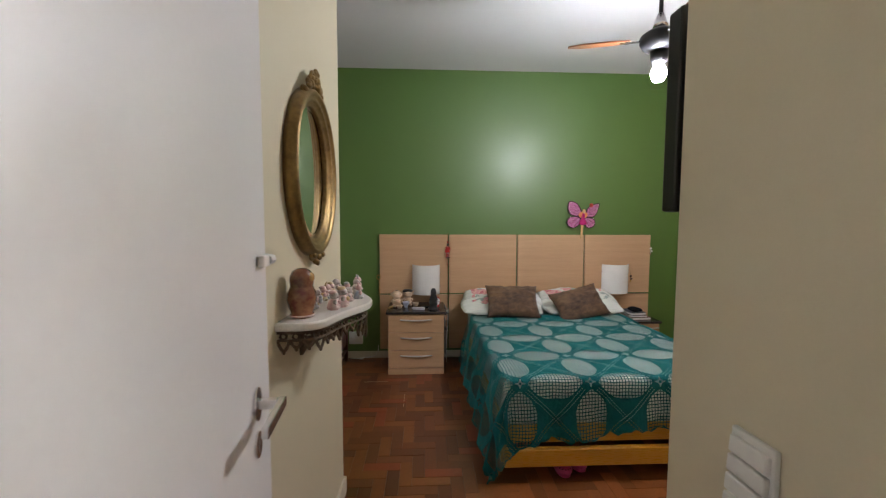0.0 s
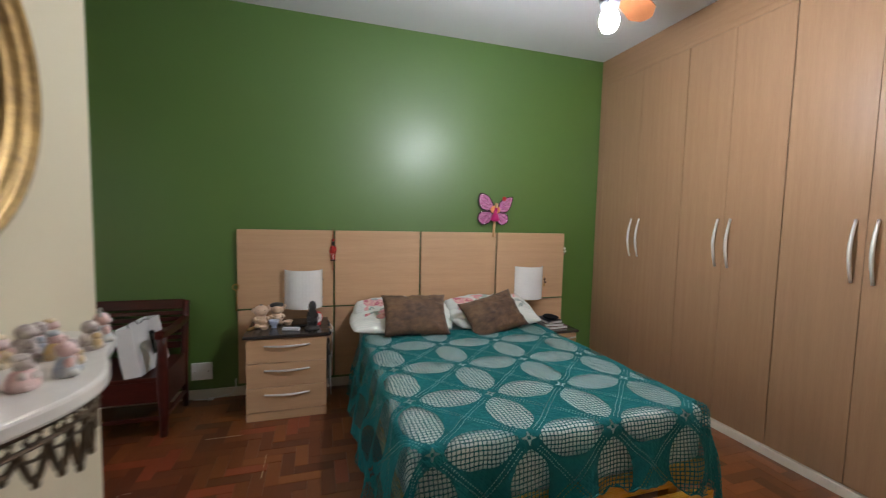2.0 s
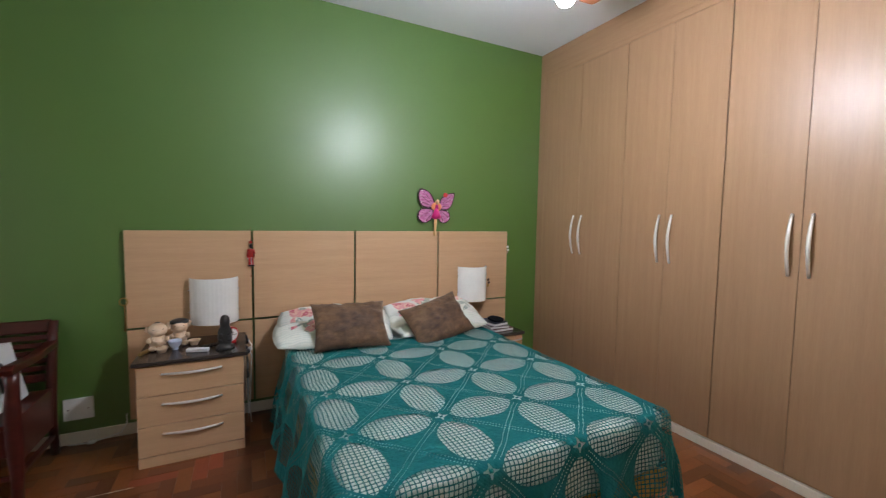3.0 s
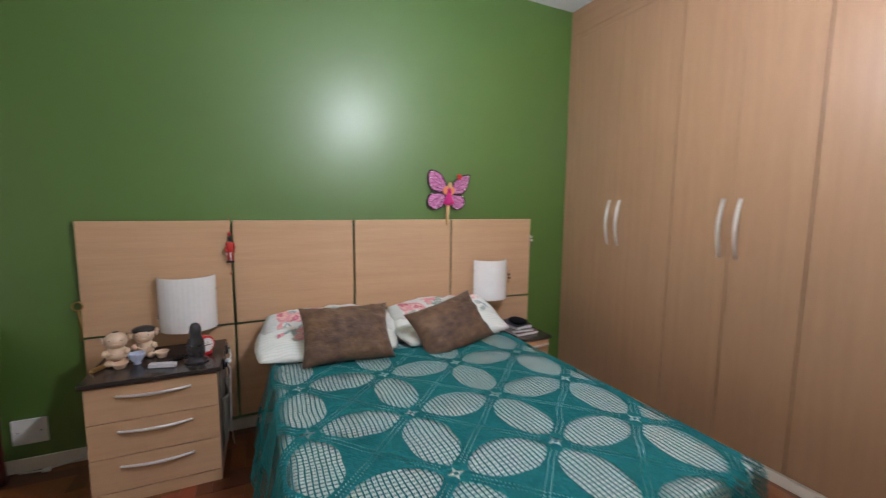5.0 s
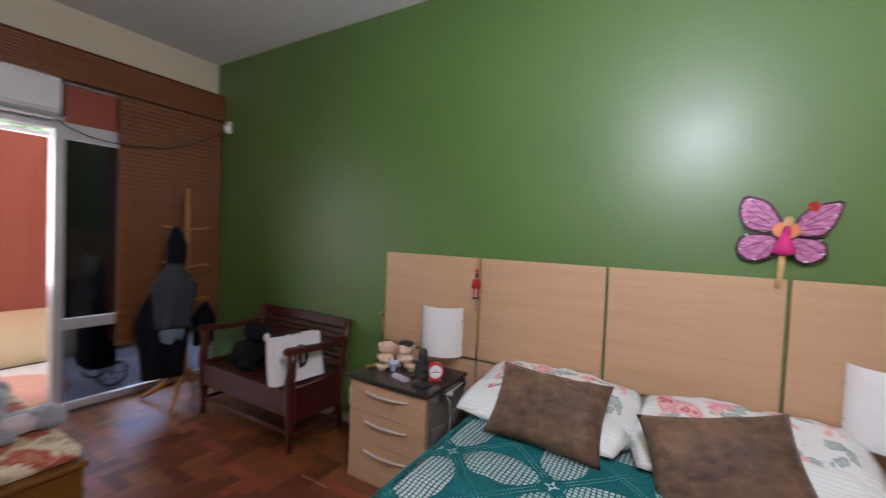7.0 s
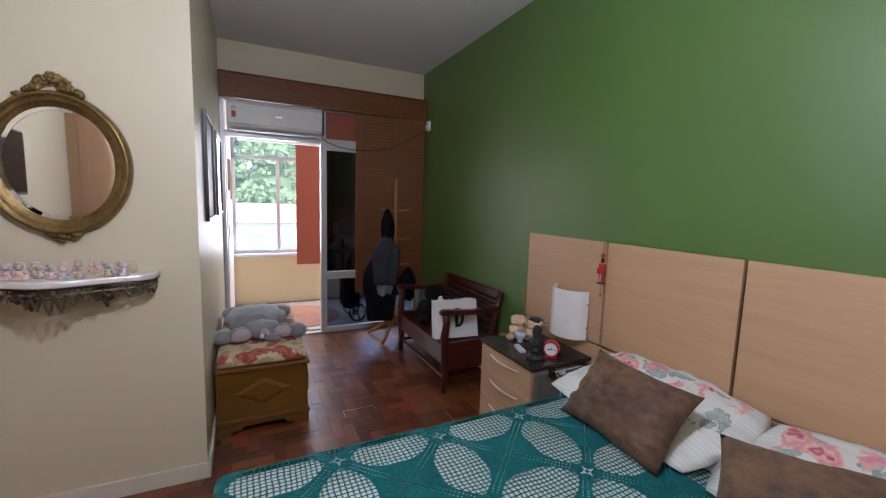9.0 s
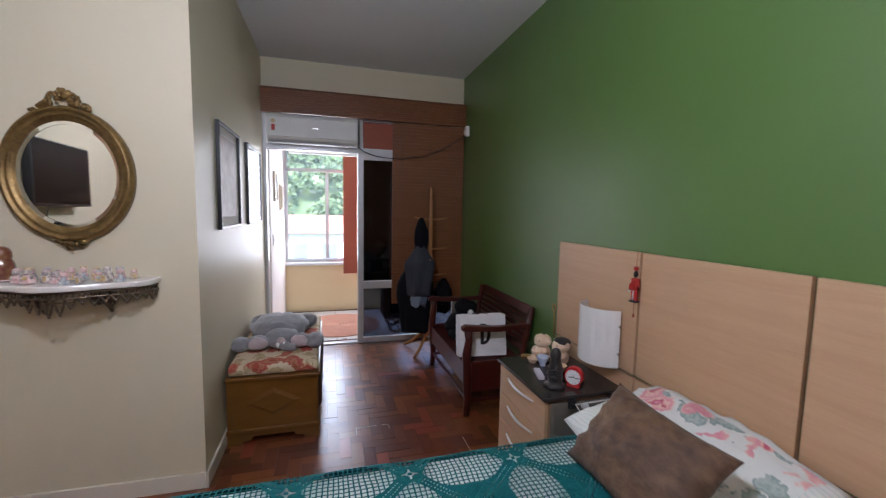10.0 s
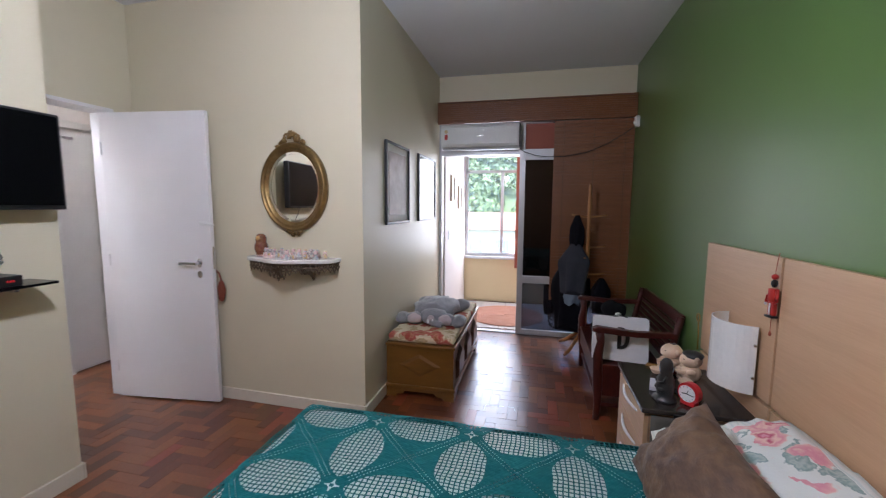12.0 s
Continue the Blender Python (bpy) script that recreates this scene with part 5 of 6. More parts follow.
def bench():
    b = thing("bench", pose(0, 0, 0), "dark mahogany settee with slatted back against the green wall", "bench")
    X0, X1, F, B = -1.36, -0.34, 4.36, 4.84
    part("seat", bm_box(X0 + 0.03, X1 - 0.03, F, B - 0.03, 0.355, 0.380, bevel=0.004), MAHOG, b)
    part("front_apron", bm_box(X0 + 0.05, X1 - 0.05, F + 0.004, F + 0.026, 0.225, 0.354, bevel=0.003), MAHOG, b)
    part("back_apron", bm_box(X0 + 0.05, X1 - 0.05, B - 0.05, B - 0.03, 0.27, 0.354), MAHOG, b)
    for x in (X0, X1 - 0.05):
        bm = bmesh.new()
        tube(bm, [(x + 0.025, F + 0.02, 0.0), (x + 0.025, F + 0.028, 0.12), (x + 0.025, F + 0.02, 0.28), (x + 0.025, F + 0.015, 0.45), (x + 0.025, F + 0.03, 0.55), (x + 0.025, F + 0.02, 0.622)],
             [0.022, 0.026, 0.034, 0.032, 0.026, 0.030], 10)
        part("front_leg", bm, MAHOG, b, soft=True)
        bm = bmesh.new()
        tube(bm, [(x + 0.025, B - 0.03, 0.0), (x + 0.025, B - 0.05, 0.2), (x + 0.025, B - 0.04, 0.4), (x + 0.025, B + 0.0, 0.60), (x + 0.025, B + 0.03, 0.755)], [0.020, 0.023, 0.025, 0.024, 0.022], 10)
        part("back_leg", bm, MAHOG, b, soft=True)
        bm = bmesh.new()
        pts = [(F - 0.025, 0.622), (F - 0.03, 0.645), (F + 0.0, 0.662), (F + 0.10, 0.652), (F + 0.25, 0.640), (B + 0.01, 0.650), (B + 0.01, 0.612), (F + 0.25, 0.603), (F + 0.10, 0.612), (F + 0.03, 0.618)]
        slab(bm, pts, 0, x, x + 0.05, 0.006)
        part("armrest", bm, MAHOG, b)
        part("side_panel", bm_box(x + 0.012, x + 0.034, F + 0.04, B - 0.05, 0.175, 0.395, bevel=0.003), MAHOG, b)
        part("side_stretcher", bm_box(x + 0.014, x + 0.036, F + 0.03, B - 0.05, 0.10, 0.125, bevel=0.003), MAHOG, b)
    part("stretcher", bm_box(X0 + 0.03, X1 - 0.03, F + 0.018, F + 0.036, 0.105, 0.128, bevel=0.003), MAHOG, b)
    tilt = pose(0, B - 0.01, 0.42, -10, 0, 0)
    part("top_rail", bm_box(X0 + 0.04, X1 - 0.04, -0.012, 0.016, 0.275, 0.345, bevel=0.006), MAHOG, b, at=tilt)
    part("bottom_rail", bm_box(X0 + 0.04, X1 - 0.04, -0.010, 0.012, 0.0, 0.045, bevel=0.004), MAHOG, b, at=tilt)
    for k in range(5):
        z = 0.062 + k * 0.043
        part("back_slat", bm_box(X0 + 0.04, X1 - 0.04, -0.006, 0.008, z, z + 0.027, bevel=0.003), MAHOG, b, at=tilt)


bench()


def paper_bag():
    b = thing("paper_bag", pose(-0.495, 4.535, 0.3815, 0, 0, -5), "white paper carrier bag with a dark printed letter shape", "bag")
    bm = bmesh.new()
    w, d, h = 0.36, 0.10, 0.300
    box(bm, -d / 2, d / 2, -w / 2, w / 2, 0, h)
    top = [f for f in bm.faces if f.normal.z > 0.9]
    bmesh.ops.delete(bm, geom=top, context="FACES_ONLY")
    bmesh.ops.subdivide_edges(bm, edges=bm.edges[:], cuts=5, use_grid_fill=True)
    for v in bm.verts:
        k = noise.noise(v.co * 9)
        v.co.x += 0.010 * k - (0.02 * abs(v.co.y) / w) * (v.co.z / h) * (1 if v.co.x > 0 else -1)
        v.co.z += 0.006 * noise.noise(v.co * 7 + Vector((3, 0, 0))) * (v.co.z / h)
    ob = part("bag_body", bm, PAPER, b, at=pose(0, 0, 0.008, 0, -9, 0))
    m = ob.modifiers.new("thickness", "SOLIDIFY")
    m.thickness = 0.002
    bm = bmesh.new()
    x = 0.062
    box(bm, x - 0.001, x, -0.020, 0.006, 0.085, 0.235)
    for t in range(10):
        a0, a1 = math.pi * (t / 10 - 0.5), math.pi * ((t + 1) / 10 - 0.5)
        q = [(x, 0.006 + 0.052 * math.cos(a0), 0.16 + 0.075 * math.sin(a0)), (x, 0.006 + 0.052 * math.cos(a1), 0.16 + 0.075 * math.sin(a1)),
             (x, 0.006 + 0.026 * math.cos(a1), 0.16 + 0.052 * math.sin(a1)), (x, 0.006 + 0.026 * math.cos(a0), 0.16 + 0.052 * math.sin(a0))]
        bm.faces.new([bm.verts.new(w3) for w3 in q])
    part("printed_mark", bm, BLACKPL, b, "dark printed letter shape", at=pose(0, 0, 0.008, 0, -9, 0))
    for sx in (-1, 1):
        bm = bmesh.new()
        tube(bm, [(sx * 0.03, -0.06, 0.27), (sx * 0.035, -0.05, 0.30), (sx * 0.035, 0.0, 0.312), (sx * 0.035, 0.05, 0.30), (sx * 0.03, 0.06, 0.27)], 0.003, 6)
        part("handle_cord", bm, BLACKPL, b, at=pose(0, 0, 0.008, 0, -9, 0))


paper_bag()


def lump(bm, c, r, seed, amount=0.12, seg=18):
    vs = ball(bm, c, r, seg)
    c = Vector(c)
    for v in vs:
        d = v.co - c
        v.co = c + d * (1 + amount * noise.noise(d * 14 + Vector((seed, seed, 0))))


p = thing("black_soft_toy", pose(-1.02, 4.55, 0.381), "black plush toy with a white face on the bench", "soft toy")
bm = bmesh.new()
lump(bm, (0, 0, 0.095), (0.15, 0.14, 0.10), 1, 0.2)
part("body", bm, PLUSHB, p, soft=True)
bm = bmesh.new()
lump(bm, (0.02, 0.03, 0.235), (0.095, 0.095, 0.082), 2, 0.2)
part("head", bm, PLUSHB, p, soft=True)
bm = bmesh.new()
lump(bm, (0.112, 0.045, 0.215), (0.022, 0.026, 0.032), 3, 0.05, 12)
part("muzzle", bm, PAPER, p, soft=True)
for sy in (-1, 1):
    bm = bmesh.new()
    lump(bm, (0.10, sy * 0.10, 0.04), (0.08, 0.04, 0.04), 4 + sy, 0.1, 12)
    part("paw", bm, PLUSHB, p, soft=True)

# ---- coat stand with clothes ----


def coat_stand():
    s = thing("coat_stand", pose(-1.73, 4.445, 0), "orange-brown turned wooden coat stand with pegs", "coat stand")
    bm = bmesh.new()
    lathe(bm, [(0.021, 0.16), (0.024, 0.24), (0.019, 0.4), (0.018, 1.1), (0.017, 1.55), (0.013, 1.60), (0.018, 1.63), (0.012, 1.67), (0.003, 1.69)], seg=14)
    part("pole", bm, STANDW, s, soft=True)
    for k in range(4):
        a = math.radians(-42 + 90 * k)
        c, d = math.cos(a), math.sin(a)
        bm = bmesh.new()
        tube(bm, [(0.015 * c, 0.015 * d, 0.24), (0.12 * c, 0.12 * d, 0.14), (0.22 * c, 0.22 * d, 0.06), (0.30 * c, 0.30 * d, 0.018)], [0.017, 0.018, 0.018, 0.015], 8)
        part("foot", bm, STANDW, s, soft=True)
    for z, a in ((1.36, 78), (1.36, 258), (1.06, 74), (1.08, 262), (0.79, 80), (0.81, 250), (1.20, 165), (0.95, 345)):
        c, d = math.cos(math.radians(a)), math.sin(math.radians(a))
        bm = bmesh.new()
        tube(bm, [(0.012 * c, 0.012 * d, z), (0.10 * c, 0.10 * d, z + 0.010), (0.165 * c, 0.165 * d, z + 0.022)], [0.009, 0.010, 0.008], 8)
        part("peg", bm, STANDW, s, soft=True)


coat_stand()


def hung(name, c, w, d, top, bottom, material, label, seed, shoulders=0.35):
    """Cloth hanging from one point: narrow at the peg, wide below, with deep folds."""
    bm = bmesh.new()
    n, m = 26, 20
    rings = []
    for j in range(m + 1):
        t = j / m
        z = top + (bottom - top) * t
        k = min(1.0, shoulders + (1 - shoulders) * min(1, t * 3) ** 0.8) * (0.9 + 0.1 * math.sin(t * 5))
        ring = []
        for i in range(n):
            a = 2 * math.pi * i / n
            f = 1 + 0.22 * math.sin(5 * a + seed + 2 * t) * min(1, t * 2) + 0.12 * noise.noise(Vector((math.cos(a) * 2 + seed, math.sin(a) * 2, t * 4)))
            ring.append(bm.verts.new((c[0] + d / 2 * k * f * math.cos(a), c[1] + w / 2 * k * f * math.sin(a), z + 0.02 * math.sin(3 * a + seed) * t)))
        rings.append(ring)
    for p, q in zip(rings, rings[1:]):
        for i in range(n):
            bm.faces.new((p[i], p[(i + 1) % n], q[(i + 1) % n], q[i]))
    bm.faces.new(rings[0])
    bm.faces.new(rings[-1][::-1])
    bmesh.ops.recalc_face_normals(bm, faces=bm.faces)
    return single(name, bm, material, label, "clothing", "hung clothes", soft=True)


hung("black_scarf", (-1.66, 4.33, 0), 0.13, 0.12, 1.38, 0.98, BLACKCL, "black cloth hanging from a peg of the coat stand", 1.0, 0.3)
hung("denim_jacket", (-1.64, 4.32, 0), 0.27, 0.19, 1.10, 0.62, DENIM, "grey-blue denim jacket hanging on the coat stand", 2.2, 0.35)
hung("folded_jeans", (-1.66, 4.31, 0), 0.16, 0.12, 0.64, 0.50, mat("pale_blue_denim", (0.22, 0.28, 0.36), (0.15, 0.2, 0.28), 0.9, fine=200, bump=0.3), "pale blue denim showing under the jacket", 0.4, 0.9)
hung("black_coat", (-1.75, 4.31, 0), 0.35, 0.19, 0.96, 0.22, BLACKCL, "long black coat hanging behind the jacket", 3.1, 0.4)
hung("dark_handbag", (-1.70, 4.58, 0), 0.17, 0.12, 0.76, 0.42, BLACKCL, "dark cloth bag hanging from a lower peg", 4.4, 0.3)

# ---- chest with cushion and plush elephant ----


def chest():
    X0, X1, Y0, Y1 = -1.555, -0.355, 2.85, 3.375
    c = thing("blanket_chest", pose(0, 0, 0), "golden-brown varnished wooden chest with raised diamond panels", "chest")
    part("body", bm_box(X0, X1, Y0, Y1, 0.075, 0.400, bevel=0.003), CHESTW, c)
    part("lid", bm_box(X0 - 0.012, X1 + 0.014, Y0 - 0.004, Y1 + 0.014, 0.4005, 0.425, bevel=0.006), CHESTW, c)
    part("base_moulding", bm_box(X0 - 0.012, X1 + 0.014, Y0 - 0.004, Y1 + 0.014, 0.072, 0.100, bevel=0.007), CHESTW, c)
    ym, zm = (Y0 + Y1) / 2, 0.26
    bm = bmesh.new()
    outer = [(ym - 0.165, zm), (ym, zm - 0.088), (ym + 0.165, zm), (ym, zm + 0.088)]
    inner = [(ym - 0.120, zm), (ym, zm - 0.062), (ym + 0.120, zm), (ym, zm + 0.062)]
    lo = [bm.verts.new((X1 + 0.0005, u, v)) for u, v in outer]
    hi = [bm.verts.new((X1 + 0.010, u, v)) for u, v in inner]
    bm.faces.new(hi)
    for k in range(4):
        bm.faces.new((lo[k], lo[(k + 1) % 4], hi[(k + 1) % 4], hi[k]))
    part("diamond_panel", bm, CHESTW, c)
    for xc in (-1.32, -0.955, -0.59):
        bm = bmesh.new()
        o2 = [(xc - 0.15, 0.14), (xc + 0.15, 0.14), (xc + 0.15, 0.29), (xc, 0.375), (xc - 0.15, 0.29)]
        i2 = [(xc - 0.115, 0.165), (xc + 0.115, 0.165), (xc + 0.115, 0.275), (xc, 0.338), (xc - 0.115, 0.275)]
        lo = [bm.verts.new((u, Y1 + 0.0005, v)) for u, v in o2]
        hi = [bm.verts.new((u, Y1 + 0.022, v)) for u, v in i2]
        bm.faces.new(hi[::-1])
        for k in range(5):
            bm.faces.new((lo[(k + 1) % 5], lo[k], hi[k], hi[(k + 1) % 5]))
        part("raised_panel", bm, CHESTD, c, "dark raised house-shaped panel")
    bm = bmesh.new()
    slab(bm, [(Y0, 0.071), (Y0, 0.0), (Y0 + 0.07, 0.0), (Y0 + 0.085, 0.022), (Y0 + 0.13, 0.026), (Y0 + 0.145, 0.050), (Y1 - 0.145, 0.050), (Y1 - 0.13, 0.026), (Y1 - 0.085, 0.022), (Y1 - 0.07, 0.0), (Y1 + 0.005, 0.0), (Y1 + 0.005, 0.071)],
         0, X1 - 0.022, X1 + 0.004)
    part("scrolled_foot", bm, CHESTW, c)
    bm = bmesh.new()
    slab(bm, [(X0, 0.071), (X0, 0.0), (X0 + 0.10, 0.0), (X0 + 0.13, 0.03), (X0 + 0.2, 0.050), (X1 - 0.2, 0.050), (X1 - 0.13, 0.03), (X1 - 0.10, 0.0), (X1 - 0.023, 0.0), (X1 - 0.023, 0.071)], 1, Y1 - 0.018, Y1 + 0.004)
    part("scrolled_foot", bm, CHESTD, c)


chest()
bm = bmesh.new()
box(bm, -1.54, -0.365, 2.856, 3.375, 0.426, 0.490, 0.022)
bmesh.ops.subdivide_edges(bm, edges=bm.edges[:], cuts=3, use_grid_fill=True)
for v in bm.verts:
    v.co.z += 0.010 * noise.noise(v.co * 6) * (v.co.z > 0.45)
single("seat_cushion", bm, FLORALRED, "cream box cushion with red-brown flowers on the chest", "cushion", soft=True)


def elephant():
    e = thing("plush_elephant", pose(-0.86, 3.10, 0.494), "grey plush elephant lying flat on the chest cushion", "soft toy")
    def piece(name, c, r, material, seed, am=0.10, label="", parent=None):
        bm = bmesh.new()
        lump(bm, c, r, seed, am, 28)
        for v in bm.verts:
            v.co += Vector((0.4, 0.4, 1.0)) * 0.007 * noise.noise(v.co * 34 + Vector((seed, 0, 0)))
            v.co.z = max(v.co.z, 0.0)
        return part(name, bm, material, parent or e, label, soft=True)
    piece("body", (-0.14, -0.01, 0.05), (0.27, 0.20, 0.090), PLUSHG, 1, 0.24)
    head = piece("head", (0.14, 0.03, 0.050), (0.125, 0.110, 0.062), PLUSHG, 2, 0.16)
    piece("muzzle", (0.245, 0.035, 0.055), (0.030, 0.035, 0.030), PLUSHP, 3, 0.05, "pale plush muzzle", head)
    for sy in (-1, 1):
        ear = piece("ear", (0.20, sy * 0.140 + 0.02, 0.045), (0.055, 0.085, 0.048), PLUSHG, 4 + sy, 0.14)
        piece("ear_lining", (0.228, sy * 0.130 + 0.02, 0.048), (0.040, 0.062, 0.042), PLUSHP, 6 + sy, 0.08, "pale pink ear lining", ear)
        piece("front_leg", (0.185, sy * 0.235 + 0.015, 0.034), (0.085, 0.062, 0.050), PLUSHG, 8 + sy, 0.14)
        piece("back_leg", (-0.36, sy * 0.17, 0.036), (0.10, 0.080, 0.058), PLUSHG, 10 + sy, 0.2)
        piece("tusk", (0.272, 0.035 + sy * 0.020, 0.042), (0.014, 0.012, 0.018), PAPER, 12 + sy, 0.05, "white felt tusk", head)
    bm = bmesh.new()
    tube(bm, [(0.22, 0.035, 0.05), (0.262, 0.05, 0.034), (0.280, 0.09, 0.028), (0.288, 0.13, 0.026)], [0.034, 0.030, 0.026, 0.022], 10)
    part("trunk", bm, PLUSHG, e, soft=True)
    part("tag", bm_box(0.225, 0.255, 0.03, 0.06, 0.095, 0.099), PAPER, e, at=pose(0, 0, 0, 0, 12, 0))


elephant()

# ---- framed pictures ----
PRINT1 = mat("brown_faded_print", (0.22, 0.13, 0.10), (0.42, 0.30, 0.25), 0.5, scale=5, fine=18, bump=0.0, spread=0.3)
# whitish reflection of the second alcove picture, put into its print's colour
PRINT2 = mat("pale_print_and_reflection", (0.60, 0.58, 0.56), (0.38, 0.37, 0.38), 0.5, scale=5, fine=18, bump=0.0, spread=0.3)
PALEWOOD = mat("pale_frame_wood", (0.46, 0.33, 0.20), (0.38, 0.26, 0.15), 0.45, scale=6, fine=50, bump=0.04)
PASSE = mat("pale_mount_board", (0.62, 0.57, 0.52), None, 0.7)


def picture(x0, x1, z0, z1, material, label, at=None, rim=BLACKPL, glazed=True):
    p = thing("framed_picture", at or pose(0, 2.83, 0), label, "picture", "framed pictures")
    bm = bmesh.new()
    f = 0.018
    for b in ((x0, x1, 0, 0.022, z0, z0 + f), (x0, x1, 0, 0.022, z1 - f, z1), (x0, x0 + f, 0, 0.022, z0 + f, z1 - f), (x1 - f, x1, 0, 0.022, z0 + f, z1 - f)):
        box(bm, *b, bevel=0.002)
    part("frame", bm, rim, p)
    w = (x1 - x0) * 0.13
    part("mount", bm_box(x0 + f, x1 - f, 0.001, 0.006, z0 + f, z1 - f), PASSE, p)
    part("print", bm_box(x0 + w, x1 - w, 0.0065, 0.0085, z0 + w, z1 - w), material, p)
    if glazed:
        part("glass", bm_box(x0 + f, x1 - f, 0.012, 0.014, z0 + f, z1 - f), CLEAR, p).visible_shadow = False


picture(-0.946, -0.392, 1.315, 1.945, PRINT1, "black-framed faded brown print on the alcove wall", glazed=False)
picture(-1.876, -1.241, 1.315, 1.950, PRINT2, "black-framed print behind glass on the alcove wall, pale with a painted-in reflection")
picture(-2.78, -2.56, 1.52, 1.85, PRINT2, "small print in a pale wooden frame on the veranda wall", pose(0, 2.87, 0), PALEWOOD)
picture(-3.28, -3.06, 1.42, 1.74, PRINT2, "small print in a pale wooden frame on the veranda wall", pose(0, 2.87, 0), PALEWOOD)

# ---- veranda things ----
b = thing("vertical_blind", pose(-3.52, 0, 0), "terracotta vertical blind drawn aside at the veranda window", "blind")
part("head_rail", bm_box(-0.03, 0.03, 2.95, 5.28, 2.17, 2.21, bevel=0.004), WHITEPL, b)
for k in range(7):
    y = 3.645 + k * 0.092
    part("vane", bm_box(-0.002, 0.002, y, y + 0.094, 0.55, 2.168, m=Matrix.Translation((0, y, 0)) @ pose(0, 0, 0, 0, 0, 5) @ Matrix.Translation((0, -y, 0))), REDBLIND, b)
rug = thing("round_rug", pose(-2.87, 3.57, 0.001), "round braided terracotta rug on the veranda tiles", "rug")
for k in range(14):
    r = 0.49 - k * 0.035
    bm = bmesh.new()
    tube(bm, [(r * math.cos(a), r * math.sin(a), 0.007) for a in (2 * math.pi * q / 48 for q in range(48))], 0.0178, 6, closed=True)
    for v in bm.verts:
        v.co.z = max(v.co.z * 0.5, 0.0)
    part("braid", bm, RUG, rug, soft=True)


def cart():
    c = thing("folding_cart", pose(-2.58, 4.22, 0), "black folding shopping cart with spoked wheels behind the glass", "cart")
    for sx in (-0.16, 0.16):
        bm = bmesh.new()
        tube(bm, [(sx, 0.10 * math.cos(a), 0.11 + 0.10 * math.sin(a)) for a in (2 * math.pi * q / 24 for q in range(24))], 0.010, 6, closed=True)
        w = part("wheel", bm, BLACKPL, c, soft=True)
        bm = bmesh.new()
        for q in range(5):
            a = 2 * math.pi * q / 5
            cyl(bm, (sx, 0, 0.11), (sx, 0.095 * math.cos(a), 0.11 + 0.095 * math.sin(a)), 0.006, seg=6)
        part("spokes", bm, BLACKPL, w)
    bm = bmesh.new()
    tube(bm, [(-0.13, 0, 0.11), (-0.13, 0.05, 0.5), (-0.13, 0.09, 0.92), (0.13, 0.09, 0.92), (0.13, 0.05, 0.5), (0.13, 0, 0.11), (-0.13, 0, 0.11)], 0.010, 8)
    part("tube_frame", bm, CHROME, c, soft=True)
    bm = bmesh.new()
    box(bm, -0.15, 0.15, -0.16, 0.04, 0.16, 0.62, 0.03)
    part("bag", bm, BLACKCL, c)


cart()
sw = thing("veranda_switch", pose(-2.48, 2.87, 1.10), "white light switch on the veranda wall", "light switch")
part("plate", bm_box(-0.04, 0.04, 0, 0.010, -0.06, 0.06, bevel=0.003), WHITEPL, sw)
part("rocker", bm_box(-0.015, 0.015, 0.0102, 0.016, -0.03, 0.03, bevel=0.002), WHITEPL, sw)

# ---- butterfly ornament over the bed ----
WING = mat("mauve_glitter_wing", (0.36, 0.065, 0.22), (0.62, 0.28, 0.46), 0.35, scale=30, fine=120, bump=0.1, stretch=(1, 1, 3), spread=0.2)
WINGDARK = mat("dark_wing_edge", (0.05, 0.012, 0.03), None, 0.5, bump=0.02)
WINGSPOT = mat("orange_wing_root", (0.80, 0.34, 0.10), (0.75, 0.22, 0.12), 0.5)
MAGENTA = mat("magenta_dress", (0.62, 0.02, 0.20), None, 0.5)
SKINPL = mat("pale_yellow_plastic", (0.72, 0.48, 0.22), None, 0.5)


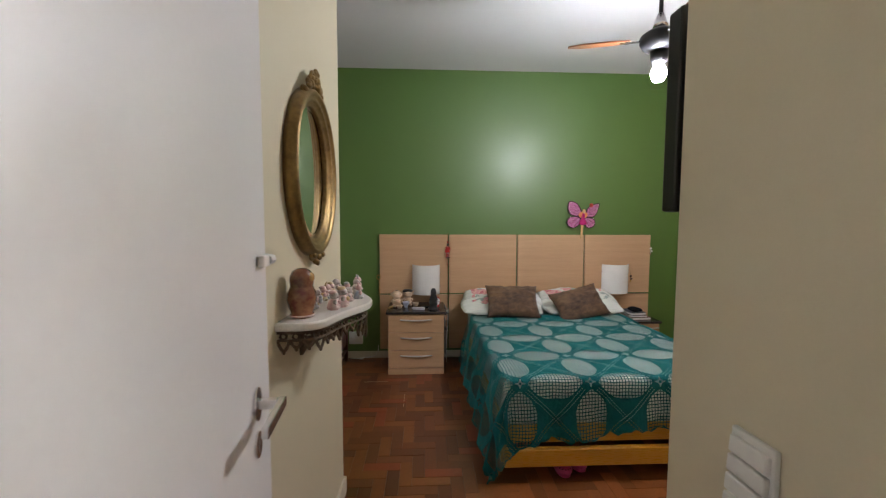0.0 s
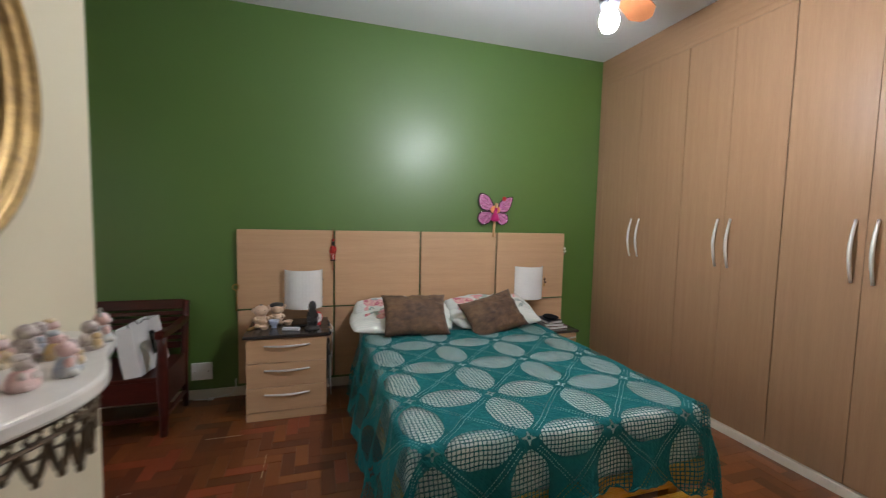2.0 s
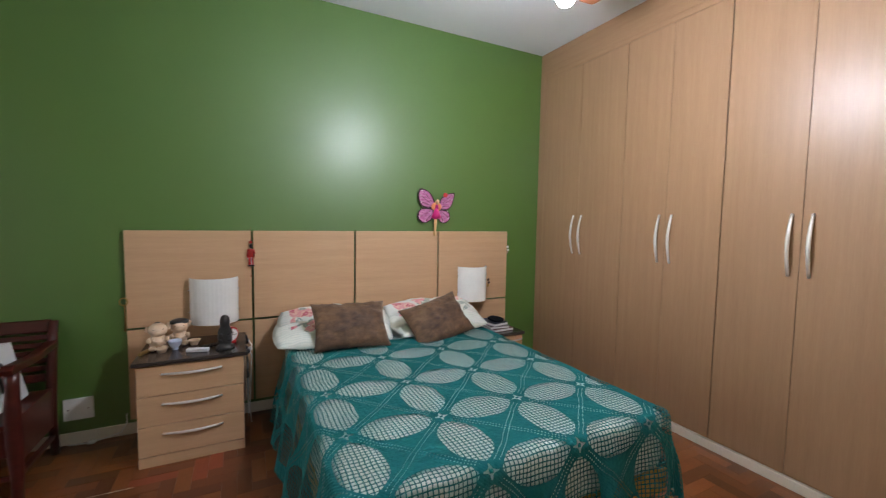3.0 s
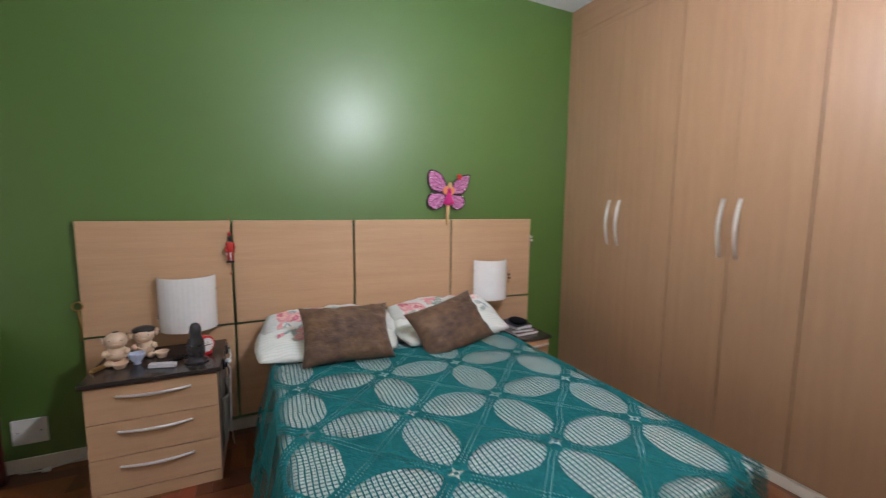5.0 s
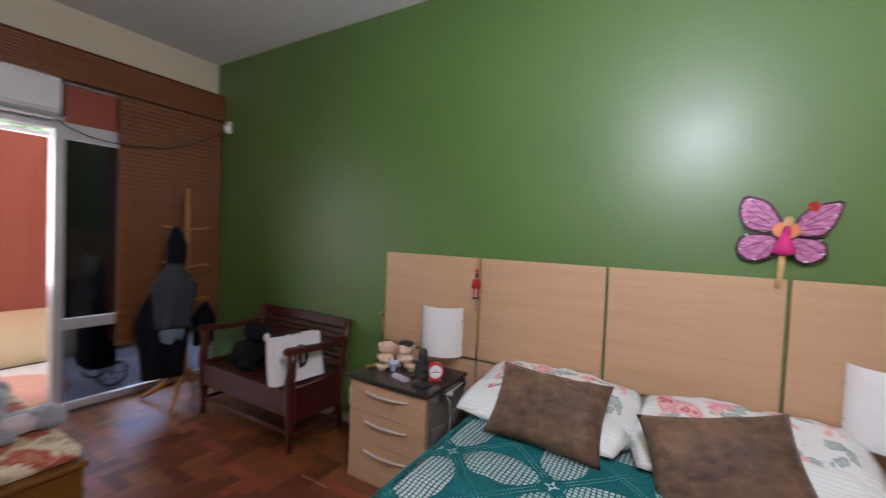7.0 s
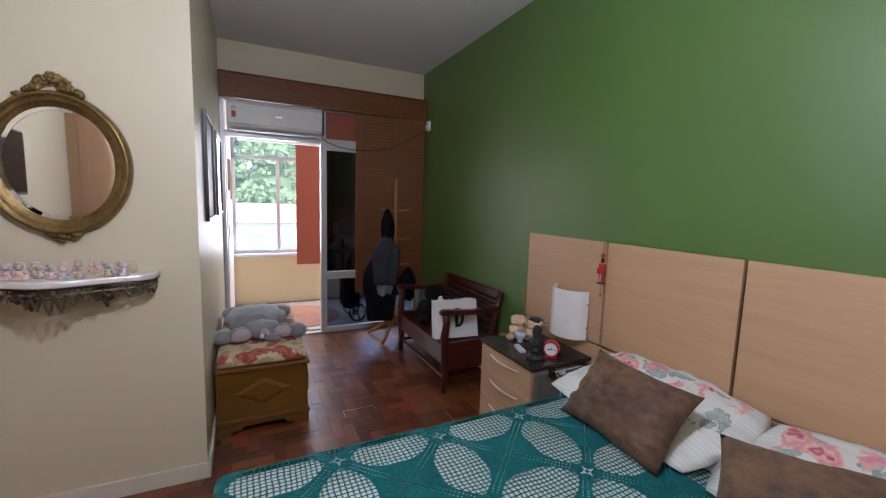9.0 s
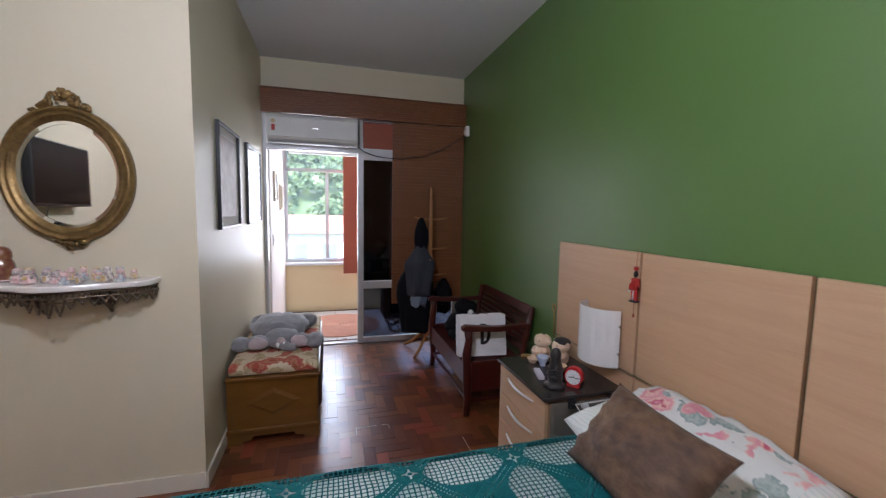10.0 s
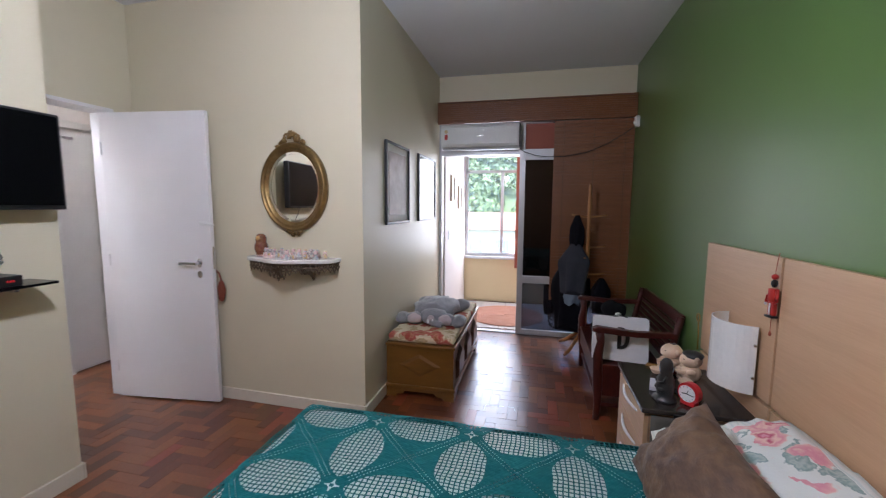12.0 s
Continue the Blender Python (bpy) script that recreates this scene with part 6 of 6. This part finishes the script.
def butterfly():
    b = thing("butterfly_ornament", pose(2.038, 4.90, 1.466), "pink butterfly ornament with dark edged wings over the headboard", "ornament")
    k = 0.0013
    shapes = ([(-6, -22), (-20, -60), (-48, -98), (-104, -116), (-118, -80), (-112, -36), (-92, -8), (-40, 6)], [(24, -22), (42, -58), (74, -84), (134, -98), (128, -62), (113, -18), (88, 10), (35, 14)],
              [(-40, 8), (-108, 12), (-123, 66), (-80, 100), (-26, 76), (-16, 20)], [(25, 14), (96, 24), (104, 72), (62, 100), (28, 84), (18, 30)])
    for s in shapes:
        mx, mz = sum(p[0] for p in s) / len(s), sum(p[1] for p in s) / len(s)

        def rounded(f):
            ps = [(mx + (u - mx) * f, mz + (v - mz) * f) for u, v in s]
            out = []
            for i in range(len(ps)):
                a, c = ps[i], ps[(i + 1) % len(ps)]
                out += [(a[0] * 0.78 + c[0] * 0.22, a[1] * 0.78 + c[1] * 0.22), (a[0] * 0.22 + c[0] * 0.78, a[1] * 0.22 + c[1] * 0.78)]
            return [(u * k, -v * k) for u, v in out]
        bm = bmesh.new()
        slab(bm, rounded(1.10), 1, -0.030, -0.026)
        w = part("wing", bm, WINGDARK, b, "dark wing edge")
        bm = bmesh.new()
        slab(bm, rounded(0.95), 1, -0.0325, -0.0302)
        part("wing_field", bm, WING, w, "mauve glitter wing field")
        far = sorted(s, key=lambda p: -math.hypot(p[0] - 5, p[1]))[:6]
        for u, v in far:
            p0, p1 = Vector((8 * k, -0.0332, 0)), Vector((u * k * 0.97, -0.0332, -v * k * 0.97))
            bm = bmesh.new()
            tube(bm, [p0.lerp(p1, 0.35), p0.lerp(p1, 0.7), p1], 0.0016, 5)
            part("wing_vein", bm, WINGDARK, w)
        for a in range(3):
            u, v = far[a % len(far)]
            bm = bmesh.new()
            ball(bm, (u * k * 0.9, -0.0335, -v * k * 0.9), (0.006, 0.001, 0.004), 8)
            part("wing_dot", bm, PAPER, w)
    bm = bmesh.new()
    ball(bm, (0.006, -0.034, 0.008), (0.048, 0.004, 0.036), 12)
    part("wing_root", bm, WINGSPOT, b, "orange wing root", soft=True)
    bm = bmesh.new()
    lathe(bm, [(0.008, 0.0), (0.030, -0.05), (0.042, -0.082), (0.016, -0.096)], (0.0, -0.046, 0.0), seg=14)
    ball(bm, (0.004, -0.048, 0.0), (0.016, 0.010, 0.026), 10)
    part("dress", bm, MAGENTA, b, "magenta cloth skirt", soft=True)
    bm = bmesh.new()
    tube(bm, [(-0.004, -0.042, -0.09), (-0.006, -0.04, -0.16), (-0.010, -0.038, -0.235)], [0.012, 0.011, 0.008], 8)
    part("stick", bm, SKINPL, b, "pale stick below the wings", soft=True)
    bm = bmesh.new()
    ball(bm, (0.010, -0.044, 0.045), (0.017, 0.012, 0.022), 10)
    part("knob", bm, SKINPL, b, soft=True)
    bm = bmesh.new()
    for q in range(5):
        ball(bm, (0.088 + 0.012 * math.cos(q * 1.257), -0.036, 0.106 + 0.012 * math.sin(q * 1.257)), (0.010, 0.005, 0.010), 8)
    part("red_flower", bm, REDPAINT, b, "small red flower", soft=True)


butterfly()


def soldier():
    def red(bm):
        box(bm, -0.022, 0.022, -0.012, 0.012, 0.055, 0.105, 0.005)
        for sx in (-1, 1):
            tube(bm, [(sx * 0.024, 0, 0.10), (sx * 0.030, -0.004, 0.075), (sx * 0.026, -0.010, 0.052)], 0.007, 7)
            box(bm, sx * 0.011 - 0.009, sx * 0.011 + 0.009, -0.008, 0.008, 0.008, 0.054, 0.003)
        ball(bm, (0, 0, 0.147), (0.014, 0.014, 0.010), 10)

    def dark(bm):
        ball(bm, (0, 0, 0.123), (0.013, 0.013, 0.015), 10)
        box(bm, -0.026, 0.026, -0.016, 0.012, 0.0, 0.008, 0.002)

    def white(bm):
        box(bm, -0.0035, 0.0035, -0.0125, -0.009, 0.010, 0.052)
        ball(bm, (-0.027, -0.012, 0.048), 0.006, 6)

    def cord(bm):
        tube(bm, [(0, 0, 0.155), (0.0, 0.004, 0.20), (0.002, 0.008, 0.232)], 0.0016, 5)
        tube(bm, [(0, 0, 0.0), (-0.001, 0, -0.03), (0, 0, -0.055)], 0.0014, 5)
        ball(bm, (0, 0, -0.06), (0.006, 0.006, 0.009), 8)
    multi("jumping_jack", [(red, REDPAINT), (dark, BLACKPL), (white, PAPER), (cord, REDBLIND)], "red painted wooden puppet hanging in a headboard gap", "ornament", at=pose(0.655, 4.848, 1.033, 0, 0, 10)).scale = (0.74, 1.0, 1.10)


soldier()
r = thing("brass_ring_hook", pose(-0.038, 4.848, 0), "brass rod with a ring leaning by the headboard", "ornament")
bm = bmesh.new()
tube(bm, [(0.020 * math.cos(a), 0, 0.842 + 0.022 * math.sin(a)) for a in (2 * math.pi * q / 20 for q in range(20))], 0.004, 6, closed=True)
part("ring", bm, BRASS, r, soft=True)
bm = bmesh.new()
tube(bm, [(0.004, 0, 0.82), (0.006, 0.004, 0.74), (0.002, 0.006, 0.66)], [0.0035, 0.004, 0.005], 6)
part("rod", bm, BRASS, r, soft=True)


def charm(name, x, y, z, cols, label):
    def a(bm):
        tube(bm, [(0, 0, 0), (0.004, -0.004, -0.03), (0, 0, -0.06)], 0.0015, 5)

    def b(bm):
        ball(bm, (0.0, -0.006, -0.035), (0.012, 0.008, 0.012), 8)
        ball(bm, (0.006, -0.006, -0.062), (0.014, 0.008, 0.009), 8)

    def c(bm):
        ball(bm, (-0.002, -0.006, -0.085), (0.009, 0.006, 0.016), 8)
    multi(name, [(a, BRONZE), (b, cols[0]), (c, cols[1])], label, "charm", "hanging charms", pose(x, y, z))


charm("hanging_charm", 2.768, 4.868, 1.165, (PAPER, CHROME), "white and silver charm hanging at the headboard end")
charm("hanging_charm", 2.550, 4.842, 0.880, (CHESTD, BRASS), "dark wooden charm hanging from the wall lamp")

# ---- on the nightstand ----
NZ = 0.5825


def pig_figure(x, y, h, cap, turn, label):
    def cream(bm):
        ball(bm, (0, 0, h * 0.28), (h * 0.27, h * 0.30, h * 0.28), 14)
        ball(bm, (0, -h * 0.02, h * 0.70), (h * 0.29, h * 0.33, h * 0.25), 14)
        ball(bm, (0, -h * 0.26, h * 0.64), (h * 0.14, h * 0.10, h * 0.08), 10)
        for sx in (-1, 1):
            ball(bm, (sx * h * 0.25, -h * 0.12, h * 0.36), (h * 0.09, h * 0.15, h * 0.10), 10)
            ball(bm, (sx * h * 0.17, -h * 0.22, h * 0.09), (h * 0.12, h * 0.15, h * 0.09), 10)
            ball(bm, (sx * h * 0.31, 0.0, h * 0.74), (h * 0.06, h * 0.09, h * 0.10), 8)
        lathe(bm, [(h * 0.06, h * 0.22), (h * 0.15, h * 0.27), (h * 0.17, h * 0.40), (h * 0.14, h * 0.40), (h * 0.05, h * 0.30)], (0, -h * 0.30, 0), seg=14)

    def dark(bm):
        for sx in (-1, 1):
            ball(bm, (sx * h * 0.12, -h * 0.285, h * 0.76), (h * 0.035, h * 0.02, h * 0.02), 8)
        if cap:
            ball(bm, (0, h * 0.03, h * 0.86), (h * 0.33, h * 0.30, h * 0.13), 12)
        else:
            ball(bm, (0, h * 0.02, h * 0.945), (h * 0.09, h * 0.09, h * 0.02), 10)

    def trim(bm):
        if cap:
            for sx in (-1, 1):
                ball(bm, (sx * h * 0.33, 0, h * 0.82), h * 0.075, 8)
        else:
            lathe(bm, [(h * 0.22, 0.0), (h * 0.29, h * 0.04), (h * 0.27, h * 0.14), (h * 0.2, h * 0.16)], seg=14)
    multi("ceramic_figure", [(cream, CREAMCER), (dark, BLACKCER), (trim, CREAMCER if cap else REDBLIND)], label, "figurine", "bedside figures", pose(x, y, NZ, 0, 0, turn))


pig_figure(0.155, 4.665, 0.165, False, 12, "cream glazed ceramic figure on the nightstand")
pig_figure(0.255, 4.725, 0.160, True, 6, "cream ceramic figure with a black cap on the nightstand")
bm = bmesh.new()
lathe(bm, [(0.016, 0.0), (0.018, 0.005), (0.014, 0.010), (0.028, 0.028), (0.034, 0.045), (0.035, 0.056), (0.032, 0.056), (0.024, 0.03), (0.004, 0.016)], seg=20)
single("china_cup", bm, BLUECER, "small blue and white china cup", "cup", soft=True, at=pose(0.245, 4.615, NZ))
bm = bmesh.new()
lathe(bm, [(0.018, 0.0), (0.020, 0.004), (0.026, 0.020), (0.034, 0.032), (0.030, 0.032), (0.018, 0.012), (0.004, 0.008)], seg=18)
single("china_dish", bm, CREAMCER, "small cream dish beside the figures", "dish", soft=True, at=pose(0.335, 4.675, NZ))
bm = bmesh.new()
lathe(bm, [(0.018, 0.0), (0.021, 0.004), (0.028, 0.018), (0.033, 0.026), (0.029, 0.026), (0.016, 0.010), (0.004, 0.007)], seg=18)
single("china_dish", bm, CREAMCER, "small cream dish beside the figures", "dish", soft=True, at=pose(0.185, 4.585, NZ))
bm = bmesh.new()
box(bm, -0.058, 0.058, -0.017, 0.017, 0, 0.020, 0.004)
single("white_case", bm, mat("lilac_white_plastic", (0.62, 0.60, 0.66), None, 0.4), "pale lilac plastic case lying on the nightstand", "case", at=pose(0.365, 4.525, NZ, 0, 0, -16))
bm = bmesh.new()
for k in range(5):
    box(bm, -0.04 + k * 0.018, -0.028 + k * 0.018, -0.012, 0.012, 0, 0.009, 0.002)
box(bm, -0.048, 0.052, -0.016, 0.016, 0.0, 0.004, 0.001)
single("pill_strip", bm, BLACKPL, "small dark strip lying on the nightstand", "strip", at=pose(0.425, 4.625, NZ, 0, 0, 20))


def resin_statue():
    bm = bmesh.new()
    lathe(bm, [(0.046, 0.0), (0.050, 0.006), (0.047, 0.014), (0.034, 0.020), (0.036, 0.040), (0.037, 0.065), (0.032, 0.10), (0.027, 0.125), (0.024, 0.140), (0.027, 0.155), (0.026, 0.178), (0.016, 0.194), (0.004, 0.199)], seg=20)
    for v in bm.verts:
        d = Vector((v.co.x, v.co.y, 0))
        v.co += d * 0.22 * noise.noise(v.co * 38)
    for sx in (-1, 1):
        ball(bm, (sx * 0.022, -0.022, 0.055), (0.016, 0.018, 0.014), 8)
        tube(bm, [(sx * 0.026, -0.005, 0.12), (sx * 0.034, -0.02, 0.095), (sx * 0.012, -0.034, 0.085)], 0.007, 7)
    single("black_statuette", bm, BLACKCER, "black resin statuette on the nightstand", "statuette", soft=True, at=pose(0.505, 4.535, NZ))


resin_statue()


def alarm_clock():
    c = thing("alarm_clock", pose(0.528, 4.628, NZ, 0, 0, 40), "round red alarm clock with a white dial", "alarm clock")
    bm = bmesh.new()
    cyl(bm, (0, -0.020, 0.055), (0, 0.022, 0.055), 0.047, seg=32)
    bmesh.ops.bevel(bm, geom=[e for e in bm.edges if e.calc_face_angle(0) > 1], offset=0.005, segments=2, affect="EDGES")
    part("case", bm, REDPL, c, soft=False)
    bm = bmesh.new()
    box(bm, -0.032, 0.032, -0.018, 0.022, 0.0, 0.016, 0.004)
    part("foot", bm, REDPL, c)
    bm = bmesh.new()
    cyl(bm, (0, -0.0215, 0.055), (0, -0.0202, 0.055), 0.037, seg=32)
    dial = part("dial", bm, PAPER, c, "white dial")
    for ang, ln, w in ((95, 0.030, 0.0016), (-100, 0.022, 0.0022), (20, 0.018, 0.001)):
        m = Matrix.Translation((0, 0, 0.055)) @ pose(0, 0, 0, 0, ang, 0)
        part("hand", bm_box(-w, w, -0.0228, -0.0218, 0, ln, m=m), BLACKPL, dial)
    for k in range(12):
        m = Matrix.Translation((0, 0, 0.055)) @ pose(0, 0, 0, 0, k * 30, 0)
        part("hour_mark", bm_box(-0.001, 0.001, -0.0224, -0.0217, 0.029, 0.034, m=m), BLACKPL, dial)


alarm_clock()
bm = bmesh.new()
box(bm, -0.045, 0.045, -0.010, 0.010, 0, 0.012, 0.003)
box(bm, -0.040, 0.040, -0.006, 0.006, 0.0125, 0.018, 0.002)
single("incense_box", bm, BRASS, "narrow brass incense holder on the nightstand", "incense holder", at=pose(0.105, 4.60, NZ, 0, 0, 62))
for y, z in ((4.56, 0.545), (4.79, 0.548)):
    q = thing("cable_clip", pose(0.613, y, z), "black clip holding the cloth caddy to the nightstand", "cable clip", "cable clips")
    part("base", bm_box(0, 0.012, -0.020, 0.020, -0.026, 0.026, bevel=0.003), BLACKPL, q)
    part("jaw", bm_box(0.0122, 0.024, -0.014, 0.014, -0.018, 0.004, bevel=0.003), BLACKPL, q)
bm = bmesh.new()
tube(bm, [(0.640, 4.565, 0.548), (0.648, 4.64, 0.555), (0.636, 4.72, 0.550), (0.630, 4.78, 0.548)], 0.0035, 6)
tube(bm, [(0.632, 4.57, 0.545), (0.645, 4.60, 0.50), (0.640, 4.62, 0.36), (0.632, 4.66, 0.15), (0.64, 4.72, 0.010)], 0.0028, 6)
ball(bm, (0.636, 4.62, 0.535), (0.016, 0.022, 0.014), 10)
single("phone_charger", bm, WHITEPL, "white phone charger cable on the nightstand side", "cable", soft=True)

CADDYCL = mat("grey_green_felt", (0.165, 0.150, 0.122), (0.115, 0.105, 0.086), 0.7, scale=9, fine=160, bump=0.3)


def caddy():
    c = thing("bedside_caddy", pose(0.6005, 0, 0), "grey-green cloth bedside caddy hung on the nightstand side", "caddy")

    def sheet(y0, y1, z0, z1, x, swell, seed):
        bm = bmesh.new()
        n = 14
        rows = []
        for i in range(n + 1):
            row = []
            for j in range(n + 1):
                u, v = i / n, j / n
                k = noise.noise(Vector((u * 2.5 + seed, v * 2.5, seed)))
                out = x + swell * math.sin(math.pi * u) * (0.35 + 0.65 * v) + 0.005 * (k + 1)
                row.append(bm.verts.new((out, y0 + (y1 - y0) * u, z0 + (z1 - z0) * v - 0.008 * math.sin(math.pi * u) * v)))
            rows.append(row)
        for i in range(n):
            for j in range(n):
                bm.faces.new((rows[i][j], rows[i + 1][j], rows[i + 1][j + 1], rows[i][j + 1]))
        return bm

    for name, bm in (("backing", sheet(4.455, 4.845, 0.10, 0.552, 0.0015, 0.0, 1.0)), ("pocket", sheet(4.465, 4.65, 0.13, 0.40, 0.012, 0.016, 2.0)),
                     ("pocket", sheet(4.655, 4.835, 0.13, 0.43, 0.012, 0.014, 3.0))):
        part(name, bm, CADDYCL, c, soft=True).modifiers.new("thickness", "SOLIDIFY").thickness = 0.002


caddy()

# ---- on the second nightstand ----
COVER1 = mat("dark_red_book_cover", (0.12, 0.03, 0.03), None, 0.45)
COVER3 = mat("pale_magazine_cover", (0.30, 0.27, 0.26), (0.12, 0.08, 0.08), 0.4, scale=20, spread=0.2)
COVER2 = mat("dark_blue_book_cover", (0.03, 0.035, 0.06), None, 0.45)
for k, (dx, dy, h, cm) in enumerate(((0.19, 0.24, 0.022, COVER1), (0.17, 0.22, 0.018, COVER3), (0.15, 0.20, 0.024, COVER2))):
    z = 0.4705 + (0, 0.0225, 0.041)[k]
    bk = thing("book", pose(2.49 - 0.012 * k, 4.62, z, 0, 0, (4, -7, 9)[k]), ("dark red book", "white magazine", "dark blue book")[k] + " in the pile on the nightstand", "book", "bedside books")
    part("page_block", bm_box(-dx / 2 + 0.003, dx / 2 - 0.004, -dy / 2 + 0.004, dy / 2 - 0.004, 0.0022, h - 0.0022), PAPER, bk)
    part("cover", bm_box(-dx / 2, dx / 2, -dy / 2, dy / 2, h - 0.002, h), cm, bk)
    part("cover", bm_box(-dx / 2, dx / 2, -dy / 2, dy / 2, 0, 0.002), cm, bk)
bm = bmesh.new()
lump(bm, (0, 0, 0.016), (0.060, 0.070, 0.022), 9, 0.3, 20)
for v in bm.verts:
    v.co.z = max(v.co.z, 0)
single("black_pouch", bm, BLACKCL, "crumpled black cloth pouch on top of the books", "pouch", soft=True, at=pose(2.48, 4.60, 0.536))

# ---- slippers under the bed ----


def clog(x, y, turn):
    c = thing("clog", pose(x, y, 0, 0, 0, turn), "pink foam clog with round holes under the bed", "shoe", "pink clogs")
    bm = bmesh.new()
    out = [(0.047 * math.copysign(abs(math.sin(a)) ** 0.7, math.sin(a)), -0.12 * math.cos(a)) for a in (2 * math.pi * k / 24 for k in range(24))]
    slab(bm, out, 2, 0, 0.022, 0.005)
    part("sole", bm, PINKSOFT, c)
    bm = bmesh.new()
    ball(bm, (0, -0.050, 0.024), (0.050, 0.074, 0.045), 18)
    for v in bm.verts:
        v.co.z = max(v.co.z, 0.020)
    u = part("upper", bm, PINKSOFT, c, soft=True)
    # dark dots put the shade inside the round holes into colour
    for k in range(7):
        a = math.radians(-60 + 20 * k)
        p = Vector((0.041 * math.sin(a), -0.050 - 0.061 * math.cos(a), 0.044))
        bm = bmesh.new()
        ball(bm, p, (0.006, 0.006, 0.004), 8)
        part("vent_hole_shade", bm, WINGDARK, u)


clog(1.205, 3.015, -6)
clog(1.295, 3.060, 4)

# ---- parquet and tiles, piece by piece ----


def herringbone():
    """Blocks of 7 by 21 cm laid in herringbone; those on the open floor are pieces of their own, the rest one sheet."""
    L, W, T = 0.21, 0.07, 0.008
    x0, x1, y0, y1 = -2.13, 3.14, 0.08, 4.90
    floor = bpy.data.objects["floor"]

    def block_mesh(lx, ly):
        bm = bmesh.new()
        g = 0.0002
        box(bm, g, lx - g, g, ly - g, 0, T)
        for v in bm.verts:
            if v.co.z > T / 2:
                v.co.x += 0.0004 if v.co.x < lx / 2 else -0.0004
                v.co.y += 0.0004 if v.co.y < ly / 2 else -0.0004
        return mesh_of("parquet_block", bm, PARQUET)

    flat, upright = block_mesh(L, W), block_mesh(W, L)
    near, rest = [], []
    seen = set()
    for k in range(-90, 91):
        for r in range(-40, 41):
            ox, oy = k * W + r * L, k * W - r * L
            for (px, py, lx, ly, kind) in ((ox, oy, L, W, 0), (ox + L, oy - 2 * W, W, L, 1)):
                key = (round(px / W), round(py / W), kind)
                if key in seen:
                    continue
                seen.add(key)
                if px + lx < x0 or px > x1 or py + ly < y0 or py > y1:
                    continue
                cx, cy = px + lx / 2, py + ly / 2
                inside = (cy > 2.78) or (-0.12 < cx and cy > 1.55) or (-0.12 < cx < 0.99 and cy > 0.80) or (-1.5 < cx < 2.1 and cy < 0.86)
                if not inside:
                    continue
                open_floor = (-1.3 < px < 0.75 and 2.85 < py < 4.35) or (0.0 < px < 0.8 and 1.7 < py <= 2.85)
                (near if open_floor else rest).append((px, py, kind))
    rng = random.Random(17)
    lean = 0.0012
    for px, py, kind in near[:300]:
        o = new("parquet_block", upright if kind else flat)
        o.location = (px, py, -T)
        lx, ly = (W, L) if kind else (L, W)
        o.rotation_euler = (rng.uniform(-lean, lean) / ly, rng.uniform(-lean, lean) / lx, 0)
        o.parent = floor
    vs, fs = [], []
    for px, py, kind in rest + near[300:]:
        lx, ly = (W, L) if kind else (L, W)
        c = 0.0006
        a = [(px + 0.0002, py + 0.0002, -T), (px + lx - 0.0002, py + 0.0002, -T), (px + lx - 0.0002, py + ly - 0.0002, -T), (px + 0.0002, py + ly - 0.0002, -T)]
        sx, sy = rng.uniform(-lean, lean) / 2, rng.uniform(-lean, lean) / 2
        t = [(px + c, py + c, -sx - sy), (px + lx - c, py + c, sx - sy), (px + lx - c, py + ly - c, sx + sy), (px + c, py + ly - c, sy - sx)]
        i = len(vs)
        vs += a + t
        fs += [(i + 4, i + 5, i + 6, i + 7)] + [(i + q, i + (q + 1) % 4, i + 4 + (q + 1) % 4, i + 4 + q) for q in range(4)]
    me = bpy.data.meshes.new("parquet_blocks")
    me.from_pydata(vs, [], fs)
    me.materials.append(PARQUET)
    o = new("parquet_blocks", me)
    o.parent = floor
    tagged(o, kind="stuff")


herringbone()


def veranda_tiles():
    floor = bpy.data.objects["veranda_floor"]
    S = 0.33
    bm = bmesh.new()
    box(bm, 0.002, S - 0.002, 0.002, S - 0.002, -0.006, 0.0)
    me = mesh_of("tile", bm, TILE)
    for i in range(4):
        for j in range(8):
            o = new("tile", me)
            o.location = (-2.28 - (i + 1) * S, 2.87 + j * S, 0)
            o.parent = floor


veranda_tiles()


bm = bmesh.new()
for x0, x1, y0, y1 in ((-0.3835, -0.3805, 3.615, 3.828), (-0.3805, -0.30, 3.612, 3.6145), (-0.385, -0.33, 3.828, 3.8305), (-0.113, 0.095, 4.2685, 4.2715), (0.2585, 0.261, 3.79, 4.0)):
    box(bm, x0, x1, y0, y1, -0.003, 0.0006)
tagged(part("floor_filler", bm, TRIM), "whitish filler in open parquet joints", "floor", kind="structure")
